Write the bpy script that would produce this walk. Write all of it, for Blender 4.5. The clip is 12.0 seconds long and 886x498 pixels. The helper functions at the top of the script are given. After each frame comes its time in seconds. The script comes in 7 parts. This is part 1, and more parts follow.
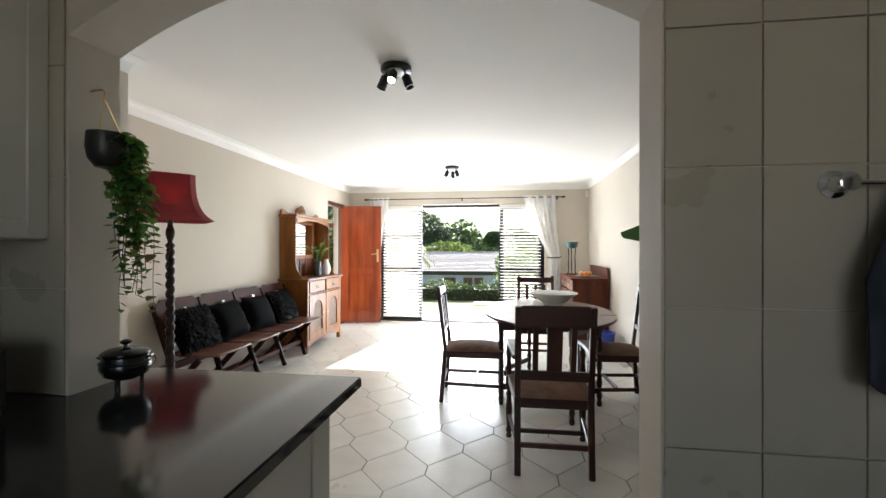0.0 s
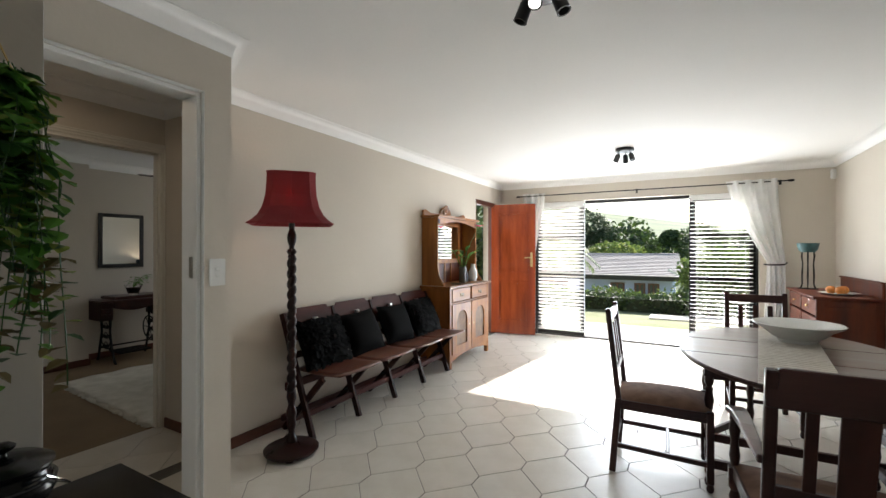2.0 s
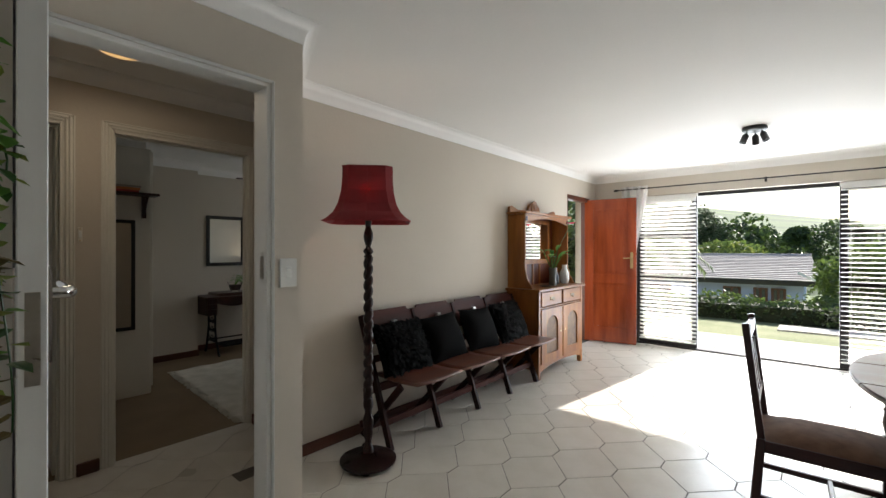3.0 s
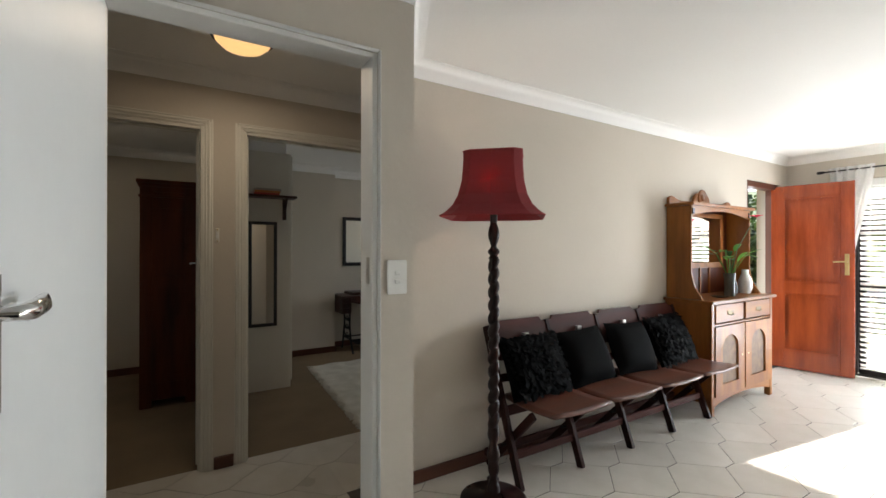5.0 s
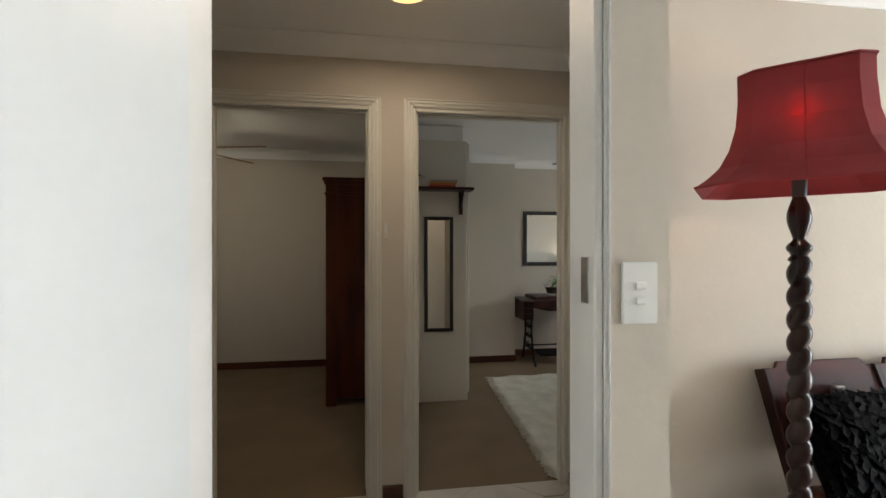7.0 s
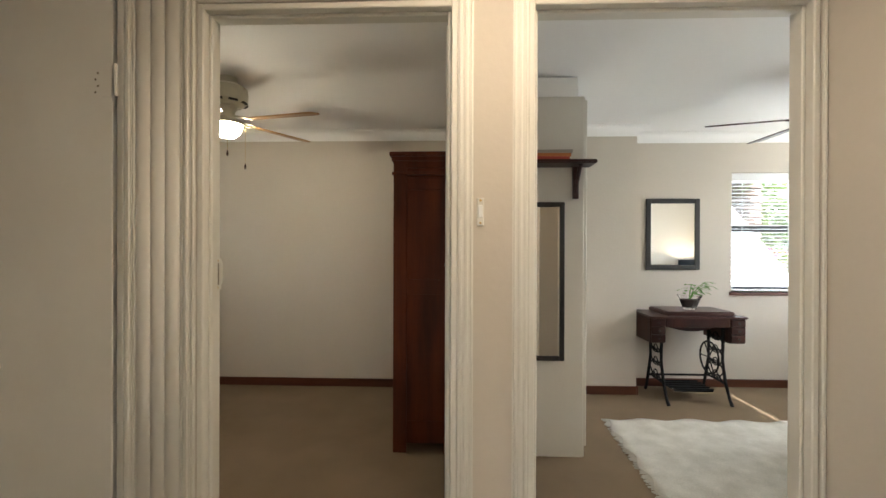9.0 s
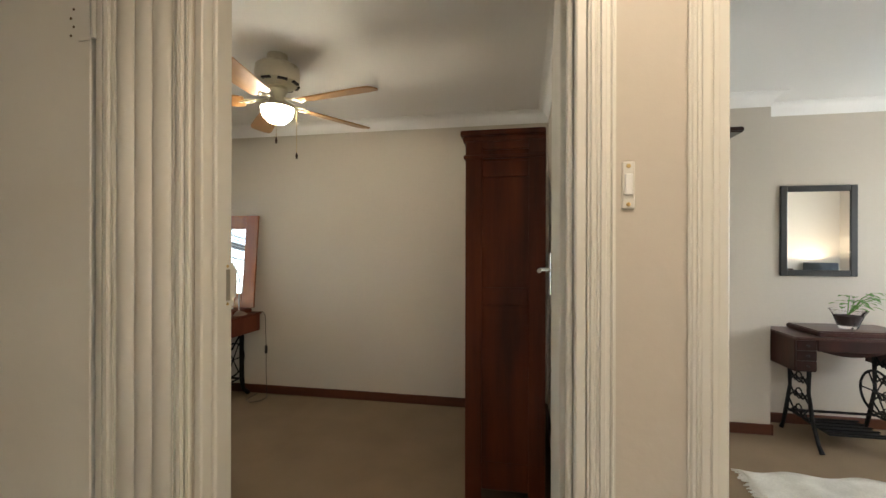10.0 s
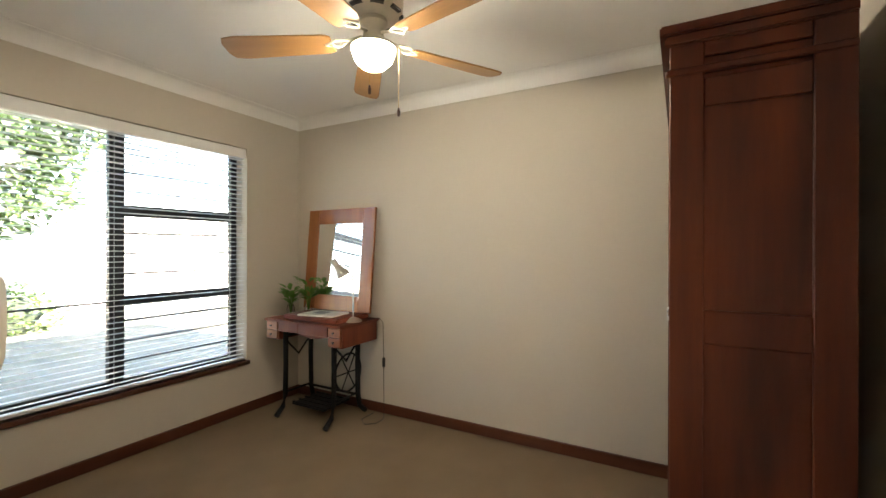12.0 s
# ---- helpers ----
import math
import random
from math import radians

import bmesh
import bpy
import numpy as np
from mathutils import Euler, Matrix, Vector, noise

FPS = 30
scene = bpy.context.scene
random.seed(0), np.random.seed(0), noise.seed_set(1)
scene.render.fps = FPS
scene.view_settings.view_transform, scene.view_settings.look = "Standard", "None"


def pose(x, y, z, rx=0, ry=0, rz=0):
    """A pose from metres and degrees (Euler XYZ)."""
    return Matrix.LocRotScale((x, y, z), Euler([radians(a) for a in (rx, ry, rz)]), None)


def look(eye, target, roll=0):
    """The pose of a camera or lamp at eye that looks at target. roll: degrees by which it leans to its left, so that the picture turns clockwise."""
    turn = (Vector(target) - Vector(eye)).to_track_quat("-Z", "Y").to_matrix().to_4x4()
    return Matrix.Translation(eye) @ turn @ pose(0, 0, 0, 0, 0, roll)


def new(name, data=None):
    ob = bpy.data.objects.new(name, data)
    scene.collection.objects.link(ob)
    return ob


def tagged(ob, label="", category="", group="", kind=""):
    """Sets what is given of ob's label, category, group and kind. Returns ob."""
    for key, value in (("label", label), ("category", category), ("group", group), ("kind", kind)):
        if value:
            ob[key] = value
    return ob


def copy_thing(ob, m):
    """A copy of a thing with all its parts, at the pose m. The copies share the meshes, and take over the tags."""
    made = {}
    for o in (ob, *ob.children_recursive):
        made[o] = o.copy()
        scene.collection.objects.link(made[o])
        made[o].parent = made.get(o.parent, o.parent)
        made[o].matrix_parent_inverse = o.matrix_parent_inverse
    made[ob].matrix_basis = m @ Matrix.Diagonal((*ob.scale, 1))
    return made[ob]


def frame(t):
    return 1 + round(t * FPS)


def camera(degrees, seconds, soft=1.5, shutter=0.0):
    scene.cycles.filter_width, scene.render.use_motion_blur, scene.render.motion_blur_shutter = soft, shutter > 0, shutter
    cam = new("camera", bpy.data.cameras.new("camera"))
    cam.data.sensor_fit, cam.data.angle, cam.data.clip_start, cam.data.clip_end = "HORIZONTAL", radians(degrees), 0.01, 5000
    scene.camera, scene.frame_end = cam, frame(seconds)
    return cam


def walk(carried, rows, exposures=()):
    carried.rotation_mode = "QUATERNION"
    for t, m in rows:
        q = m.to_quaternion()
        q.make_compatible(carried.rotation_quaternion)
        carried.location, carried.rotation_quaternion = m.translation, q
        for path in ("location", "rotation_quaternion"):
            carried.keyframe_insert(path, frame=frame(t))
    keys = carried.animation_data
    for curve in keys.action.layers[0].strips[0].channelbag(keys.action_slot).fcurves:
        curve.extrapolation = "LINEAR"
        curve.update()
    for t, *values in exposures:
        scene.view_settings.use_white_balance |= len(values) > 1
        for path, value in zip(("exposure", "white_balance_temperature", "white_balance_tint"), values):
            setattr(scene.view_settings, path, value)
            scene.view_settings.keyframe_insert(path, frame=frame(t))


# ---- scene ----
cam = camera(92.1, 12.0, soft=1.5)
ROWS = [
    (0, 0, -0.046, 1.287, 8.3, 0.01, -0.07),
    (0.5, -0.044, 0.244, 1.301, 12.23, 0.05, 0.06),
    (1, -0.087, 0.455, 1.31, 16.98, 0.02, 0.08),
    (1.5, -0.117, 0.636, 1.329, 22.73, 0.06, -0.12),
    (2, -0.157, 0.771, 1.326, 29.47, 0.06, -0.07),
    (2.5, -0.229, 0.898, 1.318, 35.51, 0.05, -0.15),
    (3, -0.312, 1.025, 1.322, 40.98, 0.03, -0.04),
    (5, -0.638, 1.329, 1.32, 58.45, 0.09, -0.07),
    (5.5, -0.758, 1.387, 1.317, 65.27, -0.04, 0.04),
    (6, -0.918, 1.43, 1.313, 71.95, -0.18, 0.15),
    (6.5, -1.099, 1.471, 1.312, 77.43, -0.02, -0.03),
    (7, -1.293, 1.495, 1.309, 81.78, -0.06, 0.04),
    (8.8, -2.155, 1.455, 1.295, 90.414, -0.16, -0.13),
    (9, -2.242, 1.449, 1.295, 92.031, -0.14, -0.19),
    (9.5, -2.469, 1.4, 1.291, 96.428, -0.05, -0.11),
    (10, -2.736, 1.334, 1.292, 100.639, -0.02, -0.13),
    (10.5, -2.985, 1.234, 1.293, 104.579, -0.11, -0.05),
    (11, -3.221, 1.161, 1.304, 109.155, -0.09, -0.14),
    (11.5, -3.383, 1.098, 1.291, 113.776, -0.06, -0.1),
    (12, -3.541, 1.067, 1.264, 119.015, -0.04, -0.12),
]
EXPOSURES = [(0.0, 1.5), (1.0, 1.35), (2.0, 1.05), (3.0, 0.8), (5.0, 1.35), (6.0, 1.75), (7.2, 2.1), (8.8, 3.4), (10.0, 3.4), (11.0, 3.65), (12.0, 4.0)]
walk(cam, [(t, pose(x, y, z, 90 + pitch, roll, yaw)) for t, x, y, z, yaw, pitch, roll in ROWS], EXPOSURES)

# ---- world, sun and large lights ----
SUN_DIR = Vector((0.47, 3.18, 2.03)).normalized()
world = bpy.data.worlds.new("world")
scene.world = world
world.use_nodes = True
wn = world.node_tree
sky = wn.nodes.new("ShaderNodeTexSky")
sky.sky_type = "NISHITA"
sky.sun_disc = False
sky.sun_elevation = math.asin(SUN_DIR.z)
sky.sun_rotation = math.atan2(SUN_DIR.x, SUN_DIR.y)
wn.nodes["Background"].inputs["Strength"].default_value = 0.13
wn.links.new(sky.outputs[0], wn.nodes["Background"].inputs[0])


def lamp(name, kind, energy, m, color=(1, 1, 1), **props):
    data = bpy.data.lights.new(name, kind)
    data.energy, data.color = energy, color
    ob = new(name, data)
    ob.matrix_world = m
    return ob, data


_, sun = lamp("sun", "SUN", 7.5, look(SUN_DIR * 30, (0, 0, 0)), (1.0, 0.95, 0.88))
sun.angle = radians(0.6)


def area(name, w, h, energy, m, color=(1, 1, 1)):
    _, d = lamp(name, "AREA", energy, m, color)
    d.shape, d.size, d.size_y = "RECTANGLE", w, h


SKYC = (0.82, 0.91, 1.0)
area("sky_slider", 1.4, 1.9, 48, look((-0.78, 7.5, 1.0), (-0.78, 3.0, 1.15)), SKYC)
area("sky_window_bed", 1.7, 1.5, 0.2, look((-4.82, -1.92, 1.2), (-4.82, 2.0, 1.0)), SKYC)
area("sky_window_second", 1.0, 1.1, 2.2, look((-6.45, 4.55, 1.45), (-3.0, 4.0, 1.0)), SKYC)
# added fill for the second bedroom, at an assumed north opening
area("second_north_fill", 1.6, 1.3, 4.0, look((-5.1, 5.42, 1.4), (-5.1, 2.0, 0.8)), SKYC)
# added fill at an invented south opening, brightens the kitchen
area("kitchen_fill", 1.3, 0.9, 2.2, look((0.1, -2.15, 1.5), (0.1, 1.0, 1.1)), SKYC)
area("sky_front_door", 0.6, 1.8, 5, look((-3.1, 6.75, 1.1), (0, 6.0, 1.0)), SKYC)


def bulb(name, at, energy, radius=0.04, color=(1.0, 0.78, 0.5)):
    _, d = lamp(name, "POINT", energy, Matrix.Translation(at), color)
    d.shadow_soft_size = radius


area("glow_hall", 0.2, 0.2, 1.15, look((-2.96, 1.59, 2.285), (-2.96, 1.5901, 0)), (1.0, 0.82, 0.62))
bulb("glow_fan", (-4.92, -0.04, 1.93), 0.12, 0.12, (1.0, 0.84, 0.62))
bulb("glow_floor_lamp", (-2.315, 2.640, 1.67), 0.6, 0.025, (1.0, 0.8, 0.6))
bulb("glow_bedside", (-3.86, 4.95, 1.05), 1.5, 0.05, (1.0, 0.85, 0.65))


# ---- materials ----
def mat(name, c1, c2=None, scale=6.0, rough=0.6, metal=0.0, bump=0.0, bscale=60.0, rvar=0.08, stretch=(1, 1, 1), grain=0.06, coat=0.0, rand=0.0):
    """Two-scale noise over a base colour, with fine relief. c1, c2: linear colours at the ends of the slow variation."""
    c2 = c2 or tuple(v * 0.86 for v in c1)
    m = bpy.data.materials.new(name)
    m.use_nodes = True
    nt = m.node_tree
    b = nt.nodes["Principled BSDF"]
    tc = nt.nodes.new("ShaderNodeTexCoord")
    mp = nt.nodes.new("ShaderNodeMapping")
    mp.inputs["Scale"].default_value = stretch
    nt.links.new(tc.outputs["Object"], mp.inputs[0])
    slow, fine = nt.nodes.new("ShaderNodeTexNoise"), nt.nodes.new("ShaderNodeTexNoise")
    slow.inputs["Scale"].default_value, slow.inputs["Detail"].default_value = scale, 4
    fine.inputs["Scale"].default_value, fine.inputs["Detail"].default_value = bscale, 3
    nt.links.new(mp.outputs[0], slow.inputs["Vector"])
    nt.links.new(mp.outputs[0], fine.inputs["Vector"])
    ramp = nt.nodes.new("ShaderNodeValToRGB")
    ramp.color_ramp.elements[0].position, ramp.color_ramp.elements[1].position = 0.3, 0.7
    ramp.color_ramp.elements[0].color, ramp.color_ramp.elements[1].color = (*c2, 1), (*c1, 1)
    nt.links.new(slow.outputs["Fac"], ramp.inputs[0])
    mr = nt.nodes.new("ShaderNodeMapRange")
    mr.inputs[3].default_value, mr.inputs[4].default_value = 1 - grain, 1 + grain
    nt.links.new(fine.outputs["Fac"], mr.inputs[0])
    mul = nt.nodes.new("ShaderNodeVectorMath")
    mul.operation = "SCALE"
    nt.links.new(ramp.outputs[0], mul.inputs[0])
    nt.links.new(mr.outputs[0], mul.inputs["Scale"])
    out = mul.outputs[0]
    if rand:
        oi = nt.nodes.new("ShaderNodeObjectInfo")
        m2 = nt.nodes.new("ShaderNodeMapRange")
        m2.inputs[3].default_value, m2.inputs[4].default_value = 1 - rand, 1 + rand
        nt.links.new(oi.outputs["Random"], m2.inputs[0])
        s2 = nt.nodes.new("ShaderNodeVectorMath")
        s2.operation = "SCALE"
        nt.links.new(out, s2.inputs[0])
        nt.links.new(m2.outputs[0], s2.inputs["Scale"])
        out = s2.outputs[0]
    nt.links.new(out, b.inputs["Base Color"])
    rr = nt.nodes.new("ShaderNodeMapRange")
    rr.inputs[3].default_value, rr.inputs[4].default_value = max(0.02, rough - rvar), min(1, rough + rvar)
    nt.links.new(slow.outputs["Fac"], rr.inputs[0])
    nt.links.new(rr.outputs[0], b.inputs["Roughness"])
    b.inputs["Metallic"].default_value = metal
    b.inputs["Coat Weight"].default_value = coat
    b.inputs["Coat Roughness"].default_value = 0.12
    if bump:
        bp = nt.nodes.new("ShaderNodeBump")
        bp.inputs["Strength"].default_value, bp.inputs["Distance"].default_value = 0.6, bump
        nt.links.new(fine.outputs["Fac"], bp.inputs["Height"])
        nt.links.new(bp.outputs[0], b.inputs["Normal"])
    return m


def wood(name, dark, light, axis="z", rough=0.38, coat=0.12, scale=9.0):
    """Long-grained wood; the grain runs along the axis."""
    st = {"x": (0.12, 1, 1), "y": (1, 0.12, 1), "z": (1, 1, 0.12)}[axis]
    return mat(name, light, dark, scale, rough, 0, 0.0006, 90, 0.1, st, 0.16, coat, 0.06)


def plain(name, c, rough=0.5, metal=0.0, emit=0.0, emit_c=None, trans=0.0, alpha=1.0, ior=1.45):
    m = bpy.data.materials.new(name)
    m.use_nodes = True
    b = m.node_tree.nodes["Principled BSDF"]
    b.inputs["Base Color"].default_value = (*c, 1)
    b.inputs["Roughness"].default_value, b.inputs["Metallic"].default_value = rough, metal
    b.inputs["Transmission Weight"].default_value, b.inputs["Alpha"].default_value = trans, alpha
    b.inputs["IOR"].default_value = ior
    if emit:
        b.inputs["Emission Color"].default_value, b.inputs["Emission Strength"].default_value = (*(emit_c or c), 1), emit
    return m


def cloth(name, c, transl=0.5, rough=0.9):
    """Thin cloth or leaf that lets light through."""
    m = mat(name, c, tuple(v * 0.8 for v in c), 8, rough, 0, 0.0005, 300, 0.05)
    nt = m.node_tree
    b, o = nt.nodes["Principled BSDF"], nt.nodes["Material Output"]
    t, mx = nt.nodes.new("ShaderNodeBsdfTranslucent"), nt.nodes.new("ShaderNodeMixShader")
    t.inputs[0].default_value = (*c, 1)
    mx.inputs[0].default_value = transl
    nt.links.new(b.outputs[0], mx.inputs[1])
    nt.links.new(t.outputs[0], mx.inputs[2])
    nt.links.new(mx.outputs[0], o.inputs[0])
    return m


WALL = mat("wall_paint", (0.57, 0.515, 0.44), (0.54, 0.485, 0.41), 1.2, 0.75, bump=0.0012, bscale=45, grain=0.02)
# darker than the frame paint: the latch recess's shade as colour
RECESS = mat("recess_shade", (0.30, 0.27, 0.22), (0.22, 0.20, 0.16), 20, 0.8)
CEIL = mat("ceiling_paint", (0.87, 0.86, 0.84), (0.84, 0.83, 0.81), 1.0, 0.85, bump=0.001, bscale=50, grain=0.015)
TRIM = mat("white_gloss_paint", (0.78, 0.77, 0.74), (0.72, 0.71, 0.68), 3.0, 0.5, bump=0.0006, bscale=30, grain=0.02)
CREAM = mat("cream_gloss_paint", (0.70, 0.675, 0.605), (0.65, 0.625, 0.555), 3.0, 0.4, bump=0.0002, bscale=30, grain=0.02)
LEAF_PAINT = mat("door_paint", (0.72, 0.74, 0.74), (0.68, 0.70, 0.70), 2.0, 0.45, bump=0.0005, bscale=35, grain=0.015)
SKIRT = wood("skirting_wood", (0.055, 0.015, 0.007), (0.105, 0.030, 0.013), "x", 0.4)
SKIRT_Y = wood("skirting_wood_y", (0.055, 0.015, 0.007), (0.105, 0.030, 0.013), "y", 0.4)
TILE = mat("floor_tile_glaze", (0.60, 0.57, 0.515), (0.53, 0.50, 0.44), 5.0, 0.30, bump=0.0005, bscale=25, grain=0.04, rand=0.05)
GROUT = mat("grout", (0.13, 0.12, 0.11), (0.09, 0.083, 0.075), 8, 0.9)
CARPET = mat("carpet", (0.235, 0.175, 0.115), (0.20, 0.148, 0.095), 3.0, 1.0, bump=0.004, bscale=420, grain=0.22)
GRANITE = mat("granite_polished", (0.022, 0.022, 0.022), (0.008, 0.008, 0.009), 120, 0.10, rvar=0.02, bscale=400, grain=0.4, coat=0.1)
WTILE = mat("wall_tile_glaze", (0.41, 0.37, 0.305), (0.365, 0.33, 0.265), 4, 0.3, bump=0.0004, bscale=20, grain=0.02, rand=0.03)
MELAMINE = mat("cupboard_melamine", (0.68, 0.65, 0.58), (0.64, 0.61, 0.54), 2, 0.45, grain=0.015)
DARK_Z = wood("dark_wood_z", (0.020, 0.0055, 0.004), (0.056, 0.0150, 0.0095), "z")
DARK_X = wood("dark_wood_x", (0.020, 0.0055, 0.004), (0.056, 0.0150, 0.0095), "x")
DARK_Y = wood("dark_wood_y", (0.020, 0.0055, 0.004), (0.056, 0.0150, 0.0095), "y")
LAMPWOOD = wood("lamp_wood", (0.008, 0.0028, 0.0024), (0.024, 0.0075, 0.0055), "z", 0.3, 0.1)
TABLE = wood("table_wood", (0.038, 0.015, 0.012), (0.088, 0.038, 0.030), "x", 0.33, 0.12)
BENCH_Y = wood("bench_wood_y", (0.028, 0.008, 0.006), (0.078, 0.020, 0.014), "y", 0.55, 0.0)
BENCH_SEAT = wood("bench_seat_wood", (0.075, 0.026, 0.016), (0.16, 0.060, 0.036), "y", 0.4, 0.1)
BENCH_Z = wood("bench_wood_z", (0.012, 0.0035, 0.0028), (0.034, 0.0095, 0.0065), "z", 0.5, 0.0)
HONEY_Z = wood("honey_oak_z", (0.16, 0.052, 0.011), (0.33, 0.125, 0.028), "z")
HONEY_Y = wood("honey_oak_y", (0.16, 0.052, 0.011), (0.33, 0.125, 0.028), "y")
DOORWOOD = wood("front_door_wood", (0.21, 0.033, 0.009), (0.38, 0.070, 0.017), "z", 0.22, 0.7)
FRAMEWOOD = wood("front_frame_wood", (0.06, 0.016, 0.008), (0.12, 0.035, 0.015), "z", 0.4)
WARD_Z = wood("wardrobe_wood", (0.048, 0.009, 0.003), (0.135, 0.027, 0.006), "z", 0.5, 0.05)
REDWOOD_Y = wood("desk_wood_y", (0.085, 0.019, 0.010), (0.17, 0.042, 0.020), "y", 0.42, 0.02)
REDWOOD_Z = wood("desk_wood_z", (0.085, 0.019, 0.010), (0.17, 0.042, 0.020), "z", 0.3)
DRAWERWOOD = wood("drawer_front_wood", (0.20, 0.062, 0.024), (0.33, 0.12, 0.05), "y", 0.4, 0.05)
ORANGE_Z = wood("mirror_wood", (0.24, 0.072, 0.014), (0.40, 0.14, 0.030), "z", 0.35)
BLADE = wood("fan_blade_wood", (0.30, 0.15, 0.05), (0.42, 0.23, 0.085), "x", 0.4)
SEATCLOTH = mat("seat_cloth", (0.20, 0.115, 0.075), (0.115, 0.062, 0.042), 14, 0.85, bump=0.001, bscale=200, grain=0.12)
BLACKFAB = mat("black_fabric", (0.0035, 0.0032, 0.0032), (0.002, 0.002, 0.002), 10, 0.8, bump=0.001, bscale=200, grain=0.3)
SATIN = mat("black_satin_petal", (0.0035, 0.0035, 0.0035), (0.002, 0.002, 0.002), 20, 0.65, grain=0.2)
CASTIRON = mat("cast_iron", (0.014, 0.014, 0.014), (0.008, 0.008, 0.008), 12, 0.22, bump=0.0006, bscale=80)
IRON = mat("black_iron", (0.012, 0.011, 0.011), (0.006, 0.006, 0.006), 12, 0.6, bump=0.0006, bscale=80)
BLACK = mat("black_paint", (0.015, 0.014, 0.014), (0.010, 0.009, 0.009), 10, 0.4)
CHROME = plain("chrome", (0.75, 0.75, 0.76), 0.12, 1.0)
NICKEL = mat("brushed_nickel", (0.60, 0.58, 0.54), (0.52, 0.50, 0.46), 30, 0.3, 1.0)
BRASS = mat("brass", (0.62, 0.45, 0.20), (0.5, 0.35, 0.14), 20, 0.3, 1.0)
AGED = mat("aged_brass", (0.16, 0.11, 0.05), (0.09, 0.06, 0.03), 30, 0.4, 1.0)
MIRROR = plain("mirror_glass", (0.88, 0.89, 0.88), 0.01, 1.0)
GLASS = plain("clear_glass", (1, 1, 1), 0.0, trans=1.0)
ALU = mat("bronze_aluminium", (0.022, 0.020, 0.020), (0.014, 0.013, 0.013), 10, 0.45, 0.3)
BLIND = mat("blind_slat", (0.80, 0.80, 0.79), (0.76, 0.76, 0.75), 5, 0.45, grain=0.02)
CURTAIN = cloth("curtain_voile", (0.84, 0.84, 0.83), 0.45)
PLASTIC = mat("white_plastic", (0.78, 0.78, 0.75), (0.74, 0.74, 0.71), 8, 0.35, grain=0.01)
CERAMIC = mat("white_ceramic", (0.72, 0.73, 0.70), (0.66, 0.67, 0.64), 8, 0.18, grain=0.02)
RUNNER = mat("woven_runner", (0.62, 0.59, 0.53), (0.50, 0.46, 0.40), 30, 0.9, bump=0.001, bscale=300, grain=0.2)
RUG = mat("shaggy_rug", (0.66, 0.64, 0.58), (0.50, 0.48, 0.42), 7, 1.0, bump=0.006, bscale=120, grain=0.2)
TOWEL = mat("blue_grey_towel", (0.045, 0.052, 0.068), (0.028, 0.034, 0.045), 10, 1.0, bump=0.002, bscale=300, grain=0.2)
for m_, v_ in ((BLACKFAB, 0.05), (SATIN, 0.04), (SEATCLOTH, 0.2), (CARPET, 0.1), (RUG, 0.1), (TOWEL, 0.1), (DARK_Z, 0.3), (DARK_X, 0.3), (DARK_Y, 0.3), (BENCH_Y, 0.15), (BENCH_Z, 0.15), (TABLE, 0.35), (HONEY_Z, 0.2), (HONEY_Y, 0.2), (WARD_Z, 0.3), (REDWOOD_Y, 0.15), (REDWOOD_Z, 0.2), (IRON, 0.2), (LAMPWOOD, 0.2)):
    m_.node_tree.nodes["Principled BSDF"].inputs["Specular IOR Level"].default_value = v_


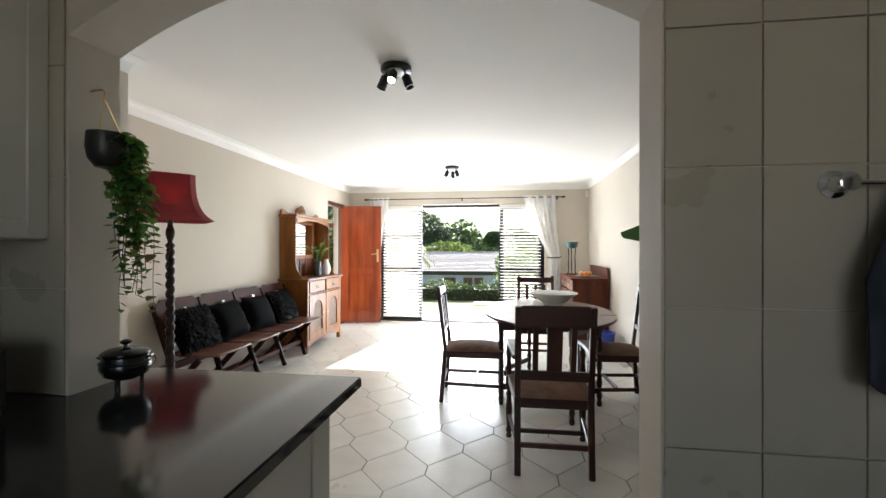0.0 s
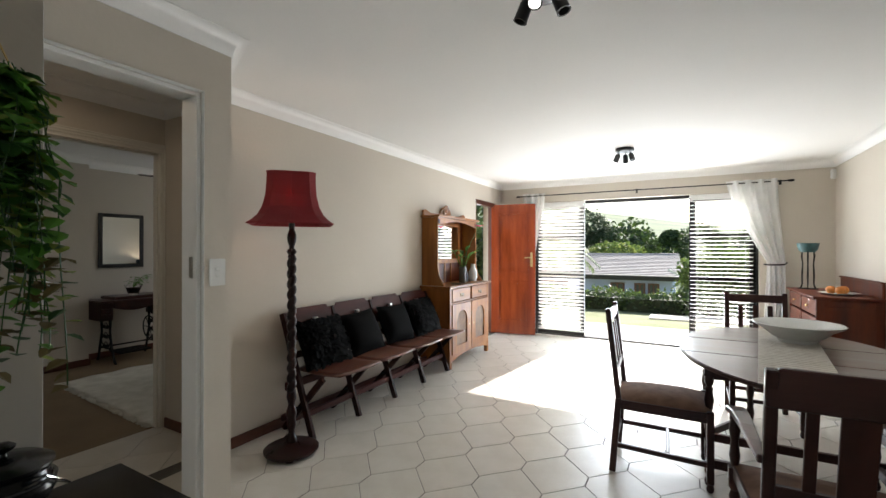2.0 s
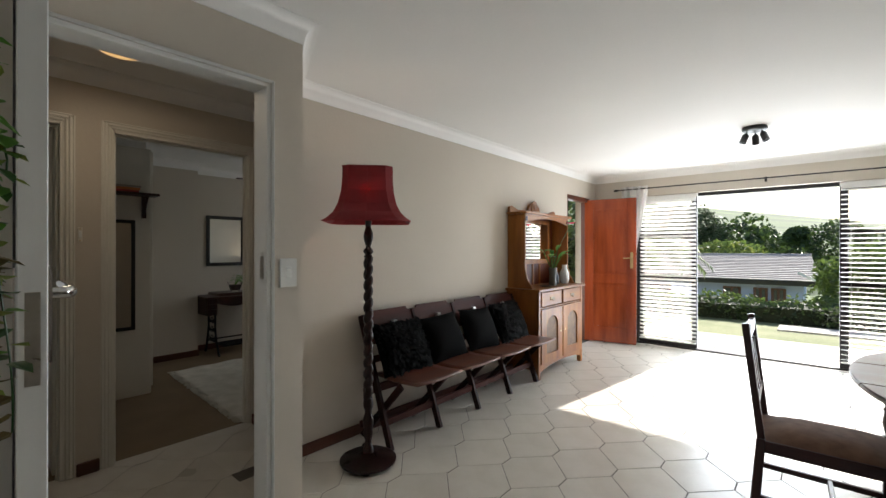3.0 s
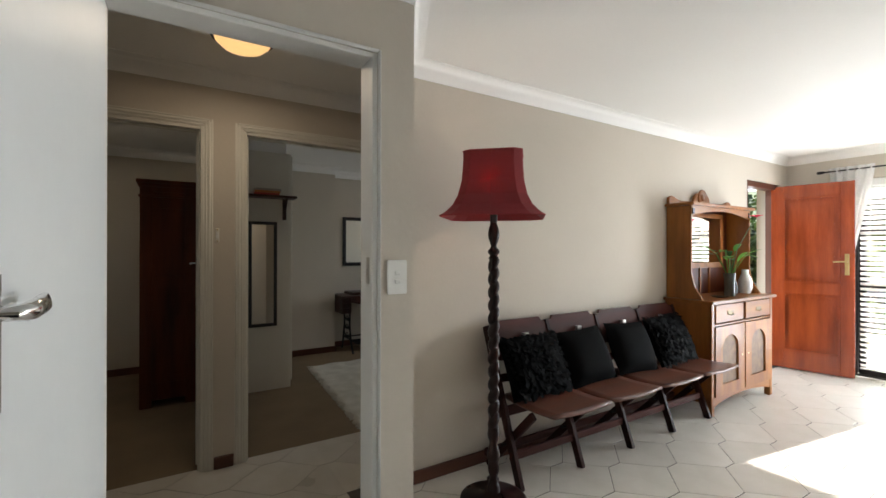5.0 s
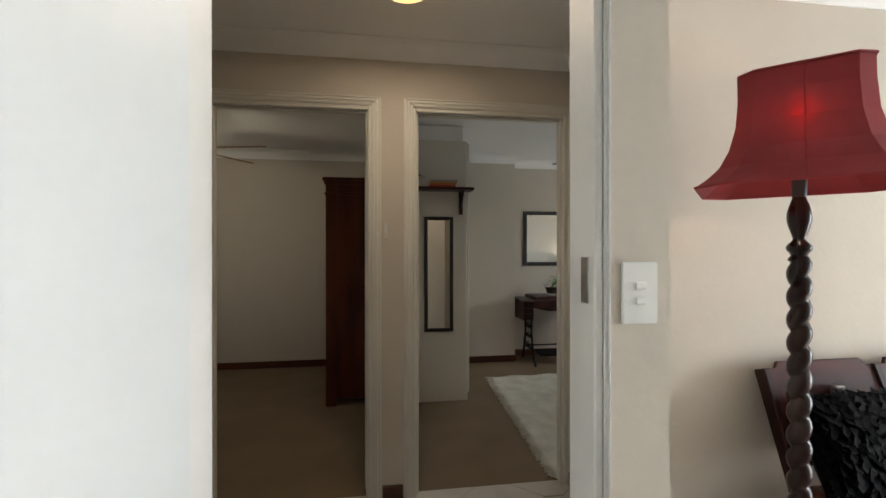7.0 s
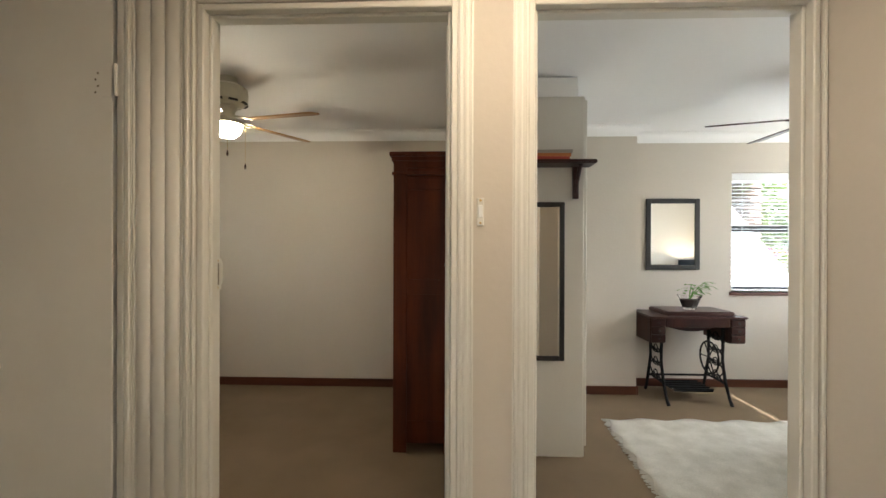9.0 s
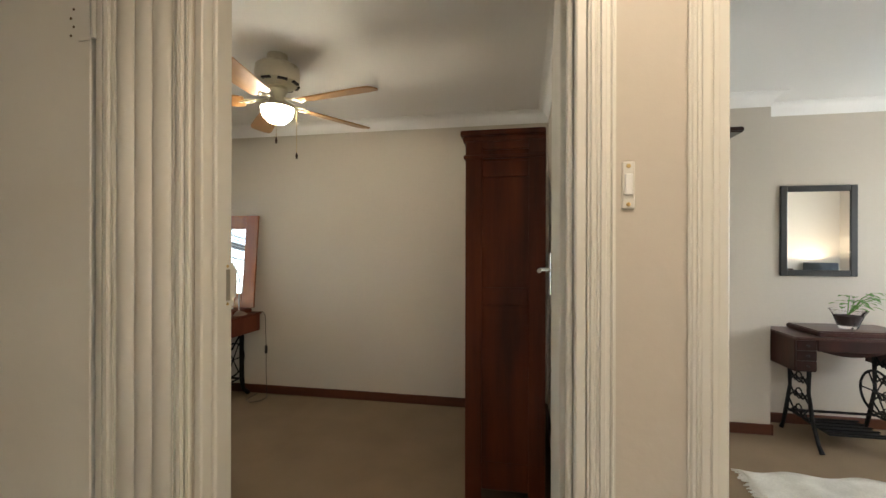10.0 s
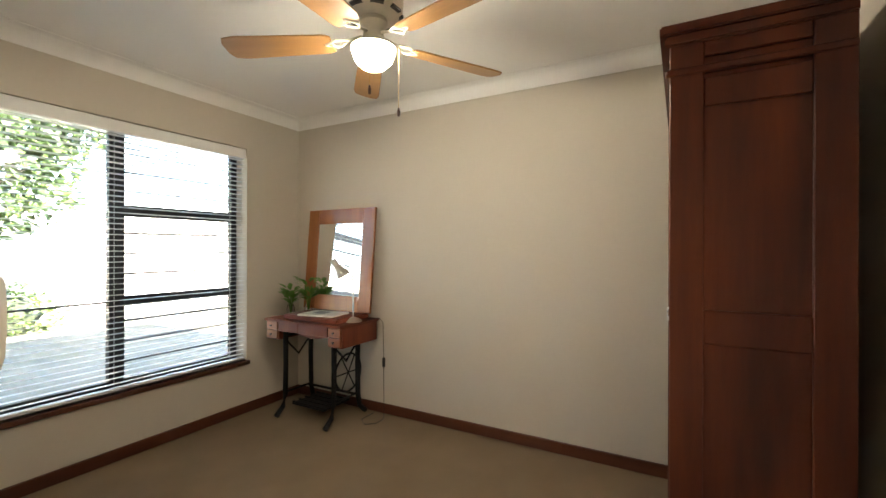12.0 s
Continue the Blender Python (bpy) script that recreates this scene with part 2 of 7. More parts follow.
# ---- mesh tools ----
class Mesh:
    """Collects primitives into one bmesh."""

    def __init__(self):
        self.bm = bmesh.new()

    def box(self, x0, x1, y0, y1, z0, z1, m=None):
        v = [Vector((x, y, z)) for z in (z0, z1) for x, y in ((x0, y0), (x1, y0), (x1, y1), (x0, y1))]
        v = [self.bm.verts.new(m @ p if m else p) for p in v]
        for f in ((3, 2, 1, 0), (4, 5, 6, 7), (0, 1, 5, 4), (1, 2, 6, 5), (2, 3, 7, 6), (3, 0, 4, 7)):
            self.bm.faces.new([v[i] for i in f])
        return self

    def beam(self, a, b, w, h, up=(0, 0, 1)):
        """A bar from a to b, w wide and h deep along up."""
        a, b, up = Vector(a), Vector(b), Vector(up)
        d = (b - a).normalized()
        s = d.cross(up).normalized()
        u = s.cross(d).normalized()
        v = [self.bm.verts.new(p + s * i * w / 2 + u * j * h / 2) for p in (a, b) for i, j in ((-1, -1), (1, -1), (1, 1), (-1, 1))]
        for f in ((3, 2, 1, 0), (4, 5, 6, 7), (0, 1, 5, 4), (1, 2, 6, 5), (2, 3, 7, 6), (3, 0, 4, 7)):
            self.bm.faces.new([v[i] for i in f])
        return self

    def lathe(self, prof, at=(0, 0, 0), seg=20, m=None, sx=1.0, sy=1.0, twist=0.0):
        """prof: (radius, z) from one end to the other; a radius of 0 closes the end."""
        rings = []
        at = Vector(at)
        for r, z in prof:
            if r <= 1e-6:
                p = at + Vector((0, 0, z))
                rings.append([self.bm.verts.new(m @ p if m else p)])
            else:
                ring = []
                for i in range(seg):
                    a = 2 * math.pi * i / seg
                    p = at + Vector((r * sx * math.cos(a), r * sy * math.sin(a), z))
                    ring.append(self.bm.verts.new(m @ p if m else p))
                rings.append(ring)
        for k in range(len(rings) - 1):
            a, b = rings[k], rings[k + 1]
            for i in range(seg):
                j = (i + 1) % seg
                if len(a) == 1 and len(b) == 1:
                    continue
                if len(a) == 1:
                    self.bm.faces.new((a[0], b[j], b[i]))
                elif len(b) == 1:
                    self.bm.faces.new((a[i], a[j], b[0]))
                else:
                    self.bm.faces.new((a[i], a[j], b[j], b[i]))
        for ring, flip in ((rings[0], True), (rings[-1], False)):
            if len(ring) > 1:
                self.bm.faces.new(ring[::-1] if flip else ring)
        return self

    def rod(self, pts, r, seg=8):
        """A round bar along the points."""
        pts = [Vector(p) for p in pts]
        rings = []
        ref = Vector((0.13, 0.31, 0.94))
        for i, p in enumerate(pts):
            d = (pts[min(i + 1, len(pts) - 1)] - pts[max(i - 1, 0)]).normalized()
            s = d.cross(ref)
            s = s.normalized() if s.length > 0.05 else d.cross(Vector((1, 0, 0))).normalized()
            u = s.cross(d)
            rr = r[i] if isinstance(r, (list, tuple)) else r
            rings.append([self.bm.verts.new(p + (s * math.cos(2 * math.pi * k / seg) + u * math.sin(2 * math.pi * k / seg)) * rr) for k in range(seg)])
        for a, b in zip(rings, rings[1:]):
            for i in range(seg):
                self.bm.faces.new((a[i], a[(i + 1) % seg], b[(i + 1) % seg], b[i]))
        self.bm.faces.new(rings[0][::-1])
        self.bm.faces.new(rings[-1])
        return self

    def prism(self, outline, z0, z1, m=None):
        """An upright block over a plan outline."""
        lo = [self.bm.verts.new(m @ Vector((x, y, z0)) if m else Vector((x, y, z0))) for x, y in outline]
        hi = [self.bm.verts.new(m @ Vector((x, y, z1)) if m else Vector((x, y, z1))) for x, y in outline]
        n = len(outline)
        self.bm.faces.new(lo[::-1])
        self.bm.faces.new(hi)
        for i in range(n):
            self.bm.faces.new((lo[i], lo[(i + 1) % n], hi[(i + 1) % n], hi[i]))
        return self

    def grid(self, nu, nv, f):
        """A sheet of nu x nv faces from f(u, v), both 0 to 1."""
        vs = [[self.bm.verts.new(f(i / nu, j / nv)) for j in range(nv + 1)] for i in range(nu + 1)]
        for i in range(nu):
            for j in range(nv):
                self.bm.faces.new((vs[i][j], vs[i + 1][j], vs[i + 1][j + 1], vs[i][j + 1]))
        return self

    def bevel(self, w, seg=1):
        bmesh.ops.recalc_face_normals(self.bm, faces=self.bm.faces[:])
        edges = [e for e in self.bm.edges if len(e.link_faces) == 2 and e.calc_face_angle(0) > 0.6]
        bmesh.ops.bevel(self.bm, geom=edges, offset=w, segments=seg, affect="EDGES", clamp_overlap=True)
        return self


def data_of(name, mesh, material, smooth=False):
    bmesh.ops.recalc_face_normals(mesh.bm, faces=mesh.bm.faces[:])
    me = bpy.data.meshes.new(name)
    mesh.bm.to_mesh(me)
    mesh.bm.free()
    me.materials.append(material)
    if smooth:
        me.shade_smooth()
        me.set_sharp_from_angle(angle=radians(40))
    return me


def part(name, mesh, material, parent=None, label="", smooth=False):
    ob = new(name, data_of(name, mesh, material, smooth))
    if parent:
        ob.parent = parent
    return tagged(ob, label)


def structure(name, mesh, material, label="", smooth=False):
    return tagged(part(name, mesh, material, None, label, smooth), kind="structure")


def thing(name, label, category, m=None, group=""):
    ob = new(name)
    ob.empty_display_size = 0.1
    if m:
        ob.matrix_world = m
    return tagged(ob, label, category, group)


def at(x, y, z=0.0, turn=0.0):
    return pose(x, y, z, 0, 0, turn)


def holed(m, x0, x1, z0, z1, y0, y1, holes):
    """A wall along x from y0 to y1 thick, with rectangular holes (hx0, hx1, hz0, hz1) in order along it."""
    x = x0
    for a, b, c, d in holes:
        if a > x:
            m.box(x, a, y0, y1, z0, z1)
        if c > z0:
            m.box(a, b, y0, y1, z0, c)
        if d < z1:
            m.box(a, b, y0, y1, d, z1)
        x = b
    if x1 > x:
        m.box(x, x1, y0, y1, z0, z1)
    return m


def holed_y(m, y0, y1, z0, z1, x0, x1, holes):
    y = y0
    for a, b, c, d in holes:
        if a > y:
            m.box(x0, x1, y, a, z0, z1)
        if c > z0:
            m.box(x0, x1, a, b, z0, c)
        if d < z1:
            m.box(x0, x1, a, b, d, z1)
        y = b
    if y1 > y:
        m.box(x0, x1, y, y1, z0, z1)
    return m


# ---- large structure ----
TOP, COR = 2.38, 2.29  # ceiling; lower edge of the cornice
LX0, LX1, LY1 = -2.775, 1.37, 7.32  # living room west, east, north faces
HX0, HX1 = -3.54, -2.26  # hall west and east faces
BX0, BY0 = -6.20, -1.856  # first bedroom west and south faces
OUT = 2.55

structure("wall_north", holed(Mesh(), LX0 - 0.3, 2.9, 0, OUT, LY1, LY1 + 0.23, [(-2.22, 0.66, 0.0, 2.06)]), WALL)
structure("wall_west", holed_y(Mesh(), 2.57, LY1, 0, OUT, LX0 - 0.23, LX0, [(6.36, 7.14, 0.0, 2.06)]), WALL)
structure("wall_return", Mesh().prism([(-2.14, 2.115), (LX0, 2.42), (LX0, 2.57), (LX0 - 0.12, 2.57), (LX0 - 0.12, 2.33), (HX1, 2.03), (HX1, 2.0), (-2.14, 2.0)], 0, OUT), WALL)
structure("wall_passage", holed_y(Mesh(), -0.72, 2.0, 0, OUT, HX1, -2.14, [(1.12, 1.96, 0.0, 2.06)]), WALL)
structure("wall_east", Mesh().box(LX1, LX1 + 1.4, 3.30, LY1, 0, OUT), WALL)
structure("wall_alcove", Mesh().box(2.6, 2.8, -2.2, 3.3, 0, OUT), WALL)
structure("wall_hall_west", holed_y(Mesh(), -0.72, 5.3, 0, OUT, HX0 - 0.095, HX0, [(-0.42, 0.402, 0.0, 2.10), (0.638, 1.447, 0.0, 2.05), (1.66, 2.515, 0.0, 2.05)]), WALL)
structure("wall_hall_south", Mesh().box(HX0, HX1, -0.72, -0.6, 0, OUT), WALL)
structure("wall_hall_north", Mesh().box(HX0, LX0 - 0.12, 2.53, 2.65, 0, OUT), WALL)
structure("wall_bedroom_south", holed(Mesh(), -6.6, -3.3, -0.1, OUT, BY0 - 0.23, BY0, [(-5.69, -3.95, 0.40, 2.03)]), WALL)
structure("wall_bedroom_west", Mesh().box(BX0 - 0.23, BX0, BY0, 1.525, 0, OUT), WALL)
structure("wall_bedroom_east", Mesh().box(-3.66, -3.50, BY0, -0.72, 0, OUT), WALL)
# unseen sheet added behind the closed hall door; keeps bedroom light out of its gap
structure("closet_gap_blocker", Mesh().box(-3.68, -3.65, -0.72, 0.41, 0, OUT), WALL)
structure("wall_partition", Mesh().box(-6.6, HX0 - 0.095, 1.525, 1.60, 0, OUT), WALL)
structure("wall_second_west", holed_y(Mesh(), 1.61, 5.5, 0, OUT, -6.57, -6.34, [(4.01, 5.1, 0.89, 2.01)]), WALL)
structure("wall_pier", Mesh().box(-6.34, -6.085, 1.61, 3.03, 0, OUT), WALL)
# north opening is unseen, assumed as a light source for this room
structure("wall_second_north", holed(Mesh(), -6.57, -3.0, 0, OUT, 5.3, 5.53, [(-5.9, -4.3, 0.9, 2.0)]), WALL)
structure("wall_kitchen_west", Mesh().box(-1.75, -1.55, -2.2, 0.93, 0, OUT), WALL)
# the opening is unseen, added along with the kitchen fill lamp
structure("wall_kitchen_south", holed(Mesh(), -1.75, 2.8, 0, OUT, -2.4, -2.2, [(-0.6, 0.8, 1.0, 2.0)]), WALL)

# the arched wall between kitchen and dining room
AX0, AX1, ASPR, ARISE = -1.143, 0.331, 1.855, 0.20


def arch_z(x):
    c, h = (AX0 + AX1) / 2, (AX1 - AX0) / 2
    r = (h * h + ARISE * ARISE) / (2 * ARISE)
    return ASPR + math.sqrt(max(r * r - (x - c) ** 2, 0)) - (r - ARISE)


am = Mesh().box(-2.14, AX0, 0.93, 1.08, 0, OUT).box(AX1, 2.6, 0.93, 1.08, 0, OUT)
for i in range(28):
    xa, xb = AX0 + (AX1 - AX0) * i / 28, AX0 + (AX1 - AX0) * (i + 1) / 28
    quad = [(xa, arch_z(xa)), (xb, arch_z(xb)), (xb, OUT), (xa, OUT)]
    am.prism(quad, -1.08, -0.93, pose(0, 0, 0, 90))
bmesh.ops.remove_doubles(am.bm, verts=am.bm.verts[:], dist=0.0005)
structure("wall_arch", am, WALL)

structure("ceiling", Mesh().box(-6.6, 2.8, -2.4, LY1 + 0.2, TOP, TOP + 0.1), CEIL)
structure("roof", Mesh().box(-7.0, 3.2, -2.8, 7.9, 2.56, 2.72), CEIL)


def cornice(name, pts, size=0.09, out=0.075):
    """A coved cornice along plan points; the room lies to the left of the way walked."""
    m = Mesh()
    prof = [(0, -size), (0.006, -size)] + [(out - (out - 0.006) * math.cos(math.pi / 2 * k / 7), -size + (size - 0.004) * math.sin(math.pi / 2 * k / 7)) for k in range(1, 8)] + [(out, 0), (0, 0)]
    closed = pts[0] == pts[-1]
    P = [Vector(p) for p in (pts[:-1] if closed else pts)]
    n = len(P)
    rings = []
    for i, p in enumerate(P):
        a, b = P[(i - 1) % n] if closed or i else None, P[(i + 1) % n] if closed or i < n - 1 else None
        da = (p - a).normalized() if a is not None else (b - p).normalized()
        db = (b - p).normalized() if b is not None else da
        na, nb = Vector((-da.y, da.x)), Vector((-db.y, db.x))
        k = (na + nb) / (1 + na.dot(nb))
        rings.append([m.bm.verts.new((p.x + k.x * u, p.y + k.y * u, TOP - 0.001 + v)) for u, v in prof])
    for i in range(n if closed else n - 1):
        a, b = rings[i], rings[(i + 1) % n]
        for k in range(len(prof)):
            j = (k + 1) % len(prof)
            m.bm.faces.new((a[k], b[k], b[j], a[j]))
    return tagged(part(name, m, CEIL, None, "", True), kind="structure")


cornice("cornice_living", [(LX0, LY1), (LX0, 2.42), (-2.14, 2.115), (-2.14, 1.08), (2.6, 1.08), (2.6, 3.30), (LX1, 3.30), (LX1, LY1), (LX0, LY1)])
cornice("cornice_hall", [(HX0, 2.53), (HX0, -0.6), (HX1, -0.6), (HX1, 2.03), (LX0 - 0.12, 2.33), (LX0 - 0.12, 2.53), (HX0, 2.53)])
cornice("cornice_bedroom", [(BX0, 1.525), (BX0, BY0), (-3.66, BY0), (-3.66, 1.525), (BX0, 1.525)])
cornice("cornice_second", [(-6.34, 5.3), (-6.34, 3.03), (-6.085, 3.03), (-6.085, 1.61), (-3.66, 1.61), (-3.66, 5.3), (-6.34, 5.3)])


def skirting(name, runs, h=0.075, t=0.015):
    """runs: (x0, y0, x1, y1, nx, ny) along a wall, n into the room."""
    mx, my = Mesh(), Mesh()
    for x0, y0, x1, y1, nx, ny in runs:
        if nx:
            my.box(min(x0, x0 + nx * t), max(x0, x0 + nx * t), min(y0, y1), max(y0, y1), 0, h)
        else:
            mx.box(min(x0, x1), max(x0, x1), min(y0, y0 + ny * t), max(y0, y0 + ny * t), 0, h)
    if len(mx.bm.verts):
        structure(name, mx.bevel(0.004), SKIRT)
    if len(my.bm.verts):
        structure(name, my.bevel(0.004), SKIRT_Y)


skirting("baseboard", [(LX0, 2.43, LX0, 6.34, 1, 0), (LX0, 7.2, LX0, LY1, 1, 0), (LX1, 3.3, LX1, LY1, -1, 0), (LX1, 3.3, 2.6, 3.3, 0, -1), (-2.14, 2.005, -2.14, 2.09, 1, 0),
                       (0.66, LY1, LX1 - 0.015, LY1, 0, -1), (LX0 + 0.015, LY1, -2.22, LY1, 0, -1),
                       (BX0, BY0, BX0, 1.525, 1, 0), (BX0 + 0.015, BY0, -3.66, BY0, 0, 1), (BX0 + 0.015, 1.525, -4.5, 1.525, 0, -1),
                       (HX0, 1.50, HX0, 1.606, 1, 0), (HX0 + 0.015, 2.53, -2.90, 2.53, 0, -1), (HX1, -0.6, HX1, 1.07, -1, 0),
                       (-6.34, 3.03, -6.34, 5.3, 1, 0), (-6.085, 1.61, -6.085, 3.03, 1, 0), (-6.34 + 0.015, 3.03, -6.07, 3.03, 0, 1)])


def door_frame(name, wall_axis, face, back, a, b, top, label, mt=TRIM, w=0.048, stops=1):
    """A moulded pressed frame round an opening a to b in a wall whose faces lie at face and back."""
    ob = thing(name, label, "door frame")
    tagged(ob, kind="structure")
    lo, hi = min(face, back), max(face, back)

    def bx(m, p0, p1, q0, q1, z0, z1):
        return m.box(q0, q1, p0, p1, z0, z1) if wall_axis == "y" else m.box(p0, p1, q0, q1, z0, z1)

    lining = Mesh()
    bx(lining, a, a + 0.02, lo - 0.001, hi + 0.001, 0, top)
    bx(lining, b - 0.02, b, lo - 0.001, hi + 0.001, 0, top)
    bx(lining, a + 0.02, b - 0.02, lo - 0.001, hi + 0.001, top - 0.02, top)
    mid = (lo + hi) / 2
    if stops:
        bx(lining, a + 0.02, a + 0.032, mid - 0.015, mid + 0.02, 0, top - 0.02)
        bx(lining, b - 0.032, b - 0.02, mid - 0.015, mid + 0.02, 0, top - 0.02)
        bx(lining, a + 0.032, b - 0.032, mid - 0.015, mid + 0.02, top - 0.032, top - 0.02)
    part("lining", lining.bevel(0.003), mt, ob)
    for f, n in ((lo, -1), (hi, 1)):
        for k, (u, t) in enumerate(((0.0, 0.012), (w * 0.34, 0.016), (w * 0.72, 0.012))):
            m = Mesh()
            wid = (w * 0.34, w * 0.38, w * 0.28)[k]
            q0, q1 = (f, f + n * t) if n > 0 else (f - t, f)
            bx(m, a - u - wid, a - u, q0, q1, 0, top + u + wid)
            bx(m, b + u, b + u + wid, q0, q1, 0, top + u + wid)
            bx(m, a - u, b + u, q0, q1, top + u, top + u + wid)
            part("moulding", m.bevel(0.0055 if w > 0.03 else 0.002, 3), mt, ob, "", True)
    return ob


door_frame("door_frame_passage", "y", HX1, -2.14, 1.12, 1.96, 2.06, "white painted moulded door frame between dining room and hall", TRIM, 0.012, 0)
door_frame("door_frame_bedroom", "y", HX0 - 0.095, HX0, 0.638, 1.447, 2.05, "cream painted moulded door frame of the first bedroom", CREAM)
door_frame("door_frame_second", "y", HX0 - 0.095, HX0, 1.66, 2.515, 2.05, "cream painted moulded door frame of the second bedroom", CREAM)
door_frame("door_frame_closet", "y", HX0 - 0.095, HX0, -0.42, 0.402, 2.10, "cream painted moulded door frame of the closed hall door", CREAM, 0.048, 0)

fl_ = Mesh()
fl_.grid(48, 1, lambda u, v: (HX0 + 0.004 + 0.011 * abs(math.sin(u * math.pi * 3)) ** 0.6, 0.4515 + 0.137 * u, v * 2.17))
flute = structure("trim_hall", fl_, CREAM, "cream painted fluted moulding between two hall door frames", True)
md_ = flute.modifiers.new("thickness", "SOLIDIFY")
md_.thickness = 0.003

# floors; the tiles follow at the end of the file
structure("floor", Mesh().box(HX0 - 0.05, LX1 + 1.4, -2.2, LY1 + 0.05, -0.12, -0.0025), GROUT)
structure("floor_carpet_bedroom", Mesh().box(BX0, HX0 - 0.05, BY0, 1.525, -0.1, 0.0), CARPET)
structure("floor_carpet_second", Mesh().box(-6.34, HX0 - 0.05, 1.60, 5.3, -0.1, 0.0), CARPET)


# ---- living and dining room ----
def turned(m, x, y, z0, z1, r, n=2, seg=12):
    """A turned leg: square-ish blocks told by rings and swellings."""
    h = z1 - z0
    prof = [(r * 0.75, 0), (r * 0.95, 0.03), (r * 0.6, 0.07), (r * 1.0, 0.11), (r * 0.62, 0.17)]
    for k in range(n):
        b = 0.17 + 0.6 * k / n
        s = 0.6 / n
        prof += [(r * 0.7, b + 0.1 * s), (r * 1.05, b + 0.45 * s), (r * 0.75, b + 0.8 * s), (r * 0.95, b + 0.9 * s), (r * 0.62, b + s)]
    prof += [(r * 1.0, 0.80), (r * 1.0, 0.84), (r * 0.8, 0.86)]
    m.lathe([(a, z0 + b * h) for a, b in prof], (x, y, 0), seg)
    m.box(x - r, x + r, y - r, y + r, z0 + 0.85 * h, z1)
    return m


def chair(m, arms=False):
    """A slat-backed chair; its front is towards its own +y."""
    w = 0.25 if arms else 0.215
    wb = 0.208 if arms else 0.20
    th = thing("armchair" if arms else "dining_chair",
               "dark wooden armchair with slatted back and brown cloth seat" if arms else "dark wooden dining chair with slatted back and brown cloth seat",
               "chair", m, "" if arms else "chairs round the table")
    d = 0.235
    lean_by = 0.095 if arms else 0.06
    for s in (-1, 1):
        leg = Mesh()
        leg.beam((s * (wb - 0.004), -d - 0.03, 0), (s * (wb - 0.004), -d + 0.004, 0.44), 0.036, 0.036, (0, 1, 0))
        leg.beam((s * (wb - 0.004), -d + 0.004, 0.44), (s * (wb - 0.004), -d + 0.004 - lean_by, 0.97), 0.034, 0.030, (0, 1, 0))
        part("back_leg", leg.bevel(0.004), DARK_Z, th)
        leg = Mesh()
        if arms:
            turned(leg, s * (w - 0.006), d, 0, 0.42, 0.022, 1)
            leg.lathe([(0.012, 0.42), (0.020, 0.47), (0.014, 0.53), (0.021, 0.58), (0.014, 0.62), (0.016, 0.655)], (s * (w - 0.006), d - 0.005, 0), 12)
            part("front_leg", leg, DARK_Z, th, "", True)
            arm = Mesh()
            prev = None
            for (y, _), wd in zip(((-0.27, 0), (-0.16, 0), (-0.03, 0), (0.12, 0), (0.235, 0), (0.275, 0)), (0.028, 0.036, 0.046, 0.058, 0.068, 0.040)):
                z = 0.672 - 0.02 * max(0, (y - 0.12) / 0.15) ** 2 + 0.012 * math.sin((y + 0.27) * 6)
                x = s * (wb + 0.012 + 0.022 * (y + 0.27) / 0.5)
                ring = [arm.bm.verts.new((x + a * wd / 2, y, z + b * 0.013)) for a, b in ((-1, -1), (1, -1), (1, 1), (-1, 1))]
                if prev:
                    for i in range(4):
                        arm.bm.faces.new((prev[i], prev[(i + 1) % 4], ring[(i + 1) % 4], ring[i]))
                else:
                    arm.bm.faces.new(ring[::-1])
                prev = ring
            arm.bm.faces.new(prev)
            part("armrest", arm.bevel(0.004), TABLE, th)
        else:
            leg.box(s * (w - 0.008) - 0.018, s * (w - 0.008) + 0.018, d - 0.018, d + 0.018, 0.05, 0.44)
            leg.lathe([(0.012, 0), (0.020, 0.02), (0.014, 0.05)], (s * (w - 0.008), d, 0), 10)
            part("front_leg", leg.bevel(0.004), DARK_Z, th)
        r = Mesh().beam((s * (wb - 0.004), -d, 0.16), (s * (w - 0.008), d, 0.15), 0.02, 0.028)
        part("side_stretcher", r.bevel(0.003), DARK_Y, th)
        r = Mesh().beam((s * (wb - 0.004), -d, 0.405), (s * (w - 0.008), d, 0.405), 0.022, 0.055)
        part("side_rail", r.bevel(0.003), DARK_Y, th)
    for nm, y, z, h, ww in (("front_rail", d, 0.405, 0.055, w), ("back_rail", -d + 0.002, 0.405, 0.055, wb), ("cross_stretcher", 0.03 if not arms else -0.02, 0.155, 0.026, (w + wb) / 2), ("back_stretcher", -d - 0.018, 0.17, 0.028, wb)):
        part(nm, Mesh().beam((-ww + 0.02, y, z), (ww - 0.02, y, z), 0.02, h).bevel(0.003), DARK_X, th)
    seat = Mesh()

    def f(u, v):
        x, y = (u - 0.5) * 2, (v - 0.5) * 2
        hw = (wb + (w - wb) * v) - 0.004
        bulge = 0.042 * (1 - abs(x) ** 3.5) * (1 - abs(y) ** 3.5)
        return (x * hw, y * (d + 0.005), 0.434 + bulge)

    seat.grid(10, 10, f)
    seat.box(-wb + 0.02, wb - 0.02, -d + 0.01, d - 0.005, 0.415, 0.433)
    part("seat", seat, SEATCLOTH, th, "brown patterned cloth seat pad", True)
    # back: bowed top rail with cut corners, lower rail, slats
    lean = lambda z: -d + 0.004 - (z - 0.44) * lean_by / 0.53
    tr = Mesh()
    zt = 0.965 if not arms else 0.975
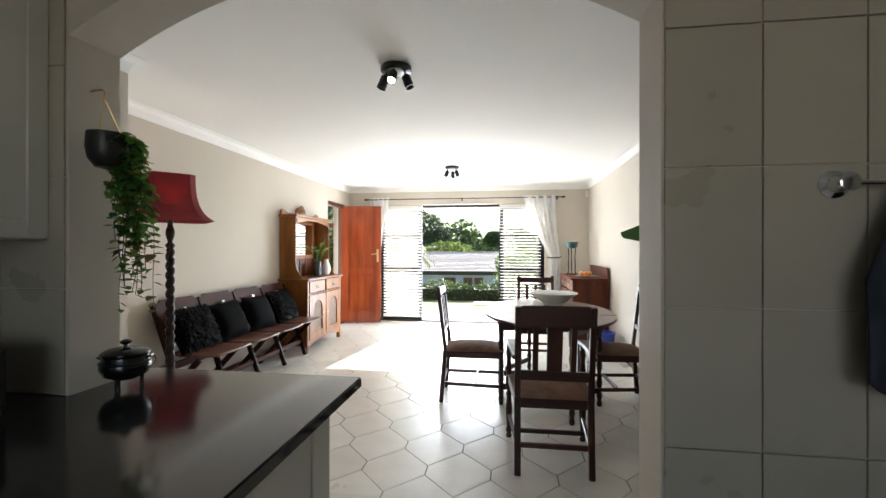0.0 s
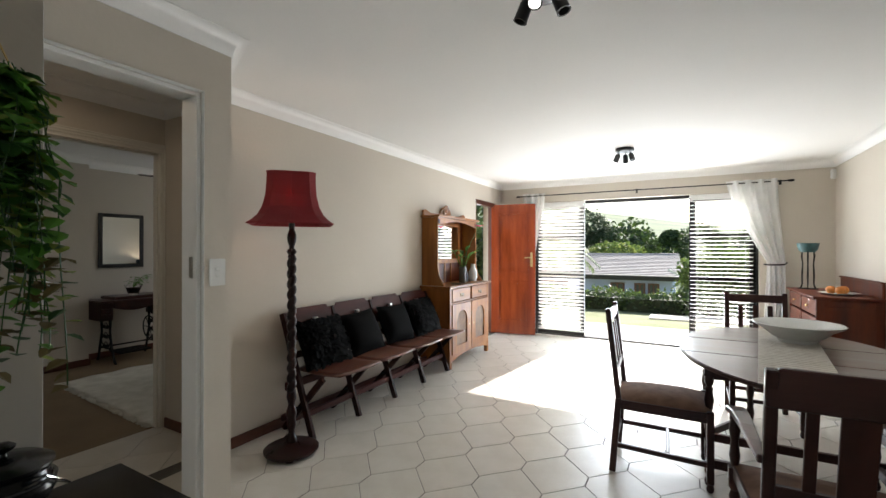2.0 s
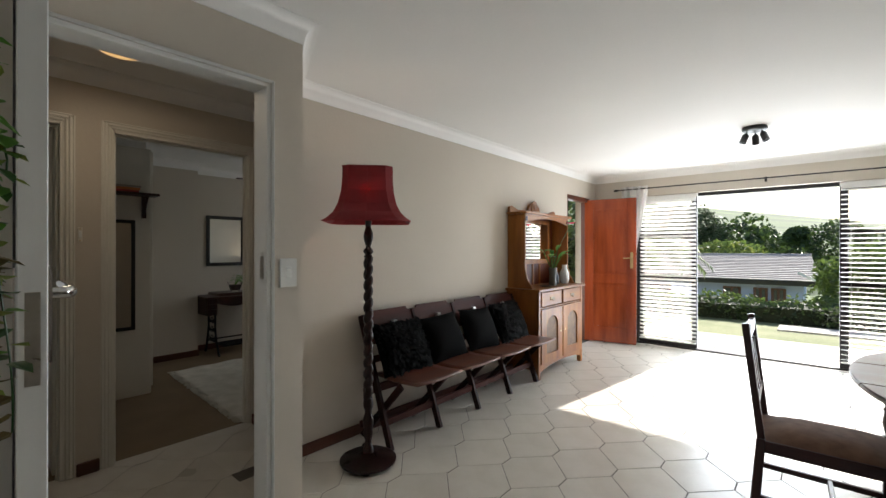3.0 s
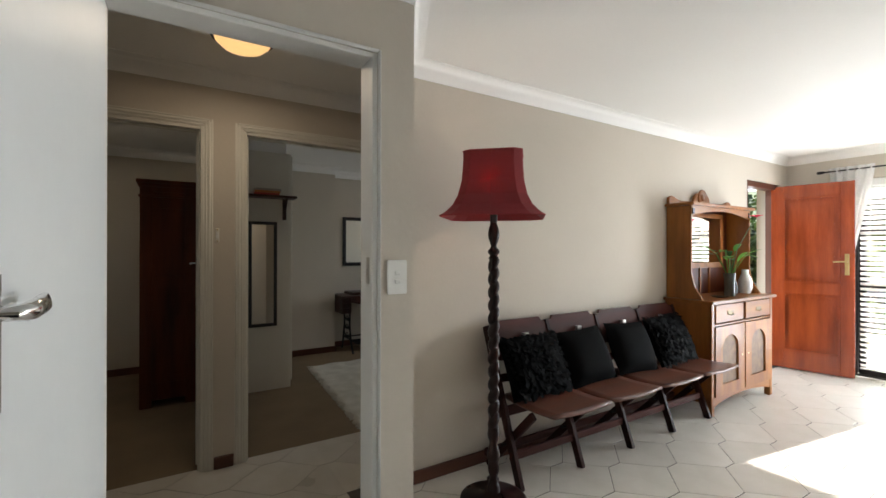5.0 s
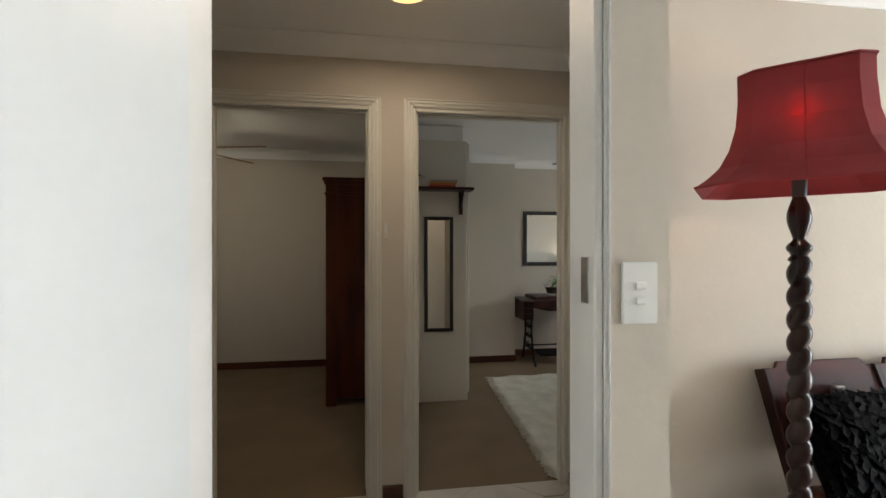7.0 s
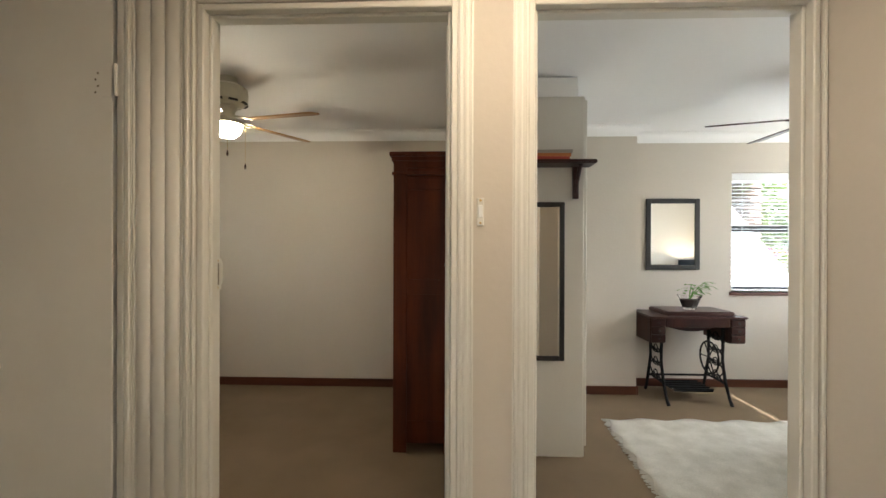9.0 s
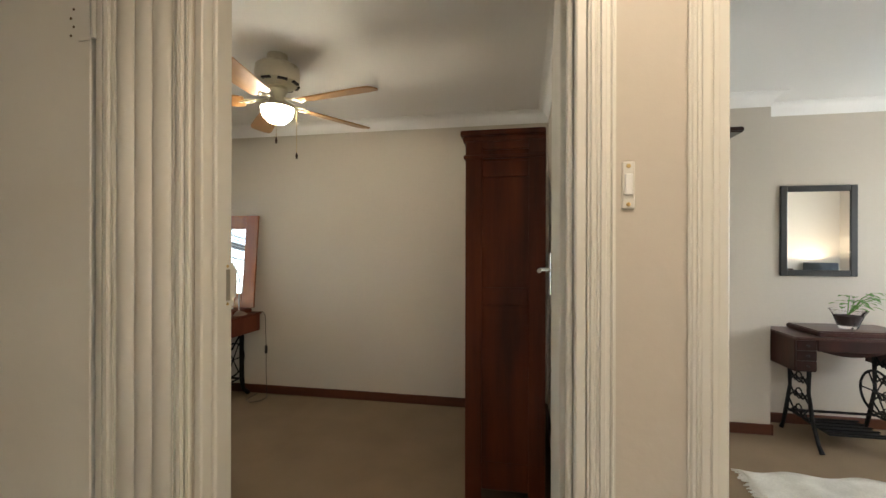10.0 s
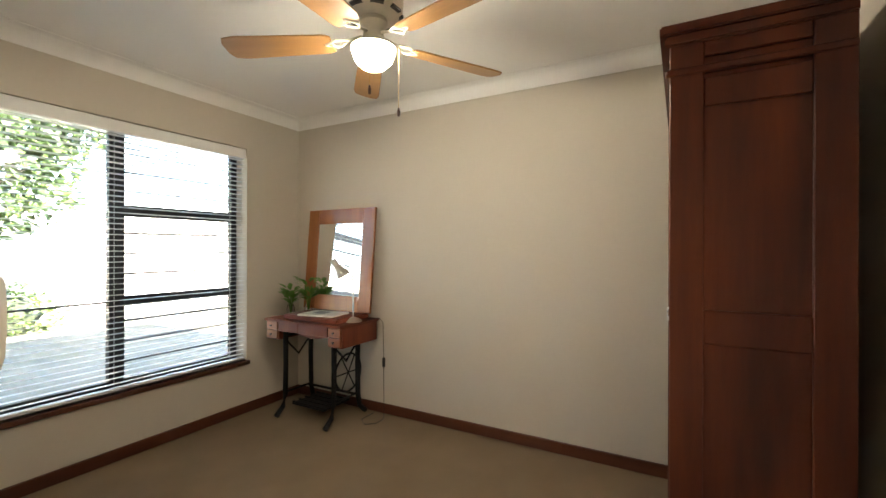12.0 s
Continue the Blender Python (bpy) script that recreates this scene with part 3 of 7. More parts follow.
    out = [(-wb - 0.012, zt - 0.12), (wb + 0.012, zt - 0.12), (wb + 0.012, zt - 0.035), (wb - 0.025, zt), (-wb + 0.025, zt), (-wb - 0.012, zt - 0.035)] if arms else [(-wb + 0.014, zt - 0.075), (wb - 0.014, zt - 0.075), (wb - 0.014, zt - 0.012), (-wb + 0.014, zt - 0.012)]
    tr.prism(out, -0.013, 0.013, Matrix.Translation((0, lean(zt - 0.05), 0)) @ pose(0, 0, 0, 90))
    part("top_rail", tr.bevel(0.004), DARK_X, th)
    zl = 0.57 if arms else 0.60
    part("lower_rail", Mesh().beam((-wb + 0.014, lean(zl), zl), (wb - 0.014, lean(zl), zl), 0.022, 0.055 if arms else 0.04, (0, 0, 1)).bevel(0.003), DARK_X, th)
    for x, ww in ((-0.105, 0.032), (0, 0.085), (0.105, 0.032)) if arms else ((-0.10, 0.034), (0, 0.034), (0.10, 0.034)):
        part("slat", Mesh().beam((x, lean(zl), zl + 0.02), (x, lean(zt - (0.07 if arms else 0.1)), zt - (0.07 if arms else 0.1)), ww, 0.012, (0, 1, 0)).bevel(0.002), DARK_Z, th)
    return th


first_chair = chair(at(-0.275, 3.715, 0, -88))
copy_thing(first_chair, at(0.915, 3.77, 0, 94))
copy_thing(first_chair, at(0.36, 4.86, 0, 181))
chair(at(0.272, 2.69, 0, 0.5), True)


def dining_table():
    cx, cy, a, b = 0.365, 3.81, 0.55, 0.86
    th = thing("gateleg_table", "oval dark wooden gateleg dining table with turned legs", "table", at(cx, cy))

    def oval(y0, y1, n=26):
        pts = []
        for i in range(n + 1):
            y = y0 + (y1 - y0) * i / n
            pts.append((a * math.sqrt(max(0, 1 - (y / b) ** 2)), y))
        return pts + [(-x, y) for x, y in reversed(pts) if x > 0.001]

    def leafpts(y0, y1):
        pts = oval(y0, y1)
        res = []
        for p in pts:
            if not res or (Vector(p) - Vector(res[-1])).length > 0.002:
                res.append(p)
        return res

    for nm, y0, y1 in (("middle_top", -0.225, 0.225), ("drop_leaf", 0.229, b), ("drop_leaf", -b, -0.229)):
        part(nm, Mesh().prism(leafpts(y0, y1), 0.728, 0.750).bevel(0.005, 2), TABLE, th)
    for sx in (-1, 1):
        for sy in (-1, 1):
            part("leg", turned(Mesh(), sx * 0.40, sy * 0.20, 0, 0.725, 0.024, 3), DARK_Z, th, "", True)
    for sx, sy in ((-1, 1), (1, -1)):
        part("gate_leg", turned(Mesh(), sx * 0.12, sy * 0.62, 0, 0.725, 0.023, 3), DARK_Z, th, "", True)
        for z in (0.16, 0.66):
            part("gate_rail", Mesh().beam((sx * 0.36, sy * 0.21, z), (sx * 0.12, sy * 0.62, z), 0.022, 0.045).bevel(0.003), DARK_Y, th)
    for sy in (-1, 1):
        part("apron", Mesh().box(-0.38, 0.38, sy * 0.20 - 0.011, sy * 0.20 + 0.011, 0.60, 0.725).bevel(0.003), DARK_X, th)
        part("foot_rail", Mesh().box(-0.38, 0.38, sy * 0.20 - 0.015, sy * 0.20 + 0.015, 0.10, 0.15).bevel(0.003), DARK_X, th)
    for sx in (-1, 1):
        part("end_apron", Mesh().box(sx * 0.40 - 0.011, sx * 0.40 + 0.011, -0.18, 0.18, 0.60, 0.725).bevel(0.003), DARK_Y, th)
        part("end_rail", Mesh().box(sx * 0.40 - 0.015, sx * 0.40 + 0.015, -0.18, 0.18, 0.10, 0.15).bevel(0.003), DARK_Y, th)
    # runner along the middle, over both ends
    rn = Mesh()
    for i in range(74):
        y0 = -0.80 + 1.60 * i / 74
        rn.box(-0.15, 0.15, y0, y0 + 1.60 / 74 * 0.80, 0.7505, 0.7535 if i % 2 else 0.7545)
    rn.box(-0.148, 0.148, -0.80, 0.80, 0.7502, 0.7525)
    r = tagged(new("table_runner", data_of("table_runner", rn, RUNNER)), "cream woven table runner with dark stripes lying on the table", "table runner")
    r.matrix_world = at(cx, cy, 0, -7)
    bowl = thing("serving_bowl", "large white footed ceramic serving bowl on the dining table", "bowl", at(cx + 0.09, cy + 0.36, 0.7546))
    part("bowl", Mesh().lathe([(0, 0.012), (0.095, 0.0), (0.10, 0.012), (0.10, 0.02), (0.13, 0.035), (0.175, 0.075), (0.225, 0.105), (0.232, 0.113), (0.226, 0.117), (0.16, 0.09), (0.10, 0.04), (0, 0.03)], (0, 0, 0), 36), CERAMIC, bowl, "", True)
    return th


dining_table()


def floor_lamp():
    th = thing("floor_lamp", "twisted dark wooden floor lamp with red silk bell shade", "floor lamp", at(-2.385, 2.71))
    part("base", Mesh().lathe([(0, 0.018), (0.165, 0.018), (0.172, 0.026), (0.172, 0.036), (0.15, 0.048), (0.06, 0.058), (0.035, 0.075), (0, 0.075)], (0, 0, 0), 36), LAMPWOOD, th, "", True)
    for k in range(4):
        a = math.pi / 4 + k * math.pi / 2
        part("foot", Mesh().lathe([(0.012, 0), (0.026, 0.006), (0.026, 0.018)], (0.135 * math.cos(a), 0.135 * math.sin(a), 0), 12), LAMPWOOD, th, "", True)
    col = Mesh()
    seg, rings = 16, []
    z, pts = 0.07, []
    while z < 1.47:
        if z < 0.40:
            u = (z - 0.07) / 0.33
            r, tw = 0.034 - 0.012 * abs(math.sin(u * 6.0)) * (1 - 0.4 * u) + 0.004 * math.sin(u * 23), 0
        elif z < 1.27:
            r, tw = 0.025, 0.009
        elif z < 1.29:
            r, tw = 0.015 + 0.015 * math.sqrt(abs(math.sin((z - 1.06) / 0.23 * math.pi * 4))), 0
        elif z < 1.33:
            r, tw = 0.018 + 0.014 * math.sin((z - 1.29) / 0.04 * math.pi), 0
        else:
            u = (z - 1.33) / 0.14
            r, tw = 0.014 + 0.016 * math.sin(min(1, u * 1.0) * math.pi) ** 1.5, 0
        pts.append((z, r, tw))
        z += 0.007
    for z, r, tw in pts:
        ring = []
        for k in range(seg):
            a = 2 * math.pi * k / seg
            rr = r
            if tw:
                rr = 0.0165 + 0.0145 * abs(math.sin(z / 0.068 * math.pi - a / 2)) ** 0.6
            ring.append(col.bm.verts.new((rr * math.cos(a), rr * math.sin(a), z)))
        rings.append(ring)
    for a, b in zip(rings, rings[1:]):
        for i in range(seg):
            col.bm.faces.new((a[i], a[(i + 1) % seg], b[(i + 1) % seg], b[i]))
    col.bm.faces.new(rings[0][::-1])
    col.bm.faces.new(rings[-1])
    part("column", col, LAMPWOOD, th, "barley-twist dark wooden column", True)
    # rectangular bell shade with cut corners
    sh = Mesh()
    prof = [(0.0, 1.0, 1.0), (0.06, 0.90, 0.90), (0.16, 0.78, 0.77), (0.32, 0.68, 0.67), (0.55, 0.61, 0.60), (0.8, 0.585, 0.57), (1.0, 0.58, 0.565)]
    rr = []
    for u, kx, ky in prof:
        hx, hy, z = 0.250 * kx, 0.222 * ky, 1.49 + 0.325 * u
        c = 0.26
        out = [(hx, -hy * (1 - c)), (hx, hy * (1 - c)), (hx * (1 - c), hy), (-hx * (1 - c), hy), (-hx, hy * (1 - c)), (-hx, -hy * (1 - c)), (-hx * (1 - c), -hy), (hx * (1 - c), -hy)]
        rr.append([sh.bm.verts.new((x, y, z)) for x, y in out])
    for a, b in zip(rr, rr[1:]):
        for i in range(8):
            sh.bm.faces.new((a[i], a[(i + 1) % 8], b[(i + 1) % 8], b[i]))
    shade = part("shade", sh, SHADE, th, "deep red silk shade, lit softly from within")
    shade.matrix_basis = pose(0, 0, 0, 0, 0, 47)
    mod = shade.modifiers.new("thickness", "SOLIDIFY")
    mod.thickness = 0.003
    for zz, kx, col_m in ((1.487, 1.0, SHADE), (1.813, 0.58, SHADE)):
        hx, hy, c = 0.252 * kx, 0.224 * (kx if kx == 1 else 0.565), 0.26
        out = [(hx, -hy * (1 - c)), (hx, hy * (1 - c)), (hx * (1 - c), hy), (-hx * (1 - c), hy), (-hx, hy * (1 - c)), (-hx, -hy * (1 - c)), (-hx * (1 - c), -hy), (hx * (1 - c), -hy), (hx, -hy * (1 - c))]
        tr = part("piping", Mesh().rod([(x, y, zz) for x, y in out], 0.004, 6), col_m, shade, "")
    for sx, sy in ((1, 0), (-1, 0), (0, 1), (0, -1)):
        part("seam", Mesh().rod([(sx * (0.250 * kx + 0.002), sy * (0.222 * ky + 0.002), 1.49 + 0.325 * u) for u, kx, ky in prof], 0.0016, 5), SHADE, shade)
    part("bulb_holder", Mesh().lathe([(0.018, 1.46), (0.02, 1.50), (0.016, 1.55), (0.0, 1.55)], (0, 0, 0), 12), BLACK, th, "", True)
    part("carrier", Mesh().rod([(-0.10, 0, 1.78), (0, 0, 1.56), (0.10, 0, 1.78)], 0.003, 6), BRASS, th)


SHADE = cloth("red_silk", (0.33, 0.028, 0.034), 0.32, 0.6)
floor_lamp()

plug = thing("plug_cover", "small dark round floor socket cover by the lamp", "socket", at(-2.58, 2.86, 0))
part("cover", Mesh().lathe([(0.035, 0), (0.035, 0.008), (0.022, 0.02), (0, 0.022)], (0, 0, 0), 16), BLACK, plug, "", True)


def theatre_bench():
    th = thing("theatre_bench", "folding dark wooden bench with four tip-up seats and notched back", "bench", at(0, 0))
    ys = [2.915, 3.40, 3.885, 4.37, 4.855]
    for y in ys:
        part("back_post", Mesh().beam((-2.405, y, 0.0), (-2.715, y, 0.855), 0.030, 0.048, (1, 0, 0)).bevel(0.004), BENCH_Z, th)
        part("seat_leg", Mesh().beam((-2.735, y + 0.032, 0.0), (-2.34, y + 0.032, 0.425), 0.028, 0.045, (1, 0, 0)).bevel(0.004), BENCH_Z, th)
        part("pivot", Mesh().rod([(-2.545, y - 0.02, 0.20), (-2.545, y + 0.055, 0.20)], 0.009), IRON, th)
    for x, z, w, h in ((-2.47, 0.165, 0.025, 0.045), (-2.70, 0.10, 0.025, 0.045), (-2.66, 0.335, 0.022, 0.06)):
        part("long_rail", Mesh().beam((x, ys[0] - 0.02, z), (x, ys[-1] + 0.05, z), w, h).bevel(0.004), BENCH_Y, th)
    for y0, y1 in zip(ys, ys[1:]):
        c = (y0 + y1) / 2 + 0.015
        s = Mesh()

        def f(u, v, c=c):
            y = c + (v - 0.5) * 0.455
            x = -2.60 + 0.41 * u
            nose = 0.018 * (1 - ((v - 0.5) * 2) ** 2) * (u > 0.8)
            return (x + nose, y, 0.452 - 0.012 * math.sin(u * math.pi) + 0.006 * abs(v - 0.5))

        s.grid(10, 8, f)
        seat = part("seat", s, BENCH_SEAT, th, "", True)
        md = seat.modifiers.new("thickness", "SOLIDIFY")
        md.thickness, md.offset = 0.016, 1
        b = Mesh()
        yy0, yy1 = y0 + 0.004, y1 - 0.004
        lower = [(yy0, 0.0), (yy1, 0.0), (yy1, 0.212), (yy1 - 0.040, 0.214), (yy1 - 0.055, 0.238), (yy0 + 0.055, 0.238), (yy0 + 0.040, 0.214), (yy0, 0.212)]
        tilt = Matrix.Translation((-2.638, 0, 0.655)) @ Matrix.Rotation(radians(-19), 4, "Y")
        lo = [b.bm.verts.new(tilt @ Vector((-0.007, y, z))) for y, z in lower]
        hi = [b.bm.verts.new(tilt @ Vector((0.007, y, z))) for y, z in lower]
        n = len(lower)
        b.bm.faces.new(lo)
        b.bm.faces.new(hi[::-1])
        for k in range(n):
            b.bm.faces.new((lo[k], lo[(k + 1) % n], hi[(k + 1) % n], hi[k]))
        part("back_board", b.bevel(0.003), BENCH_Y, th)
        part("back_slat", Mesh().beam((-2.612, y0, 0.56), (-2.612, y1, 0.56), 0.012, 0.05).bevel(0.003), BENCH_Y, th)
        part("seat_bracket", Mesh().box(-2.665, -2.64, c - 0.02, c + 0.02, 0.70, 0.80, ).bevel(0.002), NICKEL, th)


theatre_bench()


def cushion(y, w, h, lean, petals, turn=0.0, x=-2.46):
    th = thing("petal_cushion" if petals else "cushion", "black cushion covered in satin petals leaning on the bench back" if petals else "plain black cushion leaning on the bench back", "cushion",
               Matrix.Translation((x, y, 0.462)) @ pose(0, 0, 0, turn, -lean, 0), "cushions on the bench")
    m = Mesh()

    def pt(u, v, s):
        a, b = (u - 0.5) * 2, (v - 0.5) * 2
        t = (1 - abs(a) ** 2.6) * (1 - abs(b) ** 2.6)
        pin = 1 - 0.05 * (1 - abs(a) ** 2) * abs(b) ** 3
        pin2 = 1 - 0.05 * (1 - abs(b) ** 2) * abs(a) ** 3
        return Vector((s * 0.075 * max(t, 0) ** 0.6, a * w / 2 * pin2, h / 2 + b * h / 2 * pin))

    m.grid(12, 12, lambda u, v: pt(u, v, 1)).grid(12, 12, lambda u, v: pt(u, v, -1))
    bmesh.ops.remove_doubles(m.bm, verts=m.bm.verts[:], dist=0.0008)
    part("cover", m, BLACKFAB, th, "", True)
    if petals:
        rnd = random.Random(int(y * 100))
        p = Mesh()
        for i in range(17):
            for j in range(15):
                u, v = (i + 0.5 + rnd.uniform(-0.3, 0.3)) / 17, (j + 0.5 + rnd.uniform(-0.3, 0.3)) / 15
                c = pt(min(max(u, 0.03), 0.97), min(max(v, 0.03), 0.97), 1)
                s = rnd.uniform(0.022, 0.034)
                rot = Matrix.Translation(c) @ Euler((rnd.uniform(-1.2, 1.2), rnd.uniform(-0.7, 0.5), 0)).to_matrix().to_4x4()
                q = [rot @ Vector(k) for k in ((0, 0, s), (0.014, s * 0.55, s * 0.3), (0.018, s * 0.35, -s * 0.9), (0.020, -s * 0.35, -s * 0.9), (0.014, -s * 0.55, s * 0.3))]
                p.bm.faces.new([p.bm.verts.new(k) for k in q])
        part("petals", p, SATIN, th, "black satin petals")
    return th


cushion(3.14, 0.46, 0.365, 25, True)
cushion(3.61, 0.43, 0.365, 26, False, 2)
cushion(4.07, 0.43, 0.365, 25, False, -3)
cushion(4.55, 0.46, 0.375, 25, True, 2)


def arch_outline(w, z0, z1, rise, n=10):
    """Plan (y, z) of an opening with an arched head."""
    pts = [(-w / 2, z0), (w / 2, z0), (w / 2, z1 - rise)]
    for i in range(1, n):
        t = math.pi * i / n
        pts.append((w / 2 * math.cos(t), z1 - rise + rise * math.sin(t)))
    return pts + [(-w / 2, z1 - rise)]


def sideboard():
    th = thing("mirror_sideboard", "honey oak sideboard with mirrored upper shelf, drawers and arched cupboard doors", "sideboard", at(LX0 + 0.005, 5.41) @ Matrix.Diagonal((1, 1, 1.03, 1)))
    D, H, Y = 0.375, 0.89, 0.53
    m = Mesh().box(0, D, -Y, -Y + 0.022, 0.09, H - 0.025).box(0, D, Y - 0.022, Y, 0.09, H - 0.025).box(0, 0.012, -Y + 0.022, Y - 0.022, 0.09, H - 0.025).box(0.012, D - 0.02, -Y + 0.022, Y - 0.022, 0.12, 0.14)
    part("carcass", m.bevel(0.003), HONEY_Z, th)
    part("top", Mesh().box(0, D + 0.03, -Y - 0.03, Y + 0.03, H - 0.025, H).bevel(0.006, 2), HONEY_Y, th)
    for sy in (-1, 1):
        for x in (0.03, D - 0.02):
            part("foot", Mesh().box(x - 0.024, x + 0.024, sy * (Y - 0.024) - 0.024, sy * (Y - 0.024) + 0.024, 0, 0.10).bevel(0.005), HONEY_Z, th)
        part("corner_post", Mesh().box(D - 0.02, D + 0.004, sy * (Y - 0.022) - 0.022, sy * (Y - 0.022) + 0.022, 0.09, H - 0.026).bevel(0.005), HONEY_Z, th)
    part("middle_rail", Mesh().box(D - 0.02, D, -Y + 0.044, Y - 0.044, 0.69, 0.705).bevel(0.002), HONEY_Y, th)
    apr = [(-Y + 0.044, 0.145), (-Y + 0.044, 0.07)] + [(-Y + 0.044 + (2 * Y - 0.088) * i / 16, 0.07 + 0.05 * math.sin(math.pi * i / 16) ** 0.7) for i in range(1, 16)] + [(Y - 0.044, 0.07), (Y - 0.044, 0.145)]
    def face_prism(mm, pts, x0, x1):
        lo = [mm.bm.verts.new((x0, y, z)) for y, z in pts]
        hi = [mm.bm.verts.new((x1, y, z)) for y, z in pts]
        n = len(pts)
        mm.bm.faces.new(lo), mm.bm.faces.new(hi[::-1])
        for k in range(n):
            mm.bm.faces.new((lo[k], lo[(k + 1) % n], hi[(k + 1) % n], hi[k]))
        return mm
    part("shaped_apron", face_prism(Mesh(), apr, D - 0.018, D), HONEY_Y, th)
    for sy in (-1, 1):
        c = sy * 0.245
        dr = part("drawer", Mesh().box(D - 0.014, D + 0.008, c - 0.225, c + 0.225, 0.715, 0.855).bevel(0.004), HONEY_Y, th)
        part("handle", Mesh().box(D + 0.008, D + 0.012, c - 0.045, c + 0.045, 0.77, 0.80).rod([(D + 0.012, c - 0.03, 0.775), (D + 0.026, c - 0.015, 0.768), (D + 0.026, c + 0.015, 0.768), (D + 0.012, c + 0.03, 0.775)], 0.004, 6), AGED, dr, "worn metal drawer pull")
        door = part("door", Mesh().box(D - 0.010, D - 0.002, c - 0.205, c + 0.205, 0.175, 0.66), SATINPANEL, th, "brown figured panel in an arched oak frame")
        fr = Mesh()
        z0, z1, w = 0.15, 0.685, 0.47
        for i in range(14):
            t0, t1 = math.pi * i / 14, math.pi * (i + 1) / 14
            pw, zs, rise = 0.13, 0.50, 0.11
            a0, a1 = (-pw * math.cos(t0), zs + rise * math.sin(t0)), (-pw * math.cos(t1), zs + rise * math.sin(t1))
            face_prism(fr, [(c + a0[0], a0[1]), (c + a1[0], a1[1]), (c + a1[0], z1), (c + a0[0], z1)], D - 0.004, D + 0.012)
        fr.box(D - 0.004, D + 0.012, c - w / 2, c - 0.13, z0, z1).box(D - 0.004, D + 0.012, c + 0.13, c + w / 2, z0, z1).box(D - 0.004, D + 0.012, c - 0.13, c + 0.13, z0, z0 + 0.085)
        bmesh.ops.remove_doubles(fr.bm, verts=fr.bm.verts[:], dist=0.0004)
        part("door_frame", fr, HONEY_Z, door)
        part("keyhole", Mesh().lathe([(0.006, 0), (0.009, 0.004), (0, 0.006)], (0, 0, 0), 10, Matrix.Translation((D + 0.012, c - sy * 0.19, 0.43)) @ pose(0, 0, 0, 0, 90)), BRASS, door)
    # upper part with mirror
    U, UD = 0.50, 0.21
    for sy in (-1, 1):
        side = [(0, H), (UD + 0.09, H), (UD + 0.03, H + 0.09), (UD, H + 0.20), (UD, 1.64), (0, 1.64)]
        mm = Mesh()
        lo = [mm.bm.verts.new((x, sy * U - 0.010, z)) for x, z in side]
        hi = [mm.bm.verts.new((x, sy * U + 0.010, z)) for x, z in side]
        mm.bm.faces.new(lo), mm.bm.faces.new(hi[::-1])
        for k in range(len(side)):
            mm.bm.faces.new((lo[k], lo[(k + 1) % 6], hi[(k + 1) % 6], hi[k]))
        part("upper_side", mm.bevel(0.003), HONEY_Z, th)
    part("back_panel", Mesh().box(0, 0.012, -U + 0.010, U - 0.010, H, 1.64), WARD_Z, th)
    part("mirror", Mesh().box(0.022, 0.028, -0.34, 0.34, 1.17, 1.57), MIRROR, th, "bevelled mirror pane")
    for nm, b in (("mirror_frame", (0.012, 0.034, -0.38, -0.34, 1.12, 1.61)), ("mirror_frame", (0.012, 0.034, 0.34, 0.38, 1.12, 1.61)), ("mirror_frame", (0.012, 0.034, -0.34, 0.34, 1.57, 1.61)), ("mirror_frame", (0.012, 0.034, -0.34, 0.34, 1.12, 1.17))):
        part(nm, Mesh().box(*b).bevel(0.004), HONEY_Z, th)
    for y in (-0.16, 0.0, 0.16):
        part("panel_stile", Mesh().box(0.012, 0.022, y - 0.012, y + 0.012, H, 1.12), HONEY_Z, th)
    vz = [(-U + 0.01, 1.64), (-U + 0.01, 1.56)] + [(-U + 0.01 + (2 * U - 0.02) * i / 14, 1.56 + 0.05 * math.sin(math.pi * i / 14)) for i in range(1, 14)] + [(U - 0.01, 1.56), (U - 0.01, 1.64)]
    part("valance", face_prism(Mesh(), vz, UD - 0.018, UD), HONEY_Y, th)
    part("upper_top", Mesh().box(0, UD + 0.035, -U - 0.04, U + 0.04, 1.64, 1.665).bevel(0.006, 2), HONEY_Y, th)
    cr = [(-U - 0.02, 1.665), (U + 0.02, 1.665), (U + 0.02, 1.72), (U - 0.02, 1.735), (U - 0.14, 1.70), (0.15, 1.705)]
    cr += [(0.13 * math.cos(math.pi * i / 10), 1.71 + 0.085 * math.sin(math.pi * i / 10)) for i in range(0, 11)]
    cr += [(-0.15, 1.705), (-U + 0.14, 1.70), (-U + 0.02, 1.735), (-U - 0.02, 1.72)]
    part("crest", face_prism(Mesh(), cr, 0.01, 0.035), HONEY_Y, th, "carved oak crest")
    part("rosette", Mesh().lathe([(0.075, 0), (0.07, 0.008), (0.03, 0.004), (0.02, 0.012), (0, 0.014)], (0, 0, 0), 16, Matrix.Translation((0.035, 0, 1.745)) @ pose(0, 0, 0, 0, 90), 1, 1), HONEY_Y, th, "", True)
    for sy in (-1, 1):
        part("corner_block", Mesh().box(UD, UD + 0.008, sy * (U - 0.02) - 0.018, sy * (U - 0.02) + 0.018, 1.57, 1.62).bevel(0.003), DARK_X, th)


SATINPANEL = mat("figured_panel", (0.20, 0.115, 0.055), (0.11, 0.055, 0.026), 16, 0.6, grain=0.15)
sideboard()


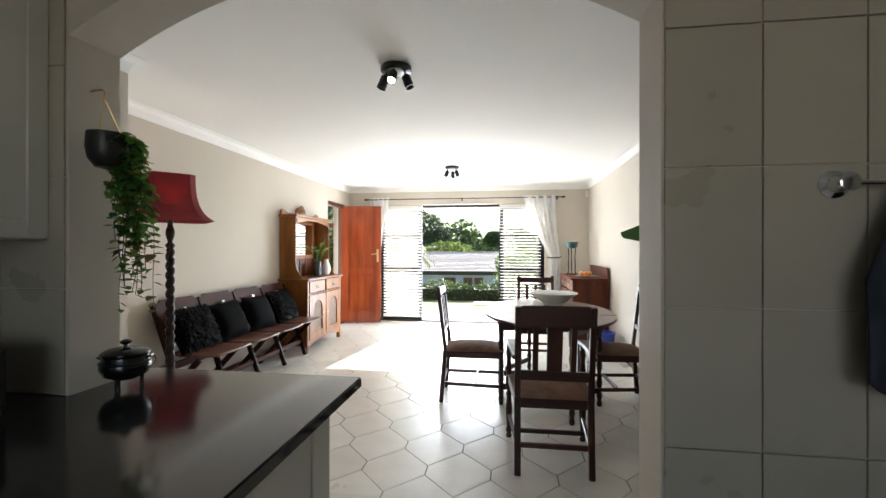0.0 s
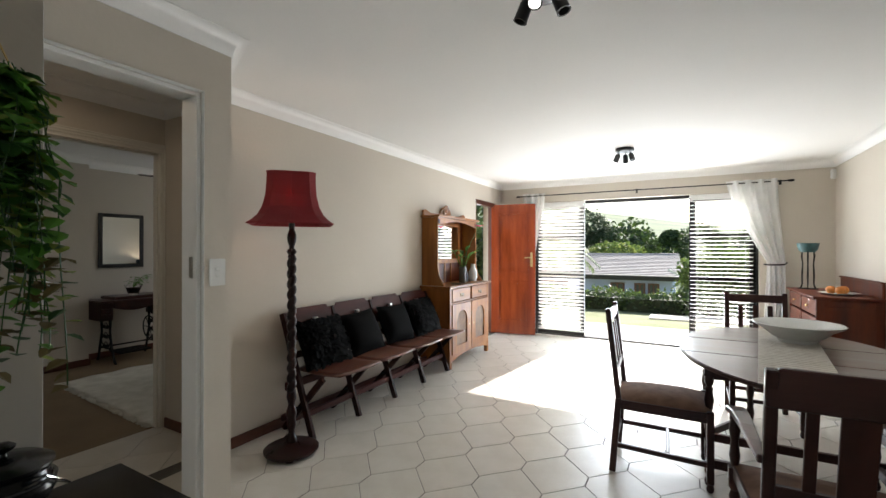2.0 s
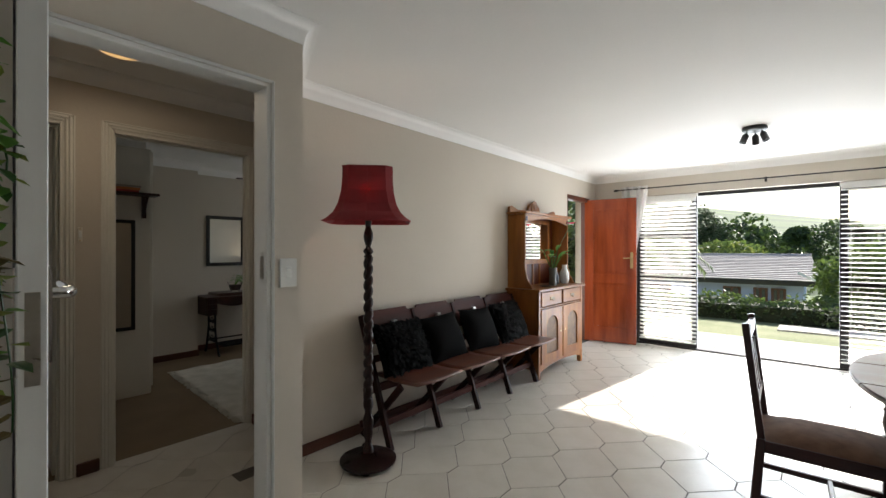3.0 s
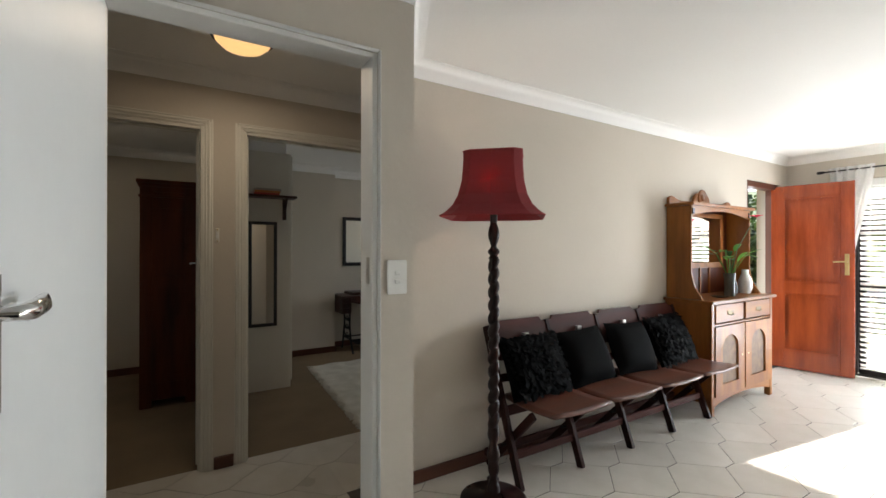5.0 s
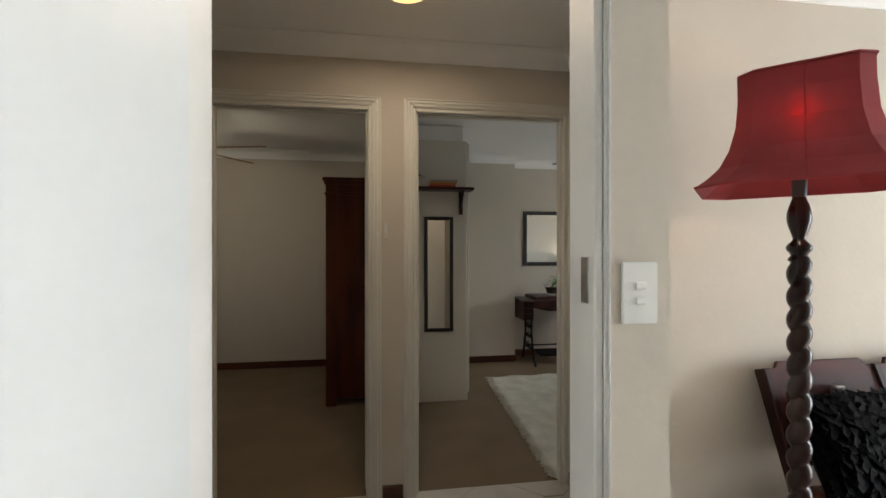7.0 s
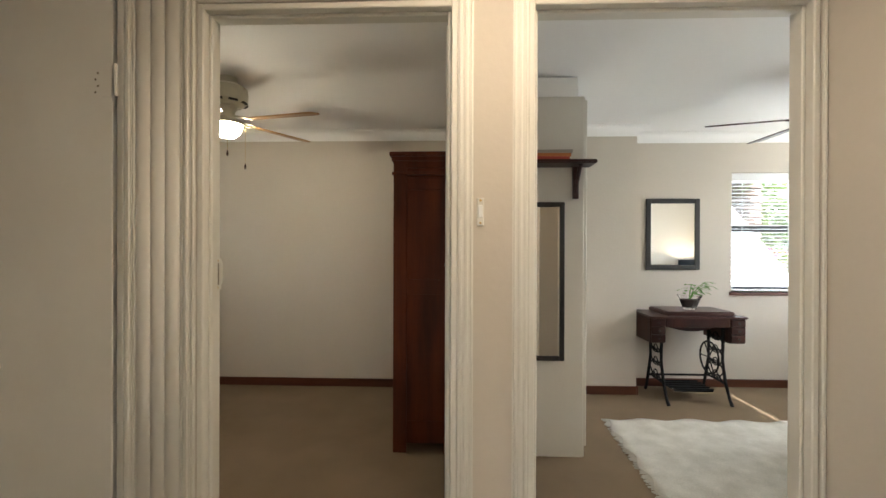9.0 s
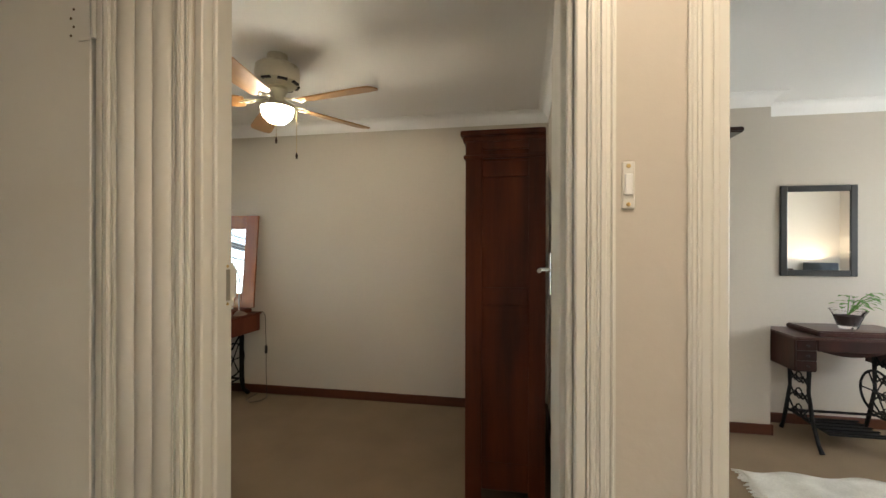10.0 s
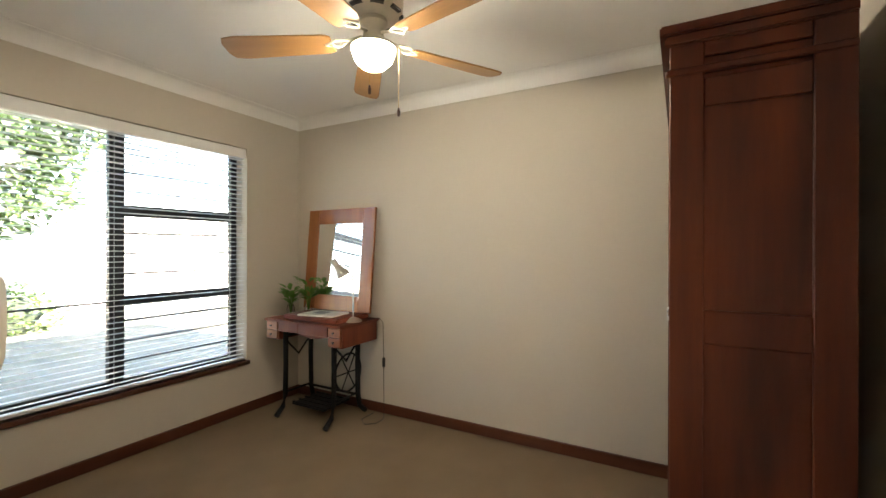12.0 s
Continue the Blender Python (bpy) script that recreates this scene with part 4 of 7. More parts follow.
def leaf_blade(m, base, direction, length, width, droop=0.3, n=5, fold=0.15):
    """One leaf: a folded tapered blade."""
    base, d = Vector(base), Vector(direction).normalized()
    s = d.cross(Vector((0, 0, 1)))
    s = s.normalized() if s.length > 0.05 else Vector((1, 0, 0))
    prev = None
    for i in range(n + 1):
        t = i / n
        c = base + d * length * t + Vector((0, 0, -droop * length * t * t))
        w = width * math.sin(math.pi * min(0.97, 0.08 + 0.9 * t)) ** 0.8 / 2
        row = [m.bm.verts.new(c - s * w + Vector((0, 0, w * fold))), m.bm.verts.new(c), m.bm.verts.new(c + s * w + Vector((0, 0, w * fold)))]
        if prev:
            m.bm.faces.new((prev[0], prev[1], row[1], row[0]))
            m.bm.faces.new((prev[1], prev[2], row[2], row[1]))
        prev = row
    return m


LEAF = cloth("leaf_green", (0.11, 0.27, 0.04), 0.4, 0.45)
LEAF_DARK = cloth("leaf_dark", (0.04, 0.11, 0.025), 0.35, 0.4)
LEAF_YEL = cloth("leaf_yellow_green", (0.22, 0.29, 0.05), 0.45, 0.5)
LEAF_OLD = cloth("leaf_brownish", (0.16, 0.12, 0.045), 0.35, 0.6)
rnd = random.Random(5)
vase = thing("flower_vase", "glass vase with strelitzia leaves on the sideboard", "vase", at(-2.51, 5.42, 0.918))
part("glass", Mesh().lathe([(0, 0), (0.042, 0), (0.045, 0.01), (0.040, 0.10), (0.050, 0.20), (0.046, 0.20), (0.037, 0.10), (0.038, 0.014), (0, 0.012)], (0, 0, 0), 24), mat("smoked_glass", (0.08, 0.09, 0.08), rough=0.08), vase, "", True)
for k in range(13):
    a = rnd.uniform(0, 6.28)
    lm = Mesh()
    tip = Vector((0.10 * math.cos(a), 0.10 * math.sin(a), 0.30 + rnd.uniform(-0.03, 0.10)))
    lm.rod([(0, 0, 0.15), tip], 0.003, 5)
    leaf_blade(lm, tip, (math.cos(a), math.sin(a), rnd.uniform(0.1, 1.1)), rnd.uniform(0.13, 0.24), rnd.uniform(0.045, 0.07), 0.35)
    part("leaf", lm, rnd.choice((LEAF, LEAF_DARK, LEAF)), vase)
PINK = cloth("pink_flower", (0.80, 0.06, 0.14), 0.3)
fl = Mesh()
for k in range(9):
    a = k * 0.7
    leaf_blade(fl, (0.05, 0.37, 0.70), (math.cos(a), math.sin(a), 0.5), 0.07, 0.04, 0.2, 3)
part("flower_stem", Mesh().rod([(0, 0, 0.15), (0.02, 0.10, 0.42), (0.045, 0.28, 0.62), (0.05, 0.37, 0.70)], 0.004, 6), LEAF_DARK, vase)
part("flower_head", fl, PINK, vase, "pink flower head")
fig = thing("figurine_bird", "small dark carved bird figurine on the sideboard", "figurine", at(-2.60, 5.66, 0.918))
part("body", Mesh().lathe([(0, 0), (0.045, 0.0), (0.05, 0.03), (0.045, 0.09), (0.025, 0.14), (0.028, 0.165), (0.018, 0.185), (0, 0.19)], (0, 0, 0), 16, None, 1.0, 0.7), BLACK, fig, "", True)
egg = thing("white_jar", "white ceramic jar on the sideboard", "jar", at(-2.56, 5.82, 0.918))
part("jar", Mesh().lathe([(0, 0), (0.04, 0), (0.06, 0.05), (0.055, 0.12), (0.03, 0.18), (0.028, 0.22), (0.0, 0.22)], (0, 0, 0), 18), CERAMIC, egg, "", True)
dish = thing("flat_dish", "small dark dish on the sideboard", "dish", at(-2.50, 5.24, 0.918))
part("dish", Mesh().lathe([(0, 0), (0.05, 0), (0.075, 0.012), (0.07, 0.012), (0.045, 0.005), (0, 0.005)], (0, 0, 0), 20), BLACK, dish, "", True)


def front_door():
    fr = tagged(thing("door_frame_front", "dark reddish wooden frame of the front door", "door frame"), kind="structure")
    x0, x1 = LX0 - 0.12, LX0 - 0.015
    for b in ((x0, x1, 6.36, 6.42, 0, 2.06), (x0, x1, 7.08, 7.14, 0, 2.06), (x0, x1, 6.42, 7.08, 2.0, 2.06)):
        part("jamb", Mesh().box(*b).bevel(0.004), FRAMEWOOD, fr)
    th = thing("front_door", "open panelled reddish wooden front door with brass handle", "door", at(LX0 - 0.055, 7.075, 0.012, 0))
    th.matrix_world = at(LX0 - 0.055, 7.075, 0.012, math.degrees(math.atan2(7.185 - 7.075, -2.15 - (LX0 - 0.055))))
    W, H, T = 0.69, 2.02, 0.04
    # x along the leaf, its room face towards -y
    stiles = ((0, 0.11, 0, H), (W - 0.11, W, 0, H), (0.11, W - 0.11, 0, 0.20), (0.11, W - 0.11, 0.83, 0.96), (0.11, W - 0.11, 1.88, H))
    for a, b, c, d in stiles:
        part("rail" if b - a > 0.2 else "stile", Mesh().box(a, b, -T / 2, T / 2, c, d).bevel(0.003), DOORWOOD, th)
    for z0, z1 in ((0.20, 0.83), (0.96, 1.88)):
        part("panel", Mesh().box(0.11, W - 0.11, -0.004, 0.004, z0, z1).box(0.155, W - 0.155, -0.013, 0.013, z0 + 0.045, z1 - 0.045).bevel(0.008, 2), DOORWOOD, th)
        bd = Mesh()
        for s in (-1, 1):
            y = s * 0.017
            bd.beam((0.11, y, z0 + 0.008), (W - 0.11, y, z0 + 0.008), 0.022, 0.018).beam((0.11, y, z1 - 0.008), (W - 0.11, y, z1 - 0.008), 0.022, 0.018)
            bd.beam((0.118, y, z0), (0.118, y, z1), 0.02, 0.016, (0, 1, 0)).beam((W - 0.118, y, z0), (W - 0.118, y, z1), 0.02, 0.016, (0, 1, 0))
        part("beading", bd, DOORWOOD, th)
    for s in (-1, 1):
        hp = part("handle_plate", Mesh().box(W - 0.075, W - 0.04, s * T / 2, s * (T / 2 + 0.006), 1.05, 1.27).bevel(0.003), BRASS, th, "brass handle plate")
        part("handle", Mesh().rod([(W - 0.057, s * T / 2, 1.19), (W - 0.057, s * (T / 2 + 0.045), 1.19), (W - 0.075, s * (T / 2 + 0.05), 1.19), (W - 0.16, s * (T / 2 + 0.045), 1.185)], 0.008, 8), BRASS, hp, "", True)


front_door()


def slider():
    th = tagged(thing("window_1", "bronze aluminium sliding door to the patio, middle panels slid open", "sliding door"), kind="structure")
    y = 7.45
    part("head_track", Mesh().box(-2.22, 0.66, y - 0.05, y + 0.05, 2.02, 2.06).bevel(0.003), ALU, th)
    part("sill_track", Mesh().box(-2.22, 0.66, y - 0.05, y + 0.05, 0.0, 0.022).bevel(0.003), ALU, th)
    for x in (-2.215, 0.655):
        part("side_frame", Mesh().box(x - 0.02 if x > 0 else x, x if x > 0 else x + 0.02, y - 0.05, y + 0.05, 0.022, 2.02), ALU, th)
    for k, (x0, x1, yy) in enumerate(((-2.19, -1.49, y + 0.02), (-2.17, -1.465, y - 0.025), (-0.07, 0.635, y + 0.02), (-0.10, 0.61, y - 0.025))):
        p = part("sliding_panel", Mesh().box(x0, x0 + 0.045, yy - 0.018, yy + 0.018, 0.025, 2.018).box(x1 - 0.045, x1, yy - 0.018, yy + 0.018, 0.025, 2.018).box(x0 + 0.045, x1 - 0.045, yy - 0.018, yy + 0.018, 0.025, 0.095).box(x0 + 0.045, x1 - 0.045, yy - 0.018, yy + 0.018, 0.92, 0.965).box(x0 + 0.045, x1 - 0.045, yy - 0.018, yy + 0.018, 1.97, 2.018).box(x0 + 0.045, x1 - 0.045, yy - 0.016, yy + 0.016, 1.50, 1.53), ALU, th)
        g = part("pane", Mesh().box(x0 + 0.045, x1 - 0.045, yy - 0.003, yy + 0.003, 0.095, 1.97), GLASS, p)
        g.visible_shadow = False
    for x0, x1, tilt in ((-2.16, -1.47, -42), (-0.09, 0.60, -12)):
        bl = thing("venetian_blind", "white venetian blind hanging on a sliding door panel", "blind", at(0, y - 0.075))
        part("headrail", Mesh().box(x0, x1, -0.018, 0.018, 1.985, 2.015).bevel(0.002), BLIND, bl)
        part("bottom_rail", Mesh().box(x0, x1, -0.016, 0.016, 0.085, 0.10).bevel(0.002), BLIND, bl)
        slat = None
        n = 36
        for i in range(n):
            z = 0.125 + (1.97 - 0.125) * i / (n - 1)
            if slat is None:
                sm = Mesh().grid(1, 4, lambda u, v: ((x0 + (x1 - x0) * u), (v - 0.5) * 0.046, 0.005 * (1 - ((v - 0.5) * 2) ** 2)))
                slat = part("slat", sm, BLIND, bl)
                slat.matrix_basis = pose(0, 0, z, tilt)
            else:
                o = slat.copy()
                scene.collection.objects.link(o)
                o.parent = bl
                o.matrix_basis = pose(0, 0, z, tilt)
        for x in (x0 + 0.08, x1 - 0.08):
            part("cord", Mesh().box(x - 0.001, x + 0.001, -0.001, 0.001, 0.09, 1.99), BLIND, bl)
    part("pelmet", Mesh().box(-2.22, -1.45, y - 0.10, y - 0.055, 2.015, 2.055).bevel(0.003), BLIND, th)
    part("pelmet", Mesh().box(-0.10, 0.66, y - 0.10, y - 0.055, 2.015, 2.055).bevel(0.003), BLIND, th)


slider()

rod = thing("curtain_rod", "thin black iron curtain rod on brackets", "curtain rod", at(0, 0))
part("pole", Mesh().rod([(-2.42, 7.235, 2.155), (0.93, 7.235, 2.155)], 0.008, 10), IRON, rod, "", True)
for x in (-2.44, 0.95):
    part("finial", Mesh().rod([(x - 0.03, 7.235, 2.155), (x, 7.235, 2.155), (x + 0.03, 7.235, 2.155)], [0.012, 0.016, 0.012], 10), IRON, rod, "", True)
for x in (-2.32, -0.74, 0.86):
    part("bracket", Mesh().box(x - 0.006, x + 0.006, 7.235, LY1, 2.149, 2.155).box(x - 0.012, x + 0.012, LY1 - 0.004, LY1, 2.12, 2.18), IRON, rod)


def curtain(name, x_top, x_low, tie, label):
    th = thing(name, label, "curtain", at(0, 0))
    m = Mesh()
    (a0, a1), (b0, b1) = x_top, x_low

    def f(u, v):
        z = 2.19 - 2.13 * v
        if tie:
            k = min(1.0, v / 0.48) ** 1.3 if v < 0.48 else 1.0 - 0.25 * (v - 0.48)
            left = a0 + (b0 - a0) * k
            right = a1 + (b1 - a1) * (k if v < 0.48 else 1)
        else:
            left, right = a0 + (b0 - a0) * v, a1 + (b1 - a1) * min(1, v / 0.42)
        x = left + (right - left) * u
        amp = 0.035 * (1 - 0.6 * (tie and abs(v - 0.48) < 0.06))
        if not tie:
            amp = 0.018
        return (x, 7.235 + (0 if tie else 0.045 * min(1, v / 0.06)) + amp * math.sin(u * math.pi * 2 * 4.0 + 0.6 * math.sin(v * 5)) - 0.004, z)

    m.grid(64, 40, f)
    part("cloth", m, CURTAIN, th, "", True)
    for i in range(6):
        u = (i + 0.5) / 6
        x = a0 + (a1 - a0) * u
        part("eyelet", Mesh().rod([(x - 0.002 + 0.0, 7.235 + 0.022 * math.cos(t), 2.155 + 0.022 * math.sin(t)) for t in [k * 0.6283 for k in range(11)]], 0.003, 5), NICKEL, th)
    if tie:
        part("tieback", Mesh().rod([(b1 + 0.02, 7.29, 1.17), (b1 - 0.02, 7.20, 1.15), (b0 + 0.02, 7.185, 1.145), (b0 - 0.03, 7.23, 1.15)], 0.010, 8), BLACK, th)


curtain("curtain", (0.30, 0.82), (0.72, 0.90), True, "white translucent eyelet curtain held by a dark tieback")
curtain("curtain", (-2.37, -2.01), (-2.36, -2.18), False, "white translucent eyelet curtain hanging beside the front door")

al = thing("alarm_sensor", "white alarm sensor high in the room corner", "alarm sensor", Matrix.Translation((LX1 - 0.045, LY1 - 0.045, 2.20)) @ pose(0, 0, 0, 0, 0, 45))
part("housing", Mesh().box(-0.03, 0.03, -0.035, 0.0, -0.055, 0.055).bevel(0.008, 2), PLASTIC, al)


def spot_light(x, y, turns, lit):
    th = thing("spot_cluster", "black ceiling spotlight with three small heads" + (", one lit" if lit else ""), "ceiling light", at(x, y, TOP))
    part("plate", Mesh().lathe([(0.088, 0), (0.092, -0.006), (0.092, -0.028), (0.080, -0.036), (0, -0.036)], (0, 0, 0), 36), BLACK, th, "", True)
    for k, a in enumerate(turns):
        a = radians(a)
        c = Vector((0.055 * math.cos(a), 0.055 * math.sin(a), -0.045))
        d = Vector((math.cos(a) * (0.35 if k else 0.6), math.sin(a) * (0.35 if k else 0.6), -0.9)).normalized()
        mm = Matrix.Translation(c + d * 0.01) @ d.to_track_quat("Z", "Y").to_matrix().to_4x4()
        hd = part("head", Mesh().lathe([(0, 0), (0.014, 0.0), (0.026, 0.014), (0.027, 0.075), (0.029, 0.085), (0.023, 0.085), (0.021, 0.060), (0, 0.058)], (0, 0, 0), 18, mm), BLACK, th, "", True)
        part("lens", Mesh().lathe([(0.021, 0.061), (0, 0.066)], (0, 0, 0), 14, mm), BULBLIT if lit and k == 0 else CHROME, hd, "lit lamp" if lit and k == 0 else "")
        part("joint", Mesh().rod([(c.x, c.y, -0.030), c + d * 0.012], 0.006, 8), BLACK, th)


BULBLIT = plain("lit_bulb", (1, 1, 1), 0.5, emit=18, emit_c=(1, 0.97, 0.9))
spot_light(-0.65, 2.45, (270, 195, 350), True)
spot_light(-0.70, 5.58, (90, 200, 340), False)

sw = thing("light_switch", "white double rocker light switch on the wall by the door", "light switch", Matrix.Translation((-2.14, 2.041, 1.214)))
part("plate", Mesh().box(0, 0.007, -0.042, 0.042, -0.066, 0.066).bevel(0.003, 2), PLASTIC, sw)
for z in (0.016, -0.016):
    part("rocker", Mesh().box(0.007, 0.011, -0.012, 0.012, z - 0.008, z + 0.008).bevel(0.002), PLASTIC, sw)


def passage_door():
    th = thing("passage_door", "white painted flush interior door standing open with chrome handles", "door", at(-2.128, 1.130, 0.008, -1.0))
    W = 0.81
    part("leaf", Mesh().box(0, W, -0.02, 0.02, 0, 2.02).bevel(0.002), LEAF_PAINT, th)
    part("latch_plate", Mesh().box(W, W + 0.001, -0.010, 0.010, 1.08, 1.24), NICKEL, th)
    for s in (-1, 1):
        hp = part("handle_plate", Mesh().box(W - 0.046, W - 0.014, s * 0.02, s * 0.027, 1.11, 1.285).bevel(0.004, 2), CHROME, th, "chrome handle plate")
        part("handle", Mesh().rod([(W - 0.030, s * 0.025, 1.235), (W - 0.030, s * 0.045, 1.235), (W - 0.040, s * 0.052, 1.235), (W - 0.08, s * 0.054, 1.238), (W - 0.125, s * 0.048, 1.246)], [0.010, 0.010, 0.012, 0.012, 0.006], 10), CHROME, hp, "", True)
    for z in (0.22, 1.80):
        part("hinge", Mesh().rod([(-0.004, -0.020, z), (-0.004, -0.020, z + 0.09)], 0.006, 8), CHROME, th)


passage_door()
ck = structure("striker_plate", Mesh().box(-2.195, -2.165, 1.937, 1.9395, 1.19, 1.29), NICKEL, "metal striker plate in the passage frame")


def chest():
    th = thing("small_sideboard", "reddish dark wooden side cabinet with raised back", "cabinet", at(LX1 - 0.02, 6.40, 0, 90))
    # x along the wall, -y towards the room is now west: local -y... front faces local +y
    W, D, H = 1.12, 0.46, 0.90
    m = Mesh().box(-W / 2, -W / 2 + 0.02, 0, D, 0.08, H - 0.02).box(W / 2 - 0.02, W / 2, 0, D, 0.08, H - 0.02).box(-W / 2 + 0.02, W / 2 - 0.02, 0, D - 0.02, 0.08, 0.10).box(-W / 2 + 0.02, W / 2 - 0.02, 0, 0.015, 0.10, H - 0.02)
    part("carcass", m, WARD_Z, th)
    for s in (-1, 1):
        for b in ((0.0, 0.06, 0.08, H - 0.03), (D - 0.06, D, 0.08, H - 0.03)):
            part("side_stile", Mesh().box(s * W / 2 - 0.006 if s < 0 else W / 2, -W / 2 if s < 0 else W / 2 + 0.006, b[0], b[1], b[2], b[3]).bevel(0.002), WARD_Z, th)
        part("side_rail", Mesh().box(-W / 2 - 0.006 if s < 0 else W / 2, -W / 2 if s < 0 else W / 2 + 0.006, 0.06, D - 0.06, H - 0.09, H - 0.03).bevel(0.002), WARD_Z, th)
    part("top", Mesh().box(-W / 2 - 0.03, W / 2 + 0.03, 0, D + 0.03, H - 0.02, H).bevel(0.005, 2), REDWOOD_Y, th)
    part("back_rail", Mesh().box(-W / 2 - 0.01, W / 2 + 0.01, 0, 0.022, H, H + 0.13).bevel(0.005), WARD_Z, th)
    part("back_rail_cap", Mesh().box(-W / 2 - 0.015, W / 2 + 0.015, 0, 0.035, H + 0.13, H + 0.145).bevel(0.003), WARD_Z, th)
    for i, (x0, x1, z0, z1) in enumerate(((-0.535, -0.005, 0.72, 0.86), (0.005, 0.535, 0.72, 0.86), (-0.535, -0.005, 0.12, 0.70), (0.005, 0.535, 0.12, 0.70))):
        p = part("drawer" if i < 2 else "door", Mesh().box(x0, x1, D - 0.02, D, z0, z1).bevel(0.003), REDWOOD_Z, th)
        if i > 1:
            part("panel_bead", Mesh().box(x0 + 0.05, x1 - 0.05, D, D + 0.004, z0 + 0.05, z1 - 0.05).bevel(0.002), REDWOOD_Z, p)
        part("knob", Mesh().lathe([(0.005, 0), (0.006, 0.012), (0.013, 0.018), (0, 0.026)], (0, 0, 0), 12, Matrix.Translation(((x0 + x1) / 2 if i < 2 else (x1 - 0.03 if i == 2 else x0 + 0.03), D, (z0 + z1) / 2)) @ pose(0, 0, 0, -90)), BRASS, p, "", True)
    for sx in (-1, 1):
        for y in (0.03, D - 0.03):
            part("foot", Mesh().box(sx * (W / 2 - 0.03) - 0.025, sx * (W / 2 - 0.03) + 0.025, y - 0.025, y + 0.025, 0, 0.08).bevel(0.005), WARD_Z, th)


chest()
pl = thing("fruit_plate", "white plate with three oranges on the side cabinet", "plate", at(1.12, 6.15, 0.90))
part("plate", Mesh().lathe([(0, 0), (0.09, 0), (0.16, 0.02), (0.155, 0.022), (0.085, 0.006), (0, 0.006)], (0, 0, 0), 28), CERAMIC, pl, "", True)
ORANGE = mat("orange_peel", (0.62, 0.24, 0.04), (0.52, 0.17, 0.03), 9, 0.45, bump=0.001, bscale=150)
for k, (x, y) in enumerate(((-0.05, 0.03), (0.045, 0.04), (0.0, -0.05))):
    o = thing("orange", "ripe orange lying on the white plate", "fruit", at(1.12 + x, 6.15 + y, 0.907), "oranges on the plate")
    part("fruit", Mesh().lathe([(0, 0), (0.02, 0.003), (0.036, 0.018), (0.041, 0.038), (0.036, 0.058), (0.02, 0.072), (0, 0.074)], (0, 0, 0), 16), ORANGE, o, "", True)
TEAL = mat("teal_glaze", (0.045, 0.14, 0.145), (0.02, 0.06, 0.065), 14, 0.35)
hold = thing("pedestal_bowl", "teal glazed bowl on tall twisted metal legs on the side cabinet", "decorative stand", at(1.02, 6.80, 0.90))
part("bowl", Mesh().lathe([(0, 0.40), (0.06, 0.40), (0.085, 0.43), (0.095, 0.48), (0.10, 0.50), (0.092, 0.50), (0.08, 0.44), (0, 0.42)], (0, 0, 0), 24), TEAL, hold, "", True)
for a in (0.3, 2.4, 4.5):
    x, y = math.cos(a), math.sin(a)
    part("leg", Mesh().rod([(0.075 * x, 0.075 * y, 0), (0.055 * x, 0.055 * y, 0.05), (0.058 * x, 0.058 * y, 0.15), (0.052 * x, 0.052 * y, 0.28), (0.062 * x, 0.062 * y, 0.36), (0.055 * x, 0.055 * y, 0.41)], [0.010, 0.006, 0.009, 0.006, 0.009, 0.006], 8), IRON, hold, "", True)
part("base", Mesh().lathe([(0, 0), (0.09, 0), (0.09, 0.008), (0, 0.012)], (0, 0, 0), 20), IRON, hold)
bin_ = thing("blue_bin", "blue plastic basket on the floor by the wall", "basket", at(1.16, 5.35, 0))
part("tub", Mesh().lathe([(0, 0.0), (0.12, 0.0), (0.15, 0.28), (0.158, 0.28), (0.158, 0.29), (0.145, 0.29), (0.115, 0.01), (0, 0.01)], (0, 0, 0), 24), mat("blue_plastic", (0.03, 0.07, 0.42), (0.03, 0.06, 0.34), 5, 0.4), bin_, "", True)

pot = thing("leafy_pot_plant", "tall pot plant with big drooping green leaves standing in the alcove", "pot plant", at(1.02, 1.62, 0))
part("pot", Mesh().lathe([(0, 0), (0.12, 0), (0.16, 0.30), (0.17, 0.31), (0.17, 0.34), (0.15, 0.34), (0.14, 0.28), (0, 0.28)], (0, 0, 0), 24), BLACK, pot, "", True)
for k, (dx, dy, z, L, w, dr) in enumerate(((-0.93, -0.33, 1.34, 0.64, 0.17, 0.03), (-0.75, 0.25, 1.20, 0.42, 0.12, 0.25), (0.5, 0.8, 1.4, 0.5, 0.12, 0.2), (0.8, -0.1, 1.3, 0.5, 0.12, 0.3), (0.1, 0.9, 1.1, 0.5, 0.12, 0.35))):
    lm = Mesh()
    leaf_blade(lm, (dx * 0.06, dy * 0.06, z - 0.02), (dx, dy, 0.05), L, w, dr, 9, 0.25)
    bmesh.ops.rotate(lm.bm, verts=lm.bm.verts[:], cent=(dx * 0.06, dy * 0.06, z - 0.02), matrix=Matrix.Rotation(radians((-48, 20, 0, 0, 0)[k]), 3, Vector((dx, dy, 0))))
    lm.rod([(0, 0, 0.28), (dx * 0.02, dy * 0.02, z * 0.6), (dx * 0.06, dy * 0.06, z - 0.02)], 0.008, 6)
    part("leaf", lm, LEAF_DARK, pot, "", True)


